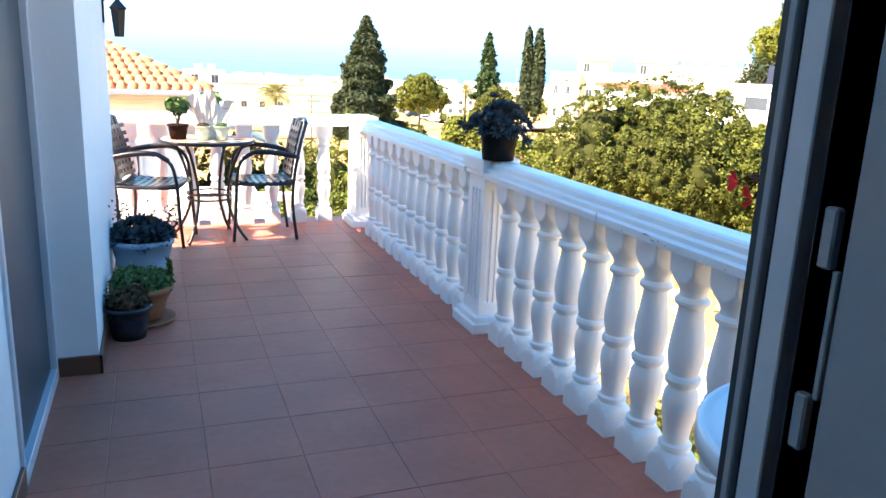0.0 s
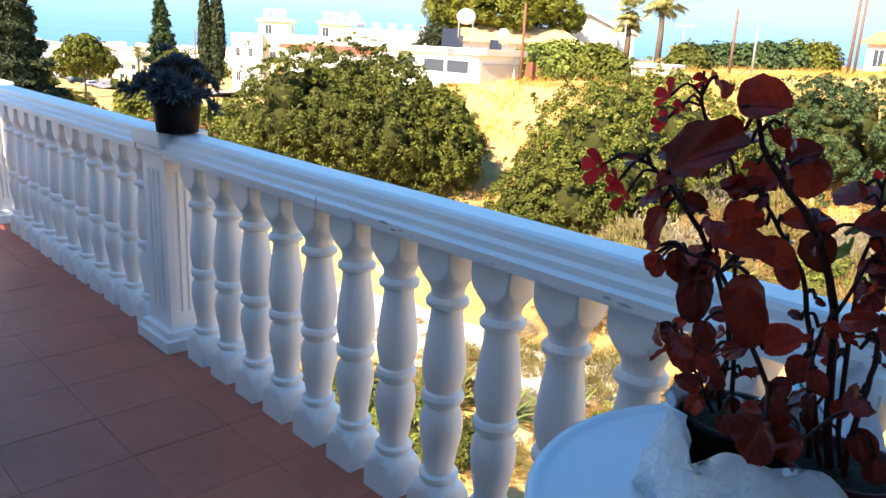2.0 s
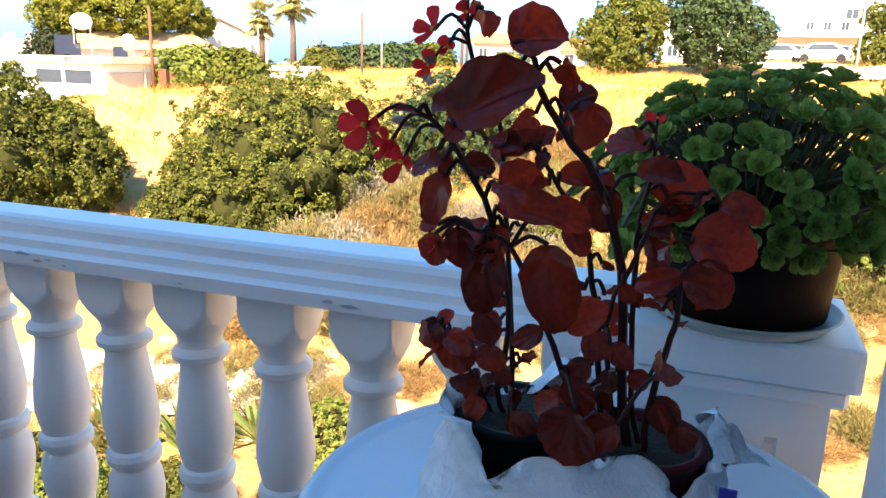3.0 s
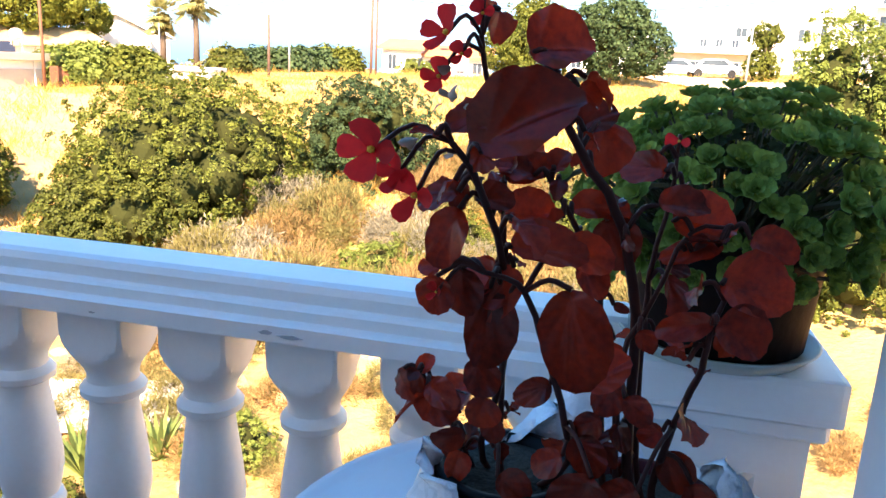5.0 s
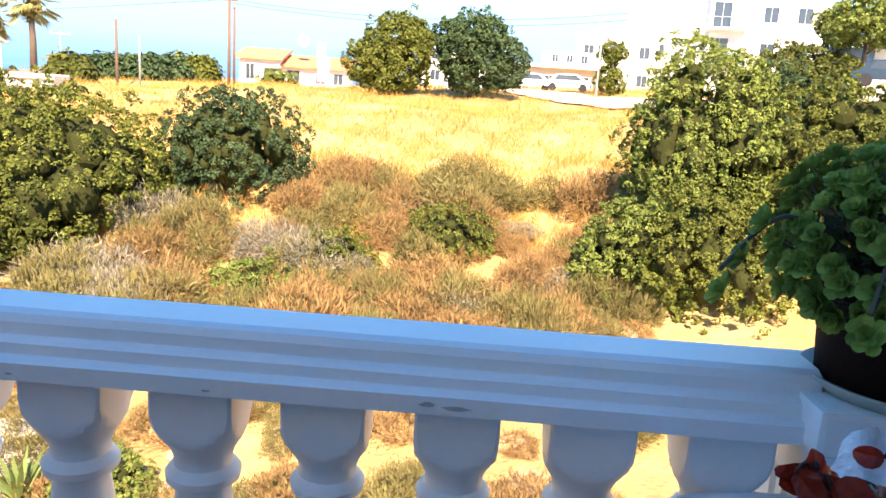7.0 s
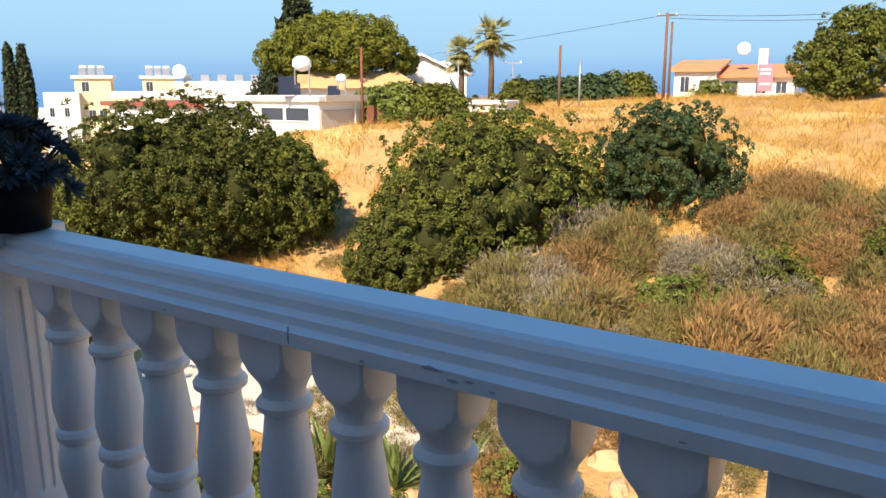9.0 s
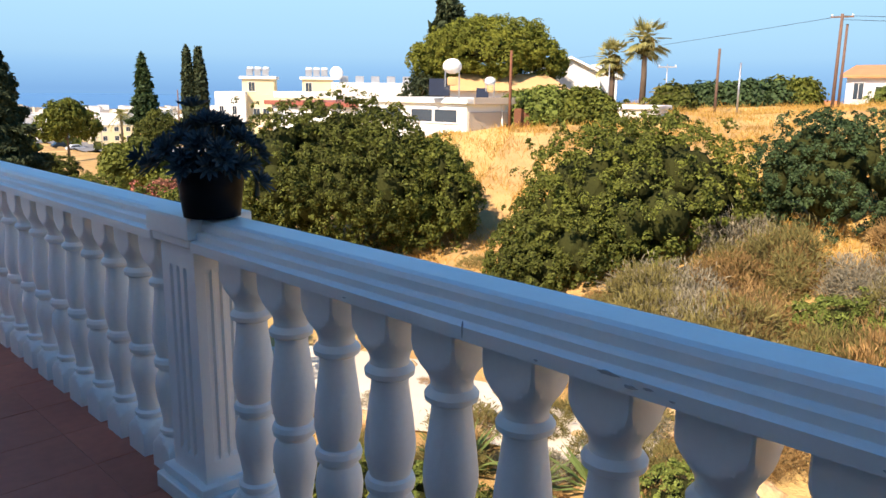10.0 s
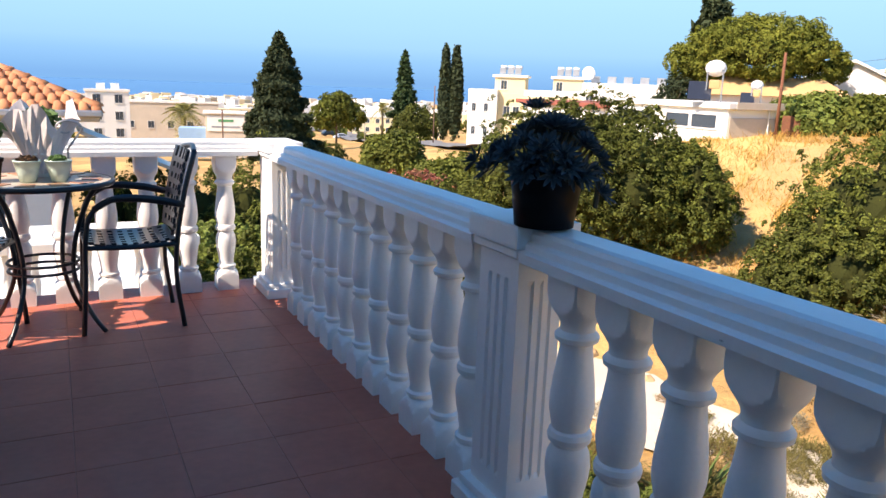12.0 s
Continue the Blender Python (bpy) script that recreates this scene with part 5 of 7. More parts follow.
def build_town():
    rng = np.random.default_rng(12)
    pieces = {0: [], 1: [], 2: []}
    panes = []
    for i in range(620):
        az = rng.uniform(-14, 33) if i < 500 else rng.uniform(60, 82)
        d = 260 + 1150 * rng.random() ** 0.8 if i < 500 else rng.uniform(800, 1300)
        x, y = polar(az, d)
        z = ground_z(x, y)
        w, h, dp = rng.uniform(6, 16), rng.uniform(3.5, 9), rng.uniform(6, 12)
        a = radians(rng.choice([0, 0, 25, -20, 45]))
        v, f = box_vf(-w / 2, -dp / 2, -4, w / 2, dp / 2, h)
        rot = [(x + p[0] * math.cos(a) - p[1] * math.sin(a), y + p[0] * math.sin(a) + p[1] * math.cos(a), z + p[2]) for p in v]
        pieces[int(rng.choice([0, 0, 0, 1, 2]))].append((rot, f))
        if d < 800:
            for k in range(int(w // 3)):
                for fl in range(int(h // 3)):
                    px = -w / 2 + 1.5 + 3 * k
                    q = [(px - 0.5, -dp / 2 - 0.06, 1 + 3 * fl), (px + 0.5, -dp / 2 - 0.06, 1 + 3 * fl), (px + 0.5, -dp / 2 - 0.06, 2.3 + 3 * fl), (px - 0.5, -dp / 2 - 0.06, 2.3 + 3 * fl)]
                    panes.append(([(x + p[0] * math.cos(a) - p[1] * math.sin(a), y + p[0] * math.sin(a) + p[1] * math.cos(a), z + p[2]) for p in q], [(0, 1, 2, 3)]))
    town = empty("far_town", pose(0, 0, 0), "far white and cream houses of the coastal town", "town", kind="stuff")
    for k, m in ((0, HOUSEW), (1, HOUSEY), (2, HOUSEC)):
        put("houses", mesh_from(*merge(pieces[k]), m), town)["kind"] = "stuff"
    put("windows", mesh_from(*merge(panes), GLASSW), town)["kind"] = "stuff"
    p = []
    for i in range(420):
        az, d = rng.uniform(-14, 34), 150 + 1100 * rng.random()
        x, y = polar(az, d)
        s = rng.uniform(1.5, 4.0)
        for q in range(26):
            o = rng.normal(size=3) * s * 0.42
            p.append((x + o[0], y + o[1], ground_z(x, y) + s * 0.7 + o[2] * 0.8))
    p = np.array(p)
    tagged(new("far_trees", quads_mesh("far_trees", p, rng.normal(size=p.shape), 1.1 + rng.random(len(p)), OLIVE_D, rng, 1.3)), "far green trees between the town houses", "trees", kind="stuff")


build_town()

# right-hand buildings above the field
rb = empty("house", place(95.2, 74, 4, 1.2), "low cream building with dark openings across the field", "house")
block(rb, "wall", (-4.2, 0, -1.5, 4.2, 5, 2.5), HOUSEC)
block(rb, "roof", (-4.5, -0.8, 2.5, 4.5, 5.2, 2.8), HOUSEW)
block(rb, "upper_wall", (-1, 2.5, 2.8, 4.2, 6, 4.2), HOUSEW)
for x, w in ((-2.9, 1.4), (-0.4, 1.8), (2.6, 1.4)):
    window(rb, x, 0.4, w, 1.4, 0.0)
for x in (0.2, 1.6, 3.0):
    window(rb, x, 3.2, 0.6, 0.7, 2.5)
ap = empty("apartment_block", place(108.5, 70, 6, 2.2), "tall white apartment block with balconies", "apartment block")
block(ap, "wall", (-3.6, 0, -2, 5.5, 8, 9.5), HOUSEW)
for z in (2.3, 5.2):
    block(ap, "balcony", (-4.6, -1.1, z, -0.6, 0.0, z + 0.22), HOUSEW)
    block(ap, "balcony_panel", (-2.0, -1.1, z + 0.22, -0.7, -1.05, z + 1.1), BLUEP)
    block(ap, "rail", (-4.6, -1.1, z + 1.0, -2.0, -1.05, z + 1.06), ALUD, 0.0)
    window(ap, -2.6, z + 0.3, 1.4, 2.0, 0.0)
    window(ap, 1.2, z + 0.8, 1.1, 1.2, 0.0)
    window(ap, 3.8, z + 0.8, 1.1, 1.2, 0.0)
for az, d, w, h, b in ((99.5, 88, 9, 6.0, 1.8), (103.5, 92, 7, 7.0, 2.0), (88.5, 96, 10, 5.0, 1.2)):
    town_house(az, d, w, h, "white flat-roofed house above the field", HOUSEW, 2, b)
rw = empty("house", place(118.5, 56, 8, 2.0), "white house with a blue garden wall", "house")
block(rw, "wall", (-2.5, 0, -2, 9, 6, 6.5), HOUSEW)
block(rw, "garden_wall", (-6.5, -2.0, -1.5, 9.0, -1.75, 1.0), HOUSEW)
block(rw, "blue_wall", (-5.2, 0.2, 0.5, -2.5, 0.5, 3.4), BLUEP)
window(rw, 0.6, 2.6, 1.1, 1.2, 0.0)


def car(az, d, mat, label, z=None, turn=0):
    c = empty("car", place(az, d, turn, z), label, "car")
    prof = [(-2.0, 0.35), (-2.05, 0.75), (-1.6, 0.92), (-1.0, 1.45), (0.7, 1.5), (1.5, 0.98), (2.05, 0.85), (2.05, 0.35)]
    verts = [(x, -0.82, z2) for x, z2 in prof] + [(x, 0.82, z2) for x, z2 in prof]
    n = len(prof)
    faces = [tuple(range(n)), tuple(reversed(range(n, 2 * n)))] + [(i, n + i, n + (i + 1) % n, (i + 1) % n) for i in range(n)]
    put("body", mesh_from(verts, faces, mat), c)
    put("side_window", mesh_from([(-1.2, -0.83, 0.95), (1.2, -0.83, 0.98), (0.6, -0.83, 1.4), (-0.9, -0.83, 1.36)], [(0, 1, 2, 3)], GLASSW), c)
    for x in (-1.3, 1.3):
        for y in (-0.8, 0.8):
            v, f = lathe([(0.2, -0.1), (0.33, -0.1), (0.33, 0.1), (0.2, 0.1)], 14)
            put("wheel", mesh_from(v, f, TYRE), c, pose(x, y, 0.33, 90, 0, 0))


car(117.2, 50.5, CARD, "dark blue parked car by a white wall", 2.9)
car(96.3, 68, CARW, "white parked van beside the field", 1.6)
car(93.6, 69, CARW, "white parked car beside the field", 1.5)
car(19.2, 205, CARW, "white car parked by the town road", None, 20)
car(18.3, 215, CARD, "dark car parked by the town road", None, 20)

# ---------------------------------------------------------------- trees beyond
conifer(14.6, 60, 9.6, 6.2, "dark spruce-like conifer behind the balcony corner", 3, n=2400, tiers=26, leaf=0.15, base=-4.9)
conifer(23.8, 150, 17.0, 5.2, "tall tiered pine over the town", 4, CAROB, 20, 0.7, 300, leaf=0.5, base=-9.5, droop=0.0, bare=0.25)
conifer(45.3, 78, 14.0, 6.0, "dark conifer rising behind the umbrella pine", 5, n=380, tiers=16, leaf=0.4, base=-2.0, bare=0.3)
for az, h, w in ((26.7, 10.2, 1.35), (27.5, 10.1, 1.6)):
    x, y = polar(az, 90)
    top = empty("cypress", pose(x, y, -4.6), "tall slender dark cypress", "tree", "pair of cypresses")
    foliage("crown", [(0, 0, h * 0.35, w * 0.5, w * 0.5, h * 0.36), (0.05, 0, h * 0.55, w * 0.46, w * 0.46, h * 0.42), (0, 0.05, h * 0.78, w * 0.28, w * 0.28, h * 0.24)], 5200, 0.24, CONIFER, top, int(h * 10), 0.12, stretch=2.2)
    v, f = tube([(0, 0, -0.5), (0, 0, h * 0.6)], 0.14, 8, 0.4)
    put("trunk", mesh_from(v, f, BARK), top)
x, y = polar(48.2, 62)
top = empty("umbrella_pine", pose(x, y, -1.5, 0, 0, -48), "broad rounded umbrella pine behind the white house", "tree")
foliage("crown", [(0, 0, 6.0, 4.6, 3.8, 1.9), (-3.3, 0, 5.3, 2.6, 2.6, 1.5), (3.4, 0.2, 5.1, 2.5, 2.5, 1.5), (-1.2, -1.0, 7.0, 2.2, 2.0, 1.1), (1.6, -0.6, 7.1, 2.4, 2.0, 1.1), (0.2, -2.6, 5.6, 2.6, 1.8, 1.5),
                  (-2.6, -1.8, 6.2, 1.7, 1.5, 1.1), (3.0, -1.6, 6.2, 1.7, 1.5, 1.1), (5.0, 0, 5.0, 1.2, 1.2, 1.0), (-4.9, 0, 5.0, 1.1, 1.2, 0.9)], 88000, 0.115, PINE, top, 61, 0.20, 0.2, clump=0.40, spread=0.5, per=40)
v, f = trunk_vf(5.0, 0.3, limbs=7, seed=4, spread=2.2)
put("trunk", mesh_from(v, f, BARK, "trunk", True), top)
fan_palm(57.2, 62, 3.7, "fan palm with dry skirt beyond the field", 1, base=0.2, spread=2.0)
fan_palm(59.4, 62, 5.2, "taller fan palm beyond the field", 2, base=0.0, spread=2.3)
fan_palm(8.1, 110, 4.4, "feathery date palm in the town", 3, base=-8.2, spread=3.2, feather=True)
fan_palm(22.2, 160, 6.0, "date palm beside the tall pine", 4, base=-10.0, spread=2.6, feather=True)
fan_palm(60.8, 60, 1.2, "young palm at the field edge", 5, base=-0.4, spread=1.9, feather=True)
tree(18.8, 120, -9.5, 9.0, [(0, 0, 6.5, 2.6, 2.4, 2.2), (-2.2, 0, 5.2, 1.9, 1.8, 1.6), (2.2, 0.4, 5.6, 2.0, 1.8, 1.7), (0.3, -0.6, 7.6, 1.5, 1.4, 1.2)], OLIVE, "broad open-crowned tree by the road", 5000, 0.42, 62)
tree(24.6, 135, -9.0, 6.0, [(0, 0, 4, 2.4, 2.4, 2.4), (2.4, 0, 3.4, 2.2, 2, 2), (-2.0, 0, 3.2, 1.8, 1.8, 1.6)], OLIVE_D, "green garden tree below the tall pine", 4200, 0.4, 63)
tree(43.2, 60, -2.5, 5.0, [(0, 0, 3.4, 1.2, 1.1, 1.3), (-0.9, 0, 2.6, 0.9, 0.9, 0.8), (0.8, 0, 2.7, 0.9, 0.9, 0.8)], CONIFER, "small dark tree behind the white roof", 1800, 0.26, 64)
tree(83.6, 55, 0.0, 6.0, [(0, 0, 3.2, 2.3, 2.2, 2.6), (-1.8, 0, 2.6, 1.5, 1.5, 1.6), (0.9, 0, 4.4, 1.4, 1.3, 1.3)], OLIVE, "rounded green tree at the field edge", 7000, 0.28, 65)
tree(89.2, 55, 0.3, 6.0, [(0, 0, 3.4, 2.4, 2.2, 2.5), (2.2, 0, 2.8, 1.6, 1.5, 1.7), (-1.3, 0, 4.4, 1.4, 1.3, 1.2), (0.8, 0, 4.9, 1.2, 1.2, 0.9)], CAROB, "rounded blue-green tree at the field edge", 7000, 0.28, 66)
tree(99.3, 66, 1.4, 4.6, [(0, 0, 3.6, 1.1, 1.1, 0.7), (0, 0, 1.3, 1.2, 1.2, 1.0)], OLIVE, "small clipped tree beside the road", 1600, 0.25, 67)
tree(115.4, 54, 2.2, 5.8, [(0, 0, 4.6, 2.2, 2, 1.4), (1.8, 0, 5.0, 1.6, 1.5, 1.0), (-1.6, 0, 4.2, 1.3, 1.3, 0.9)], LIME, "yellow-green street tree by the white house", 5000, 0.26, 68)
tree(111.5, 54, 2.0, 4.0, [(0, 0, 1.6, 2.4, 1.8, 1.6), (2.2, 0, 1.4, 1.6, 1.6, 1.3)], OLIVE_D, "dense garden shrubbery before the apartments", 5000, 0.25, 69)
for az, d, rx, h, m, sd, b in ((51.8, 47, 2.2, 2.2, LIME, 71, -1.2), (54.6, 47.5, 2.2, 2.1, OLIVE, 72, -1.0), (61.6, 60, 1.2, 1.7, OLIVE_D, 73, -0.5), (63.6, 66, 2.2, 1.7, CAROB, 74, -0.4),
                               (66.6, 66, 2.6, 2.2, CAROB, 75, -0.6), (68.9, 70, 2.6, 2.4, OLIVE, 76, -0.6), (23.0, 60, 2.2, 2.4, OLIVE, 77, -5.6), (27.0, 48, 3.0, 2.0, OLIVE, 78, -5.8),
                               (20.5, 40, 2.2, 2.2, OLIVE, 80, -6.2), (14.0, 26, 2.0, 2.4, LIME, 81, -6.4), (19.0, 24, 1.8, 2.8, OLIVE, 82, -6.4), (9.0, 24, 2.0, 2.6, OLIVE, 83, -6.4), (16.5, 17, 1.3, 2.4, LIME, 84, -6.2), (11.0, 15, 1.4, 2.2, OLIVE_D, 85, -6.2), (22.0, 18, 1.5, 2.2, OLIVE, 86, -6.2)):
    bush(az, d, rx, rx * 0.8, h, m, "leafy green bush beyond the balcony", 3600, 0.012 * d if d > 20 else 0.2, 7, sd, base=b)
for az, d, rx, h, m, sd in ((4.5, 21.0, 1.9, 4.9, OLIVE, 281), (8.5, 21.5, 2.0, 5.0, OLIVE_D, 282), (12.5, 21.0, 1.9, 4.8, OLIVE, 283), (16.5, 23.0, 2.0, 4.6, OLIVE_D, 284),
                            (9.0, 12.5, 1.0, 4.6, OLIVE, 285), (12.8, 13.0, 1.1, 4.9, OLIVE_D, 286)):
    bush(az, d, rx, rx, h, m, "dense green garden shrub below the balcony end", 3600, 0.18, 9, sd, sink=0.1)
for az, d, rx, h, m, sd in ((6.5, 15.5, 1.6, 4.6, OLIVE_D, 181), (10.5, 14.5, 1.6, 5.0, LIME, 182), (15.0, 15.5, 1.8, 5.3, OLIVE, 183), (20.0, 16.5, 1.8, 5.2, OLIVE_D, 184), (25.0, 20.0, 2.0, 3.2, OLIVE, 185), (-2.0, 14.0, 1.5, 3.0, OLIVE, 186)):
    bush(az, d, rx, rx, h, m, "tall leafy garden bush behind the balustrade", 3800, 0.2, 8, sd, base=-6.3)
for az, d, rx, h, m, sd in ((22.3, 38, 1.9, 2.4, PINKF, 191), (24.5, 37, 2.0, 2.7, OLIVE, 192), (26.8, 36, 2.2, 2.9, OLIVE, 193), (20.0, 52, 2.2, 2.0, OLIVE, 194), (17.5, 66, 2.4, 2.2, OLIVE_D, 195), (28.5, 58, 3.0, 2.4, OLIVE, 196)):
    bush(az, d, rx, rx * 0.8, h, m, "hillside shrub above the town road", 2600, 0.28, 7, sd, base=-6.2)
bush(24.8, 42, 2.0, 1.6, 1.9, PINKF, "pink flowering oleander bush below the balcony", 3200, 0.3, 7, 79, base=-5.6)
bush(17.6, 20, 0.8, 0.8, 1.8, PINKF, "pink flowering bush below the corner", 1400, 0.18, 5, 87, base=-5.0)


# ---------------------------------------------------------------- poles and wires
def pole(az, d, el_top, r, label, mat, arms=0, base=None, bearing_top=None):
    x, y = polar(az, d)
    z = ground_z(x, y) - 0.3 if base is None else base
    h = 1.26 + d * math.tan(radians(el_top)) - z
    p = empty("utility_pole", pose(x, y, z, 0, 0, -az), label, "pole")
    v, f = tube([(0, 0, 0), (0, 0, h)], r, 8, 0.8)
    put("shaft", mesh_from(v, f, mat, "shaft", True), p)
    for k in range(arms):
        block(p, "crossarm", (-0.7 + 0.2 * k, -0.05, h - 0.25 - 0.5 * k, 0.7 - 0.2 * k, 0.05, h - 0.15 - 0.5 * k), mat, 0.0)
        for s in (-0.6, 0.6):
            block(p, "insulator", (s - 0.04, -0.04, h - 0.15 - 0.5 * k, s + 0.04, 0.04, h - 0.03 - 0.5 * k), TANKW, 0.0)
    return Vector((x, y, z + h))


P1 = pole(71.75, 58, 5.15, 0.12, "tall brown timber power pole with crossarm", TIMBER, 1)
pole(72.1, 58.5, 4.5, 0.10, "second timber power pole", TIMBER, 0)
pole(64.4, 58, 3.05, 0.11, "dark timber pole at the field edge", TIMBER, 0)
pole(65.85, 57, 2.1, 0.08, "thin grey pole at the field edge", METAL, 0)
pole(49.9, 44, 2.94, 0.09, "rusty brown pole beside the white house", RUST, 0)
pole(57.0, 60, 2.0, 0.06, "pale lamp pole by the palms", METAL, 0)
pole(61.0, 62, 2.0, 0.05, "thin grey aerial mast", METAL, 1)
pole(98.4, 62, 5.6, 0.09, "grey street pole before the white houses", METAL, 1)
pole(26.0, 115, -0.1, 0.10, "brown timber pole by the road", TIMBER, 0)
pole(10.6, 60, -2.3, 0.07, "dark pole before the office", TIMBER, 0)
pole(20.9, 140, -1.2, 0.08, "grey street lamp pole by the road", METAL, 0)
fence = empty("fence", place(50.6, 45.3, 0, -1.5), "rusty orange metal fence panel beside the hedge", "fence")
block(fence, "panel", (-0.3, 0, 0, 0.6, 0.06, 1.8), RUST)
for dz, tgt in ((0.0, (100, 60, 7.5)), (-0.25, (100, 60, 7.0)), (0.0, (40, 240, 4))):
    a = P1 + Vector((0.4, 0, -0.1 + dz))
    b = Vector((*polar(tgt[0], tgt[1]), tgt[2]))
    pts = [a.lerp(b, u) - Vector((0, 0, 2.2 * 4 * u * (1 - u) * 0.4)) for u in [i / 12 for i in range(13)]]
    v, f = tube(pts, 0.015, 4)
    tagged(new("power_cable", mesh_from(v, f, SEAL, "cable")), "thin black overhead power cable", "cable")

# ---------------------------------------------------------------- furniture
def slotted_plate(x0, x1, y0, y1, nx, ny, thick, curve, bar=0.45):
    """A cast plate with rectangular holes; curve(x, y) gives its height."""
    pieces = []
    cx, cy = (x1 - x0) / nx, (y1 - y0) / ny
    fine = 3
    gx = [x0 + cx * (i + o) for i in range(nx) for o in (0, bar)] + [x1]
    gy = [y0 + cy * (j + o) for j in range(ny) for o in (0, bar)] + [y1 + cy * bar]
    gx[-1] = x1 + cx * bar
    bm = bmesh.new()
    grid = {}
    for i, x in enumerate(gx):
        for j, y in enumerate(gy):
            grid[i, j] = bm.verts.new((x, y, curve(x, y)))
    for i in range(len(gx) - 1):
        for j in range(len(gy) - 1):
            if i % 2 == 1 and j % 2 == 1:
                continue
            bm.faces.new((grid[i, j], grid[i + 1, j], grid[i + 1, j + 1], grid[i, j + 1]))
    geo = bmesh.ops.extrude_face_region(bm, geom=bm.faces[:])
    for v in geo["geom"]:
        if isinstance(v, bmesh.types.BMVert):
            v.co.z -= thick
    bmesh.ops.recalc_face_normals(bm, faces=bm.faces[:])
    return bm


def garden_chair(m, label):
    """Faces +x. Origin on the floor under the seat's middle."""
    c = empty("garden_chair", m, label, "chair", "chairs at the bistro table")
    w = 0.225
    seat = slotted_plate(-0.21, 0.19, -0.20, 0.19, 8, 6, 0.016, lambda x, y: 0.445 + 0.018 * (x / 0.2) ** 2 - 0.012 * math.cos(y * 6), 0.5)
    part("seat", seat, IRONB, c)
    back = slotted_plate(-0.19, 0.17, 0.0, 0.40, 6, 7, 0.014, lambda x, y: 0.03 * (x / 0.2) ** 2 + 0.02 * math.sin(y * 5), 0.5)
    part("backrest", back, IRONB, c, "", Matrix.Translation((-0.215, 0.01, 0.47)) @ Matrix.Rotation(radians(90), 4, "Z") @ Matrix.Rotation(radians(76), 4, "X"))
    for s in (-1, 1):
        rod = lambda pts, r=0.0125, n=18: mesh_from(*tube(arc(pts, n), r, 8), IRON, "rod", True)
        put("back_leg", rod([(-0.235, s * w, 0.0), (-0.205, s * w, 0.25), (-0.215, s * w, 0.46), (-0.26, s * w * 0.95, 0.70), (-0.315, s * w * 0.85, 0.885)]), c)
        put("front_leg", rod([(0.235, s * w, 0.0), (0.215, s * w, 0.25), (0.205, s * w, 0.45), (0.175, s * (w + 0.015), 0.60), (0.08, s * (w + 0.02), 0.665), (-0.08, s * (w + 0.015), 0.660), (-0.255, s * w, 0.625)]), c)
        put("armrest", mesh_from(*tube(arc([(0.16, s * (w + 0.016), 0.625), (0.06, s * (w + 0.02), 0.675), (-0.10, s * (w + 0.015), 0.668), (-0.24, s * w, 0.635)], 12), 0.017, 8), IRON, "arm", True), c)
        put("side_rail", rod([(-0.21, s * w, 0.435), (0.0, s * w, 0.428), (0.205, s * w, 0.435)]), c)
    for x in (-0.215, 0.205):
        put("cross_rail", mesh_from(*tube([(x, -w, 0.432), (x, w, 0.432)], 0.011, 8), IRON, "rail", True), c)
    put("top_rail", mesh_from(*tube(arc([(-0.315, -0.19, 0.885), (-0.335, 0, 0.905), (-0.315, 0.19, 0.885)], 10), 0.014, 8), IRON, "rail", True), c)
    return c


garden_chair(pose(-0.80, 3.50, 0, 0, 0, 180), "black metal garden armchair with slotted seat and back")
garden_chair(pose(-1.57, 3.42, 0, 0, 0, -14), "black metal garden armchair beside the white wall")


def wall_lantern(m):
    l = empty("wall_lantern", m, "small black metal wall lantern on the white wall end", "lamp")
    part("bracket", box_bm(0, -0.03, 0.02, 0.012, 0.03, 0.16, 0.003), IRON, l)
    v, f = tube(arc([(0.01, 0, 0.15), (0.05, 0, 0.20), (0.09, 0, 0.17)], 8), 0.006, 6)
    put("arm", mesh_from(v, f, IRON), l)
    v, f = lathe([(0.032, -0.06), (0.048, 0.10), (0.060, 0.11), (0.012, 0.16), (0.006, 0.18)], 6)
    put("lantern_body", mesh_from(v, f, IRON), l, pose(0.09, 0, 0))


wall_lantern(pose(-1.82, 2.86, 1.50))


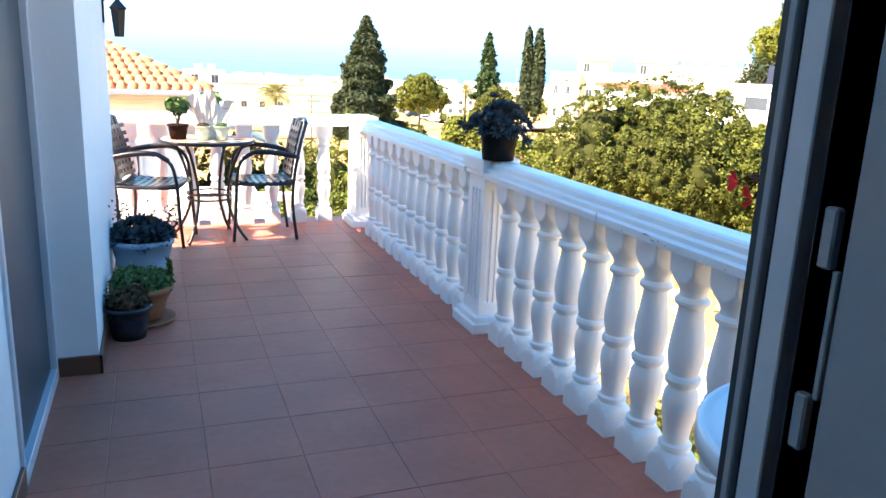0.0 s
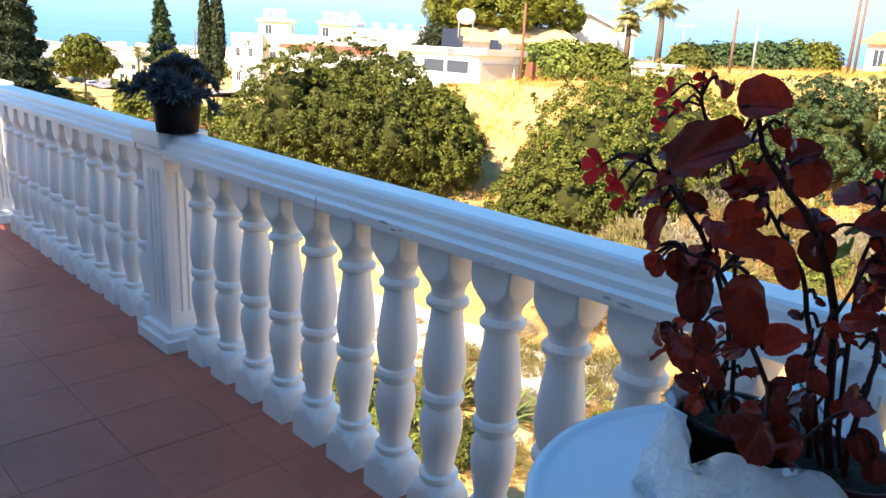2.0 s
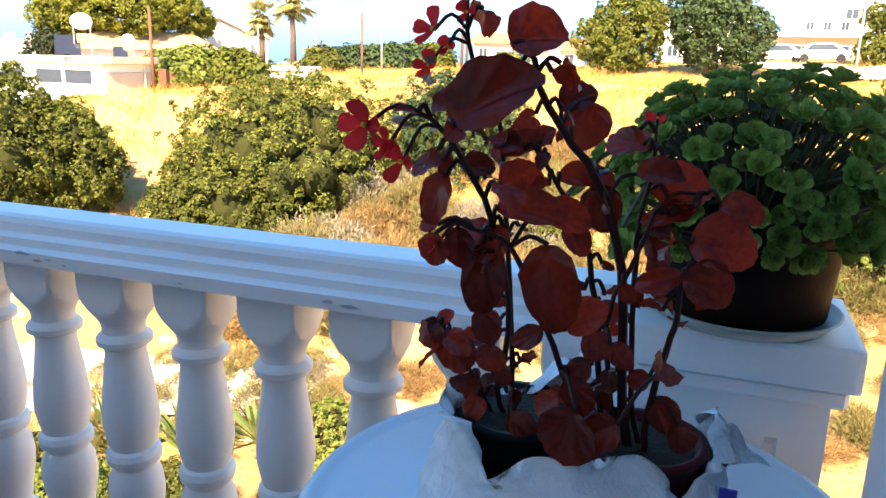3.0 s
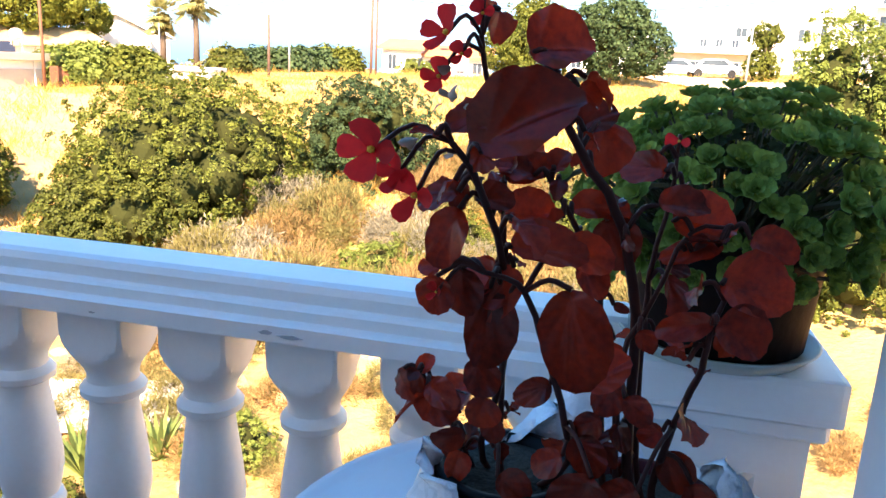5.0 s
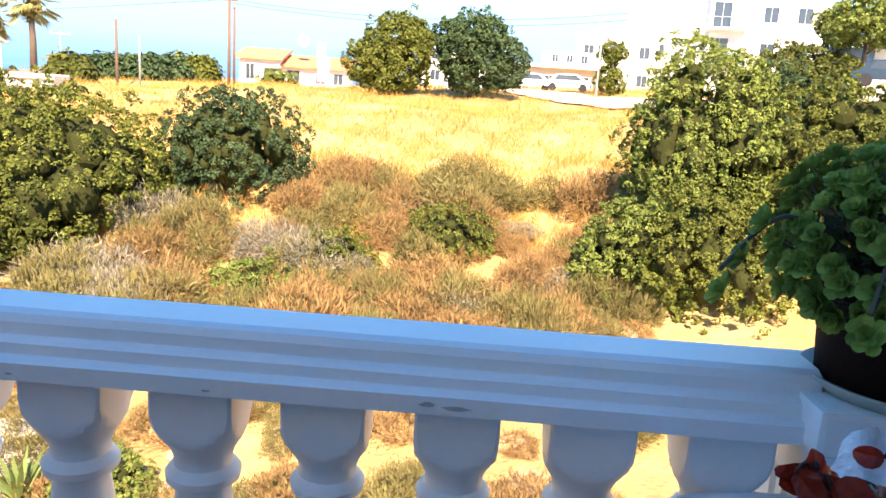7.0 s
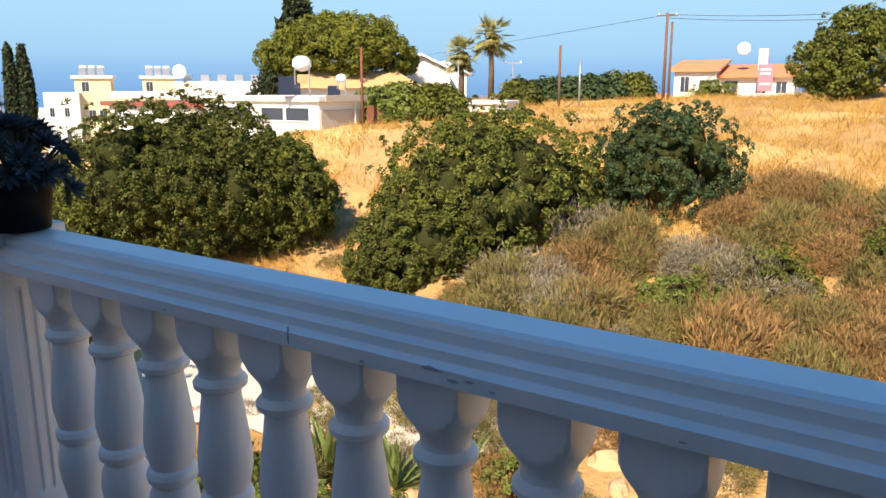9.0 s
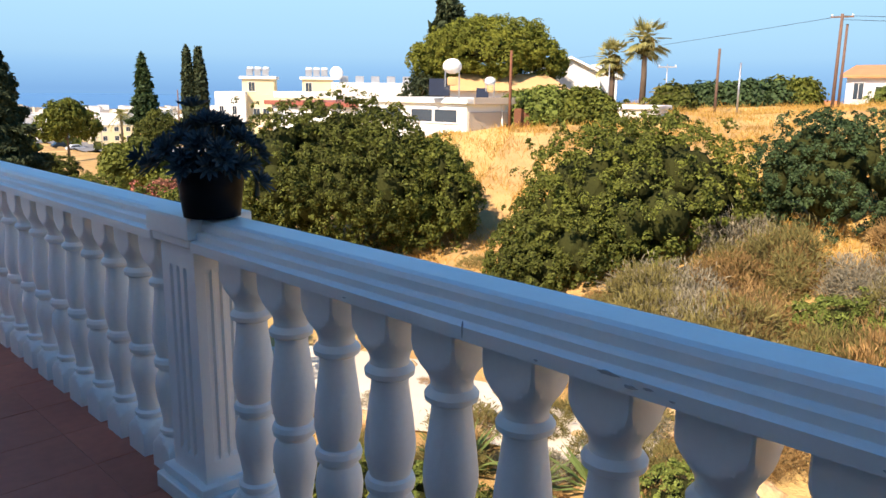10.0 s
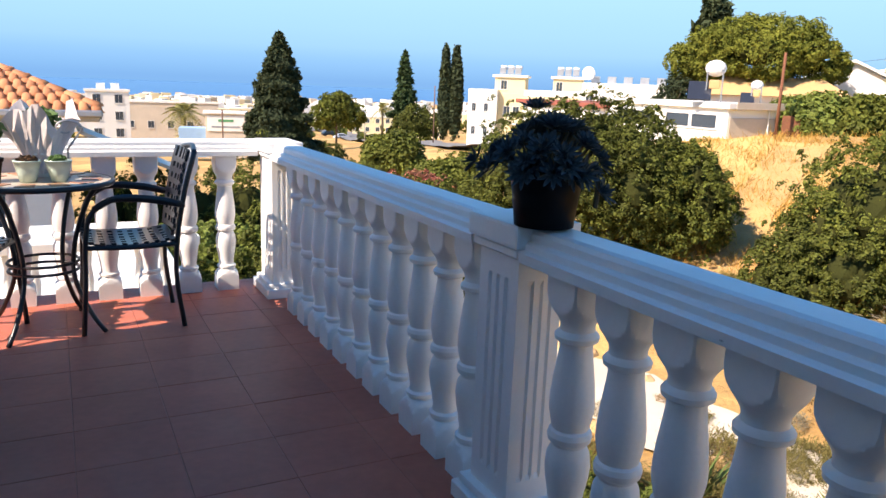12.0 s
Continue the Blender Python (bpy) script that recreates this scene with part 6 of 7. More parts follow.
def bistro_table(m):
    t = empty("bistro_table", m, "round bistro table with mosaic top and curved black iron legs", "table")
    v, f = lathe([(0.30, 0.722), (0.338, 0.724), (0.345, 0.732), (0.345, 0.745), (0.336, 0.749), (0.325, 0.745)], 48)
    put("rim", mesh_from(v, f, IRON, "rim", True), t)
    v, f = lathe([(0.325, 0.735), (0.325, 0.748)], 48)
    put("tabletop", mesh_from(v, f, STONE, "top"), t, label="cream stone mosaic top")
    for i in range(12):
        a0, a1 = 2 * math.pi * i / 12, 2 * math.pi * (i + 0.55) / 12
        q = [(0.20 * math.cos(a0), 0.20 * math.sin(a0)), (0.29 * math.cos(a0), 0.29 * math.sin(a0)), (0.29 * math.cos(a1), 0.29 * math.sin(a1)), (0.20 * math.cos(a1), 0.20 * math.sin(a1))]
        vv = [(x, y, z) for z in (0.747, 0.7515) for x, y in q]
        put("mosaic_piece", mesh_from(vv, [(3, 2, 1, 0), (4, 5, 6, 7), (0, 1, 5, 4), (1, 2, 6, 5), (2, 3, 7, 6), (3, 0, 4, 7)], STONER), t)
    for i in range(4):
        a = math.pi / 4 + i * math.pi / 2
        prof = [(0.295, 0.724), (0.25, 0.66), (0.19, 0.52), (0.155, 0.36), (0.165, 0.24), (0.235, 0.09), (0.305, 0.0)]
        v, f = tube(arc([(r * math.cos(a), r * math.sin(a), z) for r, z in prof], 24), 0.0115, 8)
        put("leg", mesh_from(v, f, IRON, "leg", True), t)
    for z, r in ((0.345, 0.158), (0.305, 0.156)):
        v, f = tube([(r * math.cos(2 * math.pi * k / 32), r * math.sin(2 * math.pi * k / 32), z) for k in range(33)], 0.008, 6)
        put("ring", mesh_from(v, f, IRON, "ring", True), t)
    return t


bistro_table(pose(-1.19, 3.47, 0, 0, 0, 12))


def resin_table(m):
    t = empty("resin_table", m, "round white plastic table with raised rim", "table")
    prof = [(0.0, 0.700), (0.30, 0.700), (0.312, 0.690), (0.325, 0.678), (0.333, 0.680), (0.333, 0.716), (0.329, 0.7225), (0.318, 0.7235), (0.312, 0.7195), (0.300, 0.7190), (0.002, 0.7190)]
    v, f = lathe(prof[1:], 64)
    put("tabletop", mesh_from(v, f, PLASTIC, "top", True), t)
    for i in range(4):
        a = math.pi / 4 + i * math.pi / 2
        bm = bmesh.new()
        vv, ff = tube([(0.20 * math.cos(a), 0.20 * math.sin(a), 0.70), (0.24 * math.cos(a), 0.24 * math.sin(a), 0.35), (0.275 * math.cos(a), 0.275 * math.sin(a), 0.0)], 0.032, 10, 0.75)
        put("leg", mesh_from(vv, ff, PLASTIC, "leg", True), t)
    v, f = tube([(0.225 * math.cos(2 * math.pi * k / 24), 0.225 * math.sin(2 * math.pi * k / 24), 0.45) for k in range(25)], 0.014, 6)
    put("brace", mesh_from(v, f, PLASTIC, "brace", True), t)


resin_table(pose(-0.33, -1.55, 0))


# ---------------------------------------------------------------- pots and plants
def pot_mesh(r0, r1, h, lip, mat, seg=28, thick=0.006):
    prof = [(r0, 0), (r0 + (r1 - r0) * 0.5, h * 0.5), (r1, h - lip), (r1 + lip * 0.35, h - lip), (r1 + lip * 0.4, h), (r1 - thick, h), (r1 - thick * 2, h - lip * 1.5)]
    v, f = lathe(prof, seg)
    return mesh_from(v, f[:-1], mat, "pot", True)


def potted(name, m, label, r0, r1, h, mat, lip=0.02, soil=0.85, saucer=None):
    p = empty(name, m, label, "potted plant")
    put("pot", pot_mesh(r0, r1, h, lip, mat), p)
    rs = r0 + (r1 - r0) * soil - 0.004
    v, f = lathe([(rs, h * soil - 0.01), (rs, h * soil)], 24)
    put("soil", mesh_from(v, f, EARTH, "soil"), p)
    if saucer:
        sr, smat, drop = saucer
        v, f = lathe([(sr * 0.85, -drop), (sr, -drop + 0.02), (sr * 0.97, -drop + 0.022), (sr * 0.84, -drop + 0.008)], 40)
        put("saucer", mesh_from(v, f, smat, "saucer", True), p)
    return p


def leaf_vf(length, width, cup=0.25, bend=0.2, tip=0.9):
    """A pointed fleshy leaf along +x with a raised edge, two-sided."""
    rows = [(0, 0.18), (0.25, 0.7), (0.55, 1.0), (0.8, 0.75), (1.0, 0.06)] if width < 0.7 * length else [(0, 0.20), (0.3, 0.55), (0.62, 0.95), (0.86, 0.90), (1.0, 0.42)]
    verts, faces = [], []
    for u, w in rows:
        x, zb = length * u, bend * length * u * u
        for s in (-1, -0.5, 0, 0.5, 1):
            verts.append((x, s * w * width / 2, zb + cup * width * s * s * w))
    for i in range(len(rows) - 1):
        for k in range(4):
            o = i * 5 + k
            faces.append((o, o + 1, o + 6, o + 5))
    return verts, faces


def moved(vf, m):
    return [m @ Vector(v) for v in vf[0]], vf[1]


def oriented(p, d, spin=0.0):
    q = Vector(d).to_track_quat("Z", "Y").to_matrix().to_4x4()
    return Matrix.Translation(p) @ q @ Matrix.Rotation(spin, 4, "Z")


LEAF_UNIT = {}


def unit_leaf(width, mat):
    key = (width, mat.name)
    if key not in LEAF_UNIT:
        LEAF_UNIT[key] = mesh_from(*leaf_vf(1.0, width, 0.3, 0.25), mat, "leaf", True)
    return LEAF_UNIT[key]


def rosette_leaves(rings, r):
    out = []
    for k, (n, e) in enumerate(rings):
        for i in range(n):
            L = (1 - 0.22 * k) * r.uniform(0.85, 1.1)
            a = 360 * (i + 0.5 * (k % 2) + r.uniform(-0.15, 0.15)) / n
            out.append(pose(0, 0, 0.004 * k, 0, -e + r.uniform(-8, 8), a) @ Matrix.Diagonal((L, L, L, 1)))
    return out


def succulent_mass(parent, n, spread, height, size, mat, seed, rings=((8, 12), (6, 40), (4, 65)), width=0.45, base=0.0, droop=0.0, flat=0.5, single=280):
    """Rosettes over a dome. The leaves of the rosettes on the balcony side are single objects, the rest is joined."""
    r = random.Random(seed)
    heads, twigs, rest = [], [], []
    for i in range(n):
        a = r.uniform(0, 2 * math.pi)
        e = math.asin(r.uniform(-droop, 1))
        k = r.uniform(0.82, 1.0)
        p = Vector((spread * math.cos(a) * math.cos(e) * k, spread * math.sin(a) * math.cos(e) * k, base + height * math.sin(e) * k))
        d = Vector((math.cos(a) * math.cos(e), math.sin(a) * math.cos(e), math.sin(e) + flat))
        heads.append((p, d, size * r.uniform(0.7, 1.2), r.uniform(0, 6)))
        twigs.append(tube([Vector((p.x * 0.3, p.y * 0.3, base - 0.02)), p * 0.6 + Vector((0, 0, base * 0.2)), p], size * 0.09, 5, 0.7))
    heads.sort(key=lambda h: h[0].x * 0.7 + h[0].y * 0.3)
    made = 0
    shape = leaf_vf(1.0, width, 0.3, 0.25)
    for p, d, s, spin in heads:
        head = oriented(p, d, spin) @ Matrix.Diagonal((s, s, s, 1))
        for lm in rosette_leaves(rings, r):
            if made < single:
                put("leaf", unit_leaf(width, mat), parent, head @ lm)
            else:
                rest.append(moved(shape, head @ lm))
            made += 1
    if rest:
        put("rosette_foliage", mesh_from(*merge(rest), mat, "rosettes", True), parent)["kind"] = "stuff"
    put("stem_mass", mesh_from(*merge(twigs), STEMG, "stems", True), parent)["kind"] = "stuff"


def rosette_at(parent, radius, rings, seed, width, mat, place_at, facing):
    r = random.Random(seed)
    head = oriented(place_at, facing) @ Matrix.Diagonal((radius, radius, radius, 1))
    for lm in rosette_leaves(rings, r):
        put("leaf", unit_leaf(width, mat), parent, head @ lm)


# black pot on the middle pilaster
bp = potted("potted_succulent", pose(0.035, 0.985, 0.911), "black plastic pot of dark blue-grey succulent on the pilaster", 0.078, 0.096, 0.155, POTBLACK, 0.016)
succulent_mass(bp, 58, 0.140, 0.105, 0.046, SUCC, 3, ((11, 8), (9, 32), (7, 58)), 0.26, 0.165, 0.22)
v, f = tube(arc([(0.07, -0.07, 0.16), (0.08, -0.105, 0.13), (0.08, -0.11, 0.09), (0.085, -0.10, 0.06)], 8), 0.007, 6)
put("hanging_stem", mesh_from(v, f, STEMG), bp)
for i, (x, y, z) in enumerate(((-0.12, 0.09, 0.14), (-0.15, 0.11, 0.16), (-0.15, 0.05, 0.15), (0.085, -0.115, 0.10), (-0.03, 0.02, 0.30))):
    rosette_at(bp, 0.048, ((10, 5), (8, 35), (6, 60)), 50 + i, 0.30, SUCC, (x, y, z), (x * 3, y * 3, 0.3 if z < 0.3 else 1))

# green rosette plant on the end pilaster
gp = potted("potted_aeonium", pose(0.030, -1.722, 0.894), "dark brown patterned pot of bushy green rosette succulent", 0.115, 0.128, 0.150, POTBROWN, 0.012, saucer=(0.137, SAUCER, 0.016))
succulent_mass(gp, 330, 0.205, 0.165, 0.0215, AEON, 5, ((7, 14), (6, 38), (4, 64)), 0.80, 0.180, 0.50, flat=0.35)
# dark filler leaves that paint the shade inside the rosette dome
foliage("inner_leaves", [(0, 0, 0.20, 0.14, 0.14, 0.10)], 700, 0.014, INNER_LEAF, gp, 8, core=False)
for i, (x, y) in enumerate(((-0.18, -0.13), (-0.15, 0.13), (0.10, -0.20), (0.0, 0.22))):
    v, f = tube(arc([(x * 0.3, y * 0.3, 0.18), (x * 0.9, y * 0.9, 0.22), (x * 1.25, y * 1.25, 0.14)], 8), 0.004, 5)
    put("trailing_stem", mesh_from(v, f, STEMG), gp)
    for k in range(3):
        rosette_at(gp, 0.026, ((7, 10), (5, 40)), 80 + i * 3 + k, 0.72, AEON, (x * (1.0 + 0.1 * k), y * (1.0 + 0.1 * k), 0.21 - 0.05 * k), (x * 4, y * 4, 0.4))

# pots against the white wall
p1 = potted("potted_succulent", pose(-1.65, 2.22, 0.0), "large pale blue pot of grey succulents by the wall", 0.125, 0.168, 0.30, POTBLUE, 0.03, 0.9)
succulent_mass(p1, 40, 0.155, 0.10, 0.07, SUCC, 11, ((9, 12), (7, 40), (5, 62)), 0.38, 0.29)
for i, (x, y, h) in enumerate(((-0.10, -0.05, 0.20), (-0.07, 0.03, 0.15), (0.05, -0.06, 0.17), (0.14, 0.02, 0.16), (0.17, -0.04, 0.12))):
    v, f = tube(arc([(x * 0.5, y, 0.28), (x, y, 0.28 + h * 0.6), (x * 1.15, y * 1.1, 0.28 + h)], 8), 0.006, 6)
    put("flower_stalk", mesh_from(v, f, STEMG), p1)
    pp = np.array([[x * 1.15, y * 1.1, 0.28 + h]]) + RNG.normal(size=(26, 3)) * np.array([0.018, 0.018, 0.035])
    put("flower_head", quads_mesh("flowers", pp, RNG.normal(size=(26, 3)), np.full(26, 0.014), REDDISH, RNG), p1)
p2 = potted("potted_succulent", pose(-1.65, 1.60, 0.022), "terracotta pot of bright green sedum on a saucer", 0.095, 0.145, 0.175, TERRA, 0.03, 0.9, (0.165, TERRA, 0.020))
foliage("leaves", [(0, 0, 0.185, 0.145, 0.145, 0.065), (-0.05, 0.03, 0.21, 0.08, 0.08, 0.05), (0.06, -0.02, 0.20, 0.08, 0.08, 0.05)], 2200, 0.017, SUCCG, p2, 13, core=False)
for i in range(4):
    rosette_at(p2, 0.035, ((7, 5), (6, 40)), 120 + i, 0.5, OLIVE_D, (0.13, -0.02 + 0.02 * i, 0.20 + 0.025 * i), (1, -0.3, 0.6))
p3 = potted("potted_succulent", pose(-1.712, 1.375, 0.0), "small navy pot of bronze succulent by the wall", 0.078, 0.105, 0.165, POTNAVY, 0.022, 0.9)
foliage("leaves", [(0, 0, 0.185, 0.095, 0.095, 0.05), (0.04, 0.02, 0.21, 0.05, 0.05, 0.04)], 900, 0.018, REDDISH, p3, 14, core=False)
for i in range(8):
    a = i * 0.8
    v, f = tube([(0, 0, 0.14), (0.06 * math.cos(a), 0.06 * math.sin(a), 0.21), (0.10 * math.cos(a), 0.10 * math.sin(a), 0.25)], 0.003, 5)
    put("twig", mesh_from(v, f, STEMG), p3)

# on the bistro table
TZ = 0.7515
b1 = potted("potted_plant", pose(-1.395, 3.42, TZ), "brown plastic pot with a small leafy plant", 0.055, 0.070, 0.105, POTBROWN, 0.014)
foliage("leaves", [(0, 0, 0.24, 0.07, 0.07, 0.055)], 170, 0.035, SUCCG, b1, 15, core=False)
for i in range(5):
    v, f = tube([(0, 0, 0.09), (0.02 * math.cos(i * 1.3), 0.02 * math.sin(i * 1.3), 0.17), (0.045 * math.cos(i * 1.3), 0.045 * math.sin(i * 1.3), 0.24)], 0.005, 6)
    put("stem", mesh_from(v, f, STEMG), b1)
for k, (x, y) in enumerate(((-1.225, 3.36), (-1.095, 3.36))):
    b = potted("potted_succulent", pose(x, y, TZ), "small tapered mint green pot with a tiny succulent", 0.036, 0.058, 0.100, MINT, 0.006, 0.9)
    foliage("leaves", [(0, 0, 0.102, 0.040, 0.040, 0.018)], 260, 0.011, SUCCG if k else REDDISH, b, 16 + k, core=False)
wp = empty("wrapped_plant", pose(-1.16, 3.56, TZ), "white pot plant wrapped in crumpled pinkish white paper", "potted plant")
put("pot", pot_mesh(0.055, 0.075, 0.12, 0.01, TANKW), wp)
vv, ff = [], []
for k, (rr, zz) in enumerate(((0.06, 0.02), (0.085, 0.12), (0.125, 0.22), (0.155, 0.30))):
    for i in range(36):
        a = 2 * math.pi * i / 36
        q = 1 + 0.16 * (k / 3) * math.sin(a * 5 + k) + 0.07 * math.sin(a * 11 + k * 2)
        vv.append((rr * q * math.cos(a), rr * q * math.sin(a), zz + (0.05 * (k / 3) * math.sin(a * 3 + 1) + 0.03 * (k / 3) * math.sin(a * 7))))
for k in range(3):
    for i in range(36):
        j = (i + 1) % 36
        ff.append((k * 36 + i, k * 36 + j, (k + 1) * 36 + j, (k + 1) * 36 + i))
put("paper_wrap", mesh_from(vv, ff, PAPER, "wrap"), wp)
foliage("leaves", [(0, 0, 0.27, 0.08, 0.08, 0.06)], 220, 0.03, SUCCG, wp, 19, core=False)
sp = [(0.07 * math.cos(t) * (1 - t / 9) + 0.11, -0.09, 0.24 + 0.045 * math.sin(t) * (1 - t / 9)) for t in [i * 0.35 for i in range(16)]]
v, f = tube([(0.11, -0.09, 0.0)] + [(0.11, -0.09, 0.14)] + sp, 0.005, 6)
put("scroll_stake", mesh_from(v, f, METAL, "scroll", True), wp)


# ---------------------------------------------------------------- begonia on the white table
def begonia_leaf(length, width, seed):
    """A broad lopsided cupped leaf along +x from its stalk, with a toothed edge."""
    r = random.Random(seed)
    n, rings = 26, 5
    verts = [(0.10 * length, 0, 0)]
    for k in range(1, rings + 1):
        for i in range(n):
            a = 2 * math.pi * i / n
            side = 1.18 if math.sin(a) > 0 else 0.84
            x = 0.46 * length * (1 - math.cos(a)) * (1 + 0.05 * math.cos(a))
            notch = 1 - 0.16 * max(0, math.cos(a)) ** 10
            y = 0.5 * width * side * math.sin(a) * (1.0 - 0.14 * math.cos(a + math.pi))
            q = k / rings
            tooth = 1 + (0.025 * (i % 2) if k == rings else 0)
            X, Y = 0.10 * length + (x * notch - 0.10 * length) * q * tooth, y * q * tooth
            Z = 0.42 * abs(Y) * (1 - 0.4 * abs(Y) / width) + 0.16 * math.sin(a * 3 + seed) * q * q * width * 0.35 + 0.05 * width * q * q * math.sin(a * 8 + seed) - 0.34 * X * X / length
            verts.append((X, Y, Z))
    faces = [(0, 1 + i, 1 + (i + 1) % n) for i in range(n)]
    for k in range(rings - 1):
        o = 1 + k * n
        for i in range(n):
            j = (i + 1) % n
            faces.append((o + i, o + n + i, o + n + j, o + j))
    return verts, faces


def add_leaf(parent, at, facing, along, length, width, seed, stalk_from=None):
    """at: middle of the blade; facing: its upper side's direction; along: from stalk to tip."""
    z = Vector(facing).normalized()
    x = Vector(along)
    x = (x - z * x.dot(z)).normalized()
    y = z.cross(x)
    m = Matrix((x, y, z)).transposed().to_4x4()
    root = Vector(at) - x * length * 0.45
    v, f = moved(begonia_leaf(length, width, seed), Matrix.Translation(root) @ m)
    leaf = put("leaf", mesh_from(v, f, BEGONIA, "leaf", True), parent)
    if stalk_from is not None:
        s = Vector(stalk_from)
        vv, ff = tube(arc([s, (s + root) / 2 + Vector((0, 0, 0.008)), root], 6), 0.0022, 6)
        put("stalk", mesh_from(vv, ff, STEMR, "stalk", True), parent)
    return leaf


def add_flower(parent, at, facing, size, seed, petals=4):
    r = random.Random(seed)
    fl = Matrix.Translation(at) @ Vector(facing).to_track_quat("Z", "Y").to_matrix().to_4x4()
    for i in range(petals):
        w = size * (1.05 if i % 2 else 0.7)
        v, f = moved(leaf_vf(size, w, 0.18, 0.15), fl @ pose(0, 0, 0, 0, -18 + r.uniform(-12, 12), 360 * i / petals + r.uniform(-10, 10)))
        put("petal", mesh_from(v, f, PETAL, "petal", True), parent)
    bm = bmesh.new()
    bmesh.ops.create_icosphere(bm, subdivisions=1, radius=size * 0.12)
    part("stamen", bm, STAMEN, parent, "yellow stamens", fl @ pose(0, 0, size * 0.12))


TTOP = 0.7195
beg = empty("potted_begonia", pose(0, 0, TTOP), "bronze-leaved red begonia in pots inside a white plastic bag", "potted plant")


def B(x, y, z):
    return Vector((x, y, z - TTOP))


for (px, py, r1), mat in (((-0.357, -1.484, 0.070), POTBLACK), ((-0.374, -1.621, 0.066), POTWINE)):
    put("pot", pot_mesh(r1 * 0.72, r1, 0.125, 0.008, mat), beg, pose(px, py, 0.012))
    v, f = lathe([(r1 * 0.9, 0.110), (r1 * 0.955, 0.126), (r1 * 0.5, 0.131)], 20)
    put("soil", mesh_from(v, f, EARTH, "soil"), beg, pose(px, py, 0.0))


def bag():
    vv, ff = [], []
    n = 120
    levels = ((0.115, 0.0), (0.140, 0.004), (0.135, 0.05), (0.126, 0.09), (0.120, 0.120), (0.128, 0.138), (0.117, 0.130))
    for k, (rr, zz) in enumerate(levels):
        for i in range(n):
            a = 2 * math.pi * i / n
            fold = 1 + 0.05 * math.sin(a * 7 + k * 1.3) + 0.035 * math.sin(a * 13 + k * 2.1) + 0.03 * math.sin(a * 23 + k * 3) + 0.05 * noise.noise((math.cos(a) * 6, math.sin(a) * 6, k * 1.7))
            x, y = rr * 0.78 * fold * math.cos(a), rr * 1.20 * fold * math.sin(a)
            dz = (0.022 * math.sin(a * 4 + 0.5) + 0.012 * math.sin(a * 9)) * (k > 3)
            vv.append((-0.375 + x, -1.553 + y, zz + dz))
    for k in range(len(levels) - 1):
        for i in range(n):
            j = (i + 1) % n
            ff.append((k * n + i, k * n + j, (k + 1) * n + j, (k + 1) * n + i))
    me = mesh_from(vv, ff, BAG, "bag", True)
    put("plastic_bag", me, beg, label="crumpled thin white plastic bag")
    # loose handles of the bag standing up behind and beside
    for cx, cy, w, h, lean in ((-0.250, -1.56, 0.10, 0.11, 0.05), (-0.30, -1.705, 0.07, 0.06, -0.03)):
        hv, hf = [], []
        for i in range(9):
            for j in range(6):
                u, t = i / 8 - 0.5, j / 5
                hv.append((cx + lean * t + 0.007 * math.sin(u * 12 + t * 4), cy + u * w * 1.5 * (1 - 0.55 * t), 0.09 + t * h * (1 - 1.6 * u * u)))
        for i in range(8):
            for j in range(5):
                o = i * 6 + j
                hf.append((o, o + 6, o + 7, o + 1))
        put("bag_handle", mesh_from(hv, hf, BAG, "handle", True), beg)
    for i, (y, z, w, h) in enumerate(((-1.716, 0.12, 0.016, 0.018), (-1.712, 0.088, 0.012, 0.026), (-1.718, 0.052, 0.018, 0.022), (-1.714, 0.02, 0.014, 0.018))):
        put("print_mark", mesh_from(*box_vf(-0.452, y, z, -0.449, y + w, z + h), BAGBLUE), beg, label="blue printed mark")


bag()


def stem(points, r0=0.0065, taper=0.5):
    pts = arc([B(*p) for p in points], 16)
    for i, p in enumerate(pts):
        p += Vector((noise.noise((p.x * 40, p.y * 40, p.z * 40)), noise.noise((p.z * 40, p.y * 40, 5)), 0)) * 0.003
    v, f = tube(pts, r0 * 0.78, 7, taper)
    put("stem", mesh_from(v, f, STEMR, "stem", True), beg)
    return pts


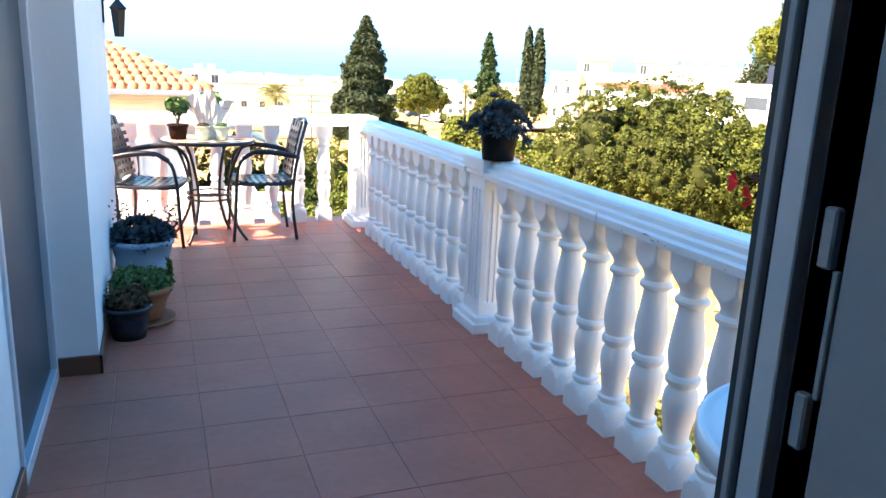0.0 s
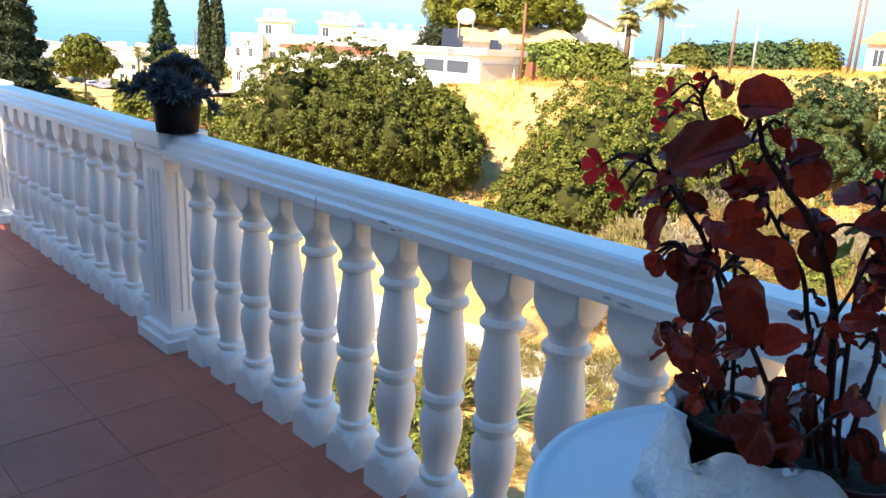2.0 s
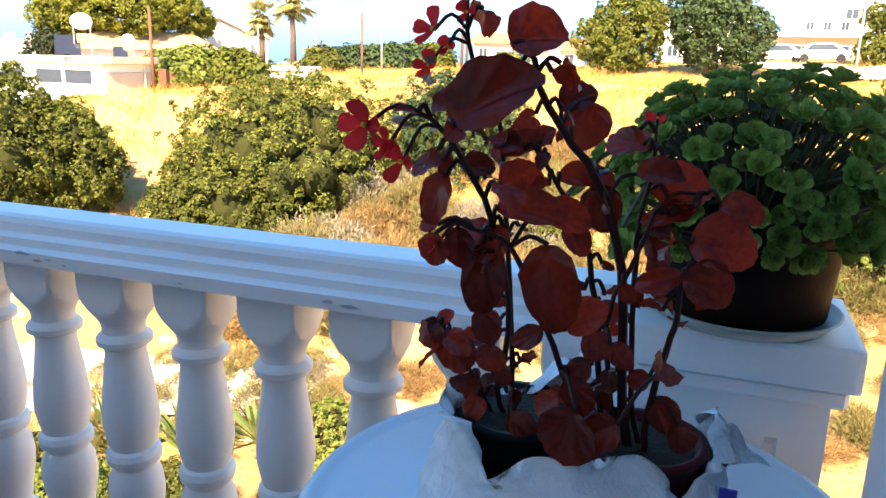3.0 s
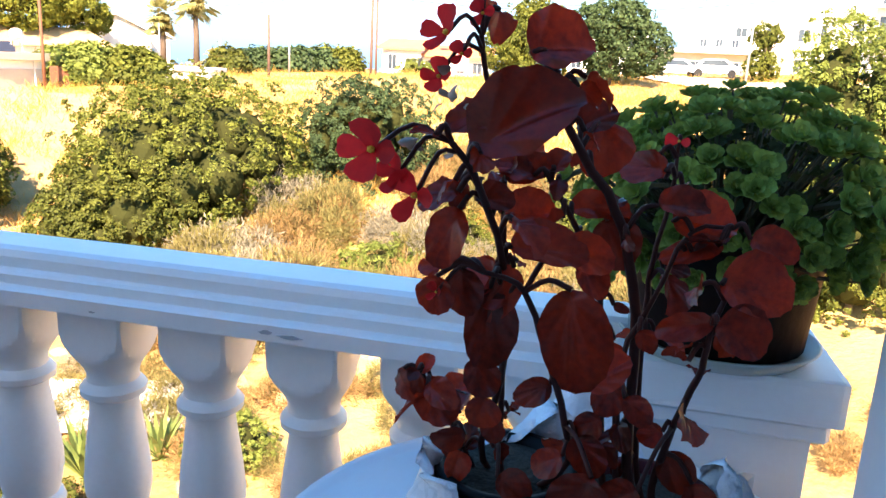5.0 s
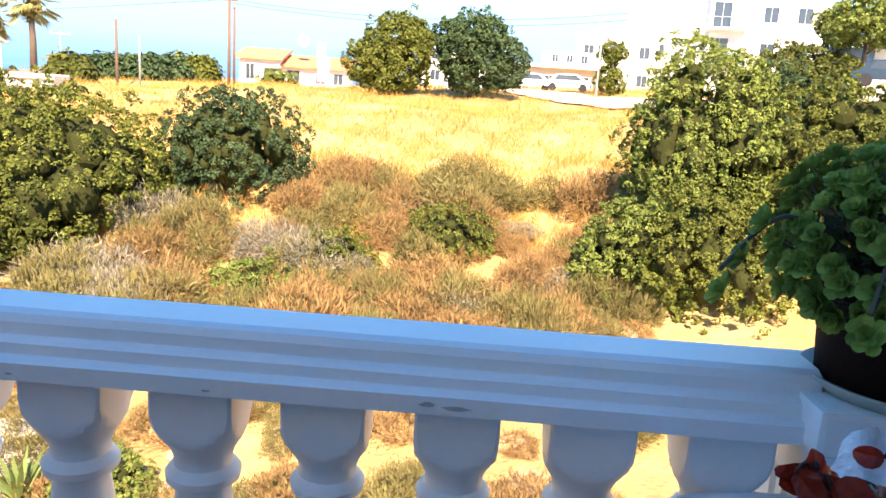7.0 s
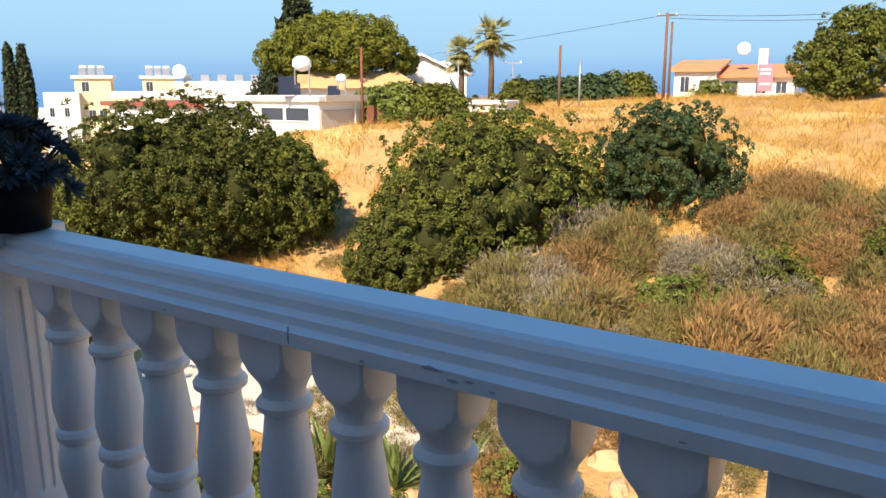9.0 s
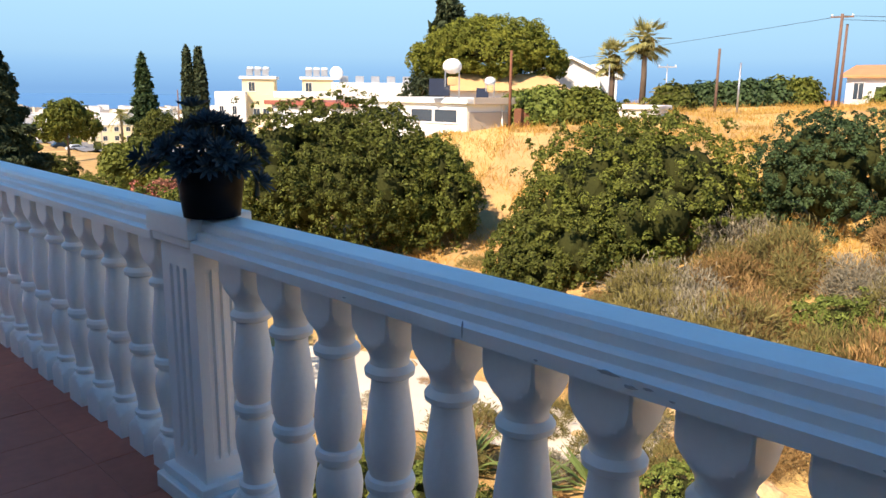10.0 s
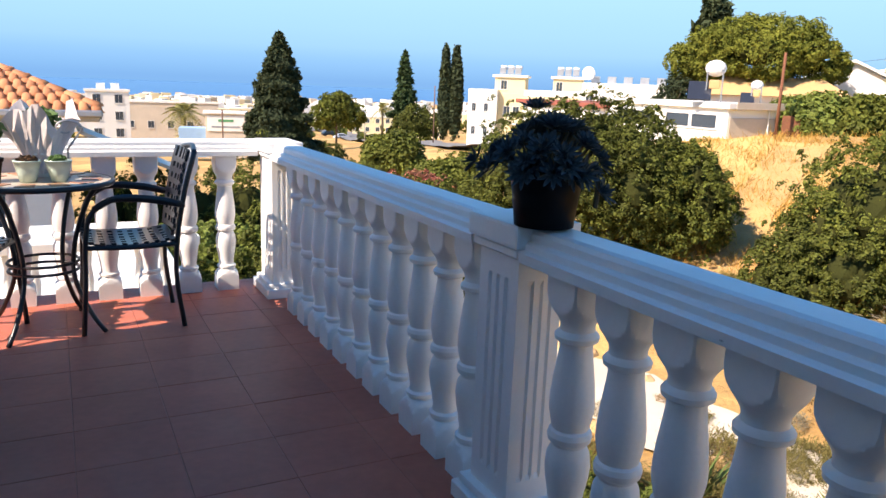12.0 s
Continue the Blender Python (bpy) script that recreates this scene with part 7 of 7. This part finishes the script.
STEMS = [
    stem([(-0.360, -1.475, 0.838), (-0.370, -1.461, 0.873), (-0.420, -1.483, 0.981), (-0.520, -1.491, 1.103), (-0.570, -1.484, 1.153), (-0.600, -1.478, 1.180), (-0.620, -1.470, 1.198)], 0.0050),
    stem([(-0.385, -1.610, 0.838), (-0.390, -1.600, 0.898), (-0.420, -1.592, 1.031), (-0.440, -1.582, 1.097), (-0.460, -1.566, 1.141), (-0.480, -1.542, 1.177), (-0.500, -1.522, 1.214), (-0.510, -1.517, 1.242)], 0.0072),
    stem([(-0.390, -1.625, 0.838), (-0.400, -1.626, 0.897), (-0.430, -1.641, 0.982), (-0.450, -1.647, 1.021), (-0.460, -1.648, 1.054), (-0.450, -1.660, 1.085)], 0.0052),
    stem([(-0.375, -1.620, 0.838), (-0.380, -1.608, 0.901), (-0.390, -1.601, 1.042), (-0.400, -1.601, 1.085), (-0.400, -1.608, 1.126), (-0.410, -1.611, 1.179)], 0.0045),
    stem([(-0.365, -1.485, 0.838), (-0.370, -1.478, 0.876), (-0.400, -1.479, 0.987), (-0.440, -1.477, 1.115), (-0.460, -1.476, 1.182), (-0.530, -1.470, 1.242), (-0.540, -1.468, 1.272)], 0.0045),
    stem([(-0.365, -1.460, 0.838), (-0.370, -1.447, 0.864), (-0.390, -1.431, 0.911), (-0.400, -1.416, 0.939), (-0.400, -1.403, 0.956)], 0.0036),
    stem([(-0.375, -1.515, 0.838), (-0.400, -1.548, 0.893), (-0.470, -1.535, 0.987), (-0.510, -1.518, 1.057), (-0.530, -1.504, 1.091), (-0.550, -1.482, 1.103)], 0.0048),
    stem([(-0.380, -1.585, 0.838), (-0.380, -1.577, 0.886), (-0.400, -1.567, 0.986), (-0.430, -1.559, 1.070), (-0.460, -1.536, 1.128), (-0.470, -1.514, 1.159)], 0.0052),
    stem([(-0.385, -1.600, 0.838), (-0.400, -1.589, 0.900), (-0.430, -1.583, 0.997), (-0.430, -1.599, 1.052), (-0.430, -1.626, 1.121), (-0.420, -1.659, 1.127)], 0.0042)]
FRONT = Vector((-0.97, 0.02, 0.20)).normalized()      # from the plant towards the open balcony
SIDE = Vector((0.25, -0.967, 0.04)).normalized()
RISE = FRONT.cross(SIDE).normalized()
RISE = RISE if RISE.z > 0 else -RISE
TOP_LEAVES = (
    (-0.510, -1.520, 1.261, 0.051, 0.037, 20, 0.50), (-0.600, -1.510, 1.216, 0.077, 0.042, 35, 0.45), (-0.590, -1.476, 1.214, 0.043, 0.021, 172, 0.90),
    (-0.586, -1.459, 1.133, 0.045, 0.025, 235, 0.20), (-0.580, -1.466, 1.160, 0.023, 0.012, 255, 0.30), (-0.550, -1.446, 1.082, 0.030, 0.025, 255, 0.10),
    (-0.540, -1.465, 1.083, 0.037, 0.025, 270, 0.10), (-0.550, -1.442, 1.104, 0.017, 0.011, 170, 0.60), (-0.530, -1.483, 1.053, 0.065, 0.034, 265, 0.10),
    (-0.525, -1.489, 1.082, 0.047, 0.021, 240, 0.50), (-0.543, -1.545, 1.056, 0.079, 0.045, 268, 0.10), (-0.400, -1.417, 0.928, 0.054, 0.039, 280, 0.10))
UPPER_LEAVES = (
    (-0.400, -1.392, 0.949, 0.029, 0.025, 230, 0.20), (-0.400, -1.408, 0.968, 0.024, 0.012, 60, 0.70), (-0.460, -1.469, 0.985, 0.038, 0.029, 270, 0.10),
    (-0.440, -1.468, 0.945, 0.030, 0.027, 250, 0.20), (-0.520, -1.526, 1.119, 0.064, 0.025, 2, 0.75), (-0.500, -1.551, 1.110, 0.043, 0.024, -20, 0.40),
    (-0.480, -1.504, 1.138, 0.042, 0.025, 20, 0.40), (-0.470, -1.503, 1.168, 0.048, 0.019, 15, 0.70), (-0.470, -1.522, 1.177, 0.023, 0.014, 60, 0.50),
    (-0.450, -1.549, 1.186, 0.046, 0.037, 250, 0.20), (-0.460, -1.547, 1.210, 0.037, 0.023, 30, 0.40), (-0.420, -1.583, 1.172, 0.042, 0.023, 150, 0.70))
SIDE_LEAVES = (
    (-0.440, -1.557, 1.138, 0.056, 0.020, 5, 0.70), (-0.440, -1.568, 1.108, 0.045, 0.033, 290, 0.20), (-0.430, -1.621, 1.145, 0.047, 0.020, 0, 0.80),
    (-0.420, -1.639, 1.130, 0.056, 0.033, -5, 0.50), (-0.430, -1.628, 1.110, 0.052, 0.017, 178, 0.85), (-0.456, -1.680, 1.087, 0.060, 0.040, -12, 0.40),
    (-0.430, -1.691, 1.116, 0.040, 0.022, -22, 0.50), (-0.472, -1.671, 1.054, 0.047, 0.033, -28, 0.40), (-0.460, -1.626, 1.054, 0.048, 0.018, 175, 0.80),
    (-0.470, -1.554, 1.084, 0.034, 0.020, 300, 0.30), (-0.500, -1.573, 1.023, 0.043, 0.027, 35, 0.40), (-0.480, -1.515, 0.990, 0.035, 0.018, 200, 0.50))
LOW_LEAVES = (
    (-0.504, -1.559, 0.908, 0.055, 0.047, 240, 0.30), (-0.490, -1.590, 0.913, 0.037, 0.028, 200, 0.50), (-0.440, -1.528, 0.908, 0.035, 0.020, 190, 0.60),
    (-0.450, -1.561, 0.954, 0.026, 0.020, 200, 0.30), (-0.420, -1.615, 0.940, 0.023, 0.017, 190, 0.50), (-0.450, -1.574, 0.979, 0.033, 0.024, 250, 0.30),
    (-0.420, -1.476, 0.920, 0.027, 0.020, 260, 0.30), (-0.410, -1.641, 0.900, 0.041, 0.026, 300, 0.50), (-0.460, -1.600, 0.975, 0.030, 0.018, 310, 0.40),
    (-0.420, -1.501, 0.865, 0.036, 0.022, 330, 0.70), (-0.420, -1.660, 0.883, 0.030, 0.023, 280, 0.40), (-0.460, -1.563, 0.928, 0.039, 0.026, 300, 0.40))
stems_all = [p for s in STEMS for p in s[3:]]
rr = random.Random(17)
# middle x, y, z, length, width, turn of the tip from the side direction, how far the blade lies flat
for i, (x, y, z, L, W, turn, flat) in enumerate(TOP_LEAVES + UPPER_LEAVES + SIDE_LEAVES + LOW_LEAVES):
    q = B(x, y, z)
    al = SIDE * math.cos(radians(turn)) + RISE * math.sin(radians(turn)) + FRONT * rr.uniform(-0.15, 0.25)
    flat *= 0.45
    fz = FRONT * (1.05 - flat) + RISE * flat + SIDE * rr.uniform(-0.2, 0.2)
    L, W = L * 1.08, W * 1.18
    W = W / max(0.55, 1.05 - 0.55 * flat)
    near = min(stems_all, key=lambda s: (s - (q - al.normalized() * L * 0.5)).length)
    add_leaf(beg, q, fz, al, L, W, i + 1, near)
for i in range(84):
    s = rr.choice(STEMS)
    p = s[rr.randint(3, len(s) - 1)]
    a = rr.uniform(0, 2 * math.pi)
    L = rr.uniform(0.016, 0.044)
    al = Vector((math.cos(a), math.sin(a), rr.uniform(-0.6, 0.4)))
    add_leaf(beg, p + al.normalized() * (L * 0.55 + 0.010), (rr.uniform(-1, 0.4), rr.uniform(-0.7, 0.7), rr.uniform(0.1, 1.0)), al, L, L * rr.uniform(0.55, 0.8), 400 + i, p)
FLOWERS = (
    ((-0.645, -1.430, 1.193), 0.021, 4),
    ((-0.630, -1.452, 1.167), 0.019, 3),
    ((-0.630, -1.441, 1.178), 0.014, 4),
    ((-0.540, -1.468, 1.276), 0.011, 3),
    ((-0.570, -1.452, 1.261), 0.018, 4),
    ((-0.570, -1.448, 1.234), 0.013, 4),
    ((-0.560, -1.460, 1.249), 0.010, 3),
    ((-0.410, -1.611, 1.192), 0.012, 2),
    ((-0.550, -1.449, 1.085), 0.009, 3))
for i, (p, s, n) in enumerate(FLOWERS):
    q = B(*p)
    add_flower(beg, q, FRONT + SIDE * rr.uniform(-0.8, 0.1) + RISE * rr.uniform(-0.3, 0.5), s * 0.98, 300 + i, n)
    near = min(stems_all, key=lambda t: (t - q).length)
    v, f = tube(arc([near, (near + q) / 2 + Vector((0, 0, 0.012)), q], 6), 0.0016, 5)
    put("stalk", mesh_from(v, f, STEMR, "stalk", True), beg)
for i in range(14):      # withered bracts and seed cases among the flowers
    q = B(-0.60, -1.468, 1.195) + Vector((rr.uniform(-0.03, 0.02), rr.uniform(-0.022, 0.022), rr.uniform(-0.03, 0.05)))
    v, f = moved(leaf_vf(rr.uniform(0.008, 0.014), 0.008, 0.3, 0.3), oriented(q, (rr.uniform(-1, 1), rr.uniform(-1, 1), rr.uniform(-1, 1))))
    put("bract", mesh_from(v, f, BRACT, "bract", True), beg, label="pale withered bract")

# ---------------------------------------------------------------- floor tiles, last
TX, TY = 0.322, 0.3115
TM = {}
floor = bpy.data.objects["floor"]


def tile_mesh(w, d):
    key = (round(w, 3), round(d, 3))
    if key not in TM:
        bm = box_bm(0, 0, -0.012, w, d, 0.0, 0.0)
        es = [e for e in bm.edges if all(v.co.z > -0.001 for v in e.verts)]
        bmesh.ops.bevel(bm, geom=es, offset=0.0016, segments=1, affect="EDGES")
        me = bpy.data.meshes.new("tile")
        bm.to_mesh(me)
        bm.free()
        me.materials.append(TILE)
        TM[key] = me
    return TM[key]


r = random.Random(2)
xs = [-0.142 + TX * k for k in range(-6, 2)]
for i, x in enumerate(xs):
    x1 = min(x + TX, 0.195)
    x0 = max(x, -1.985)
    if x1 - x0 < 0.03:
        continue
    j = -7
    while -0.003 + TY * j < 4.10:
        y0, y1 = -0.003 + TY * j, min(-0.003 + TY * (j + 1), 4.115)
        if y0 > -2.0 or x1 < -0.9:
            put("tile", tile_mesh(x1 - x0 - 0.0017, y1 - y0 - 0.0017), floor, Matrix.Translation((x0 + 0.00085, y0 + 0.00085, r.uniform(-0.0006, 0.0006))))
        j += 1
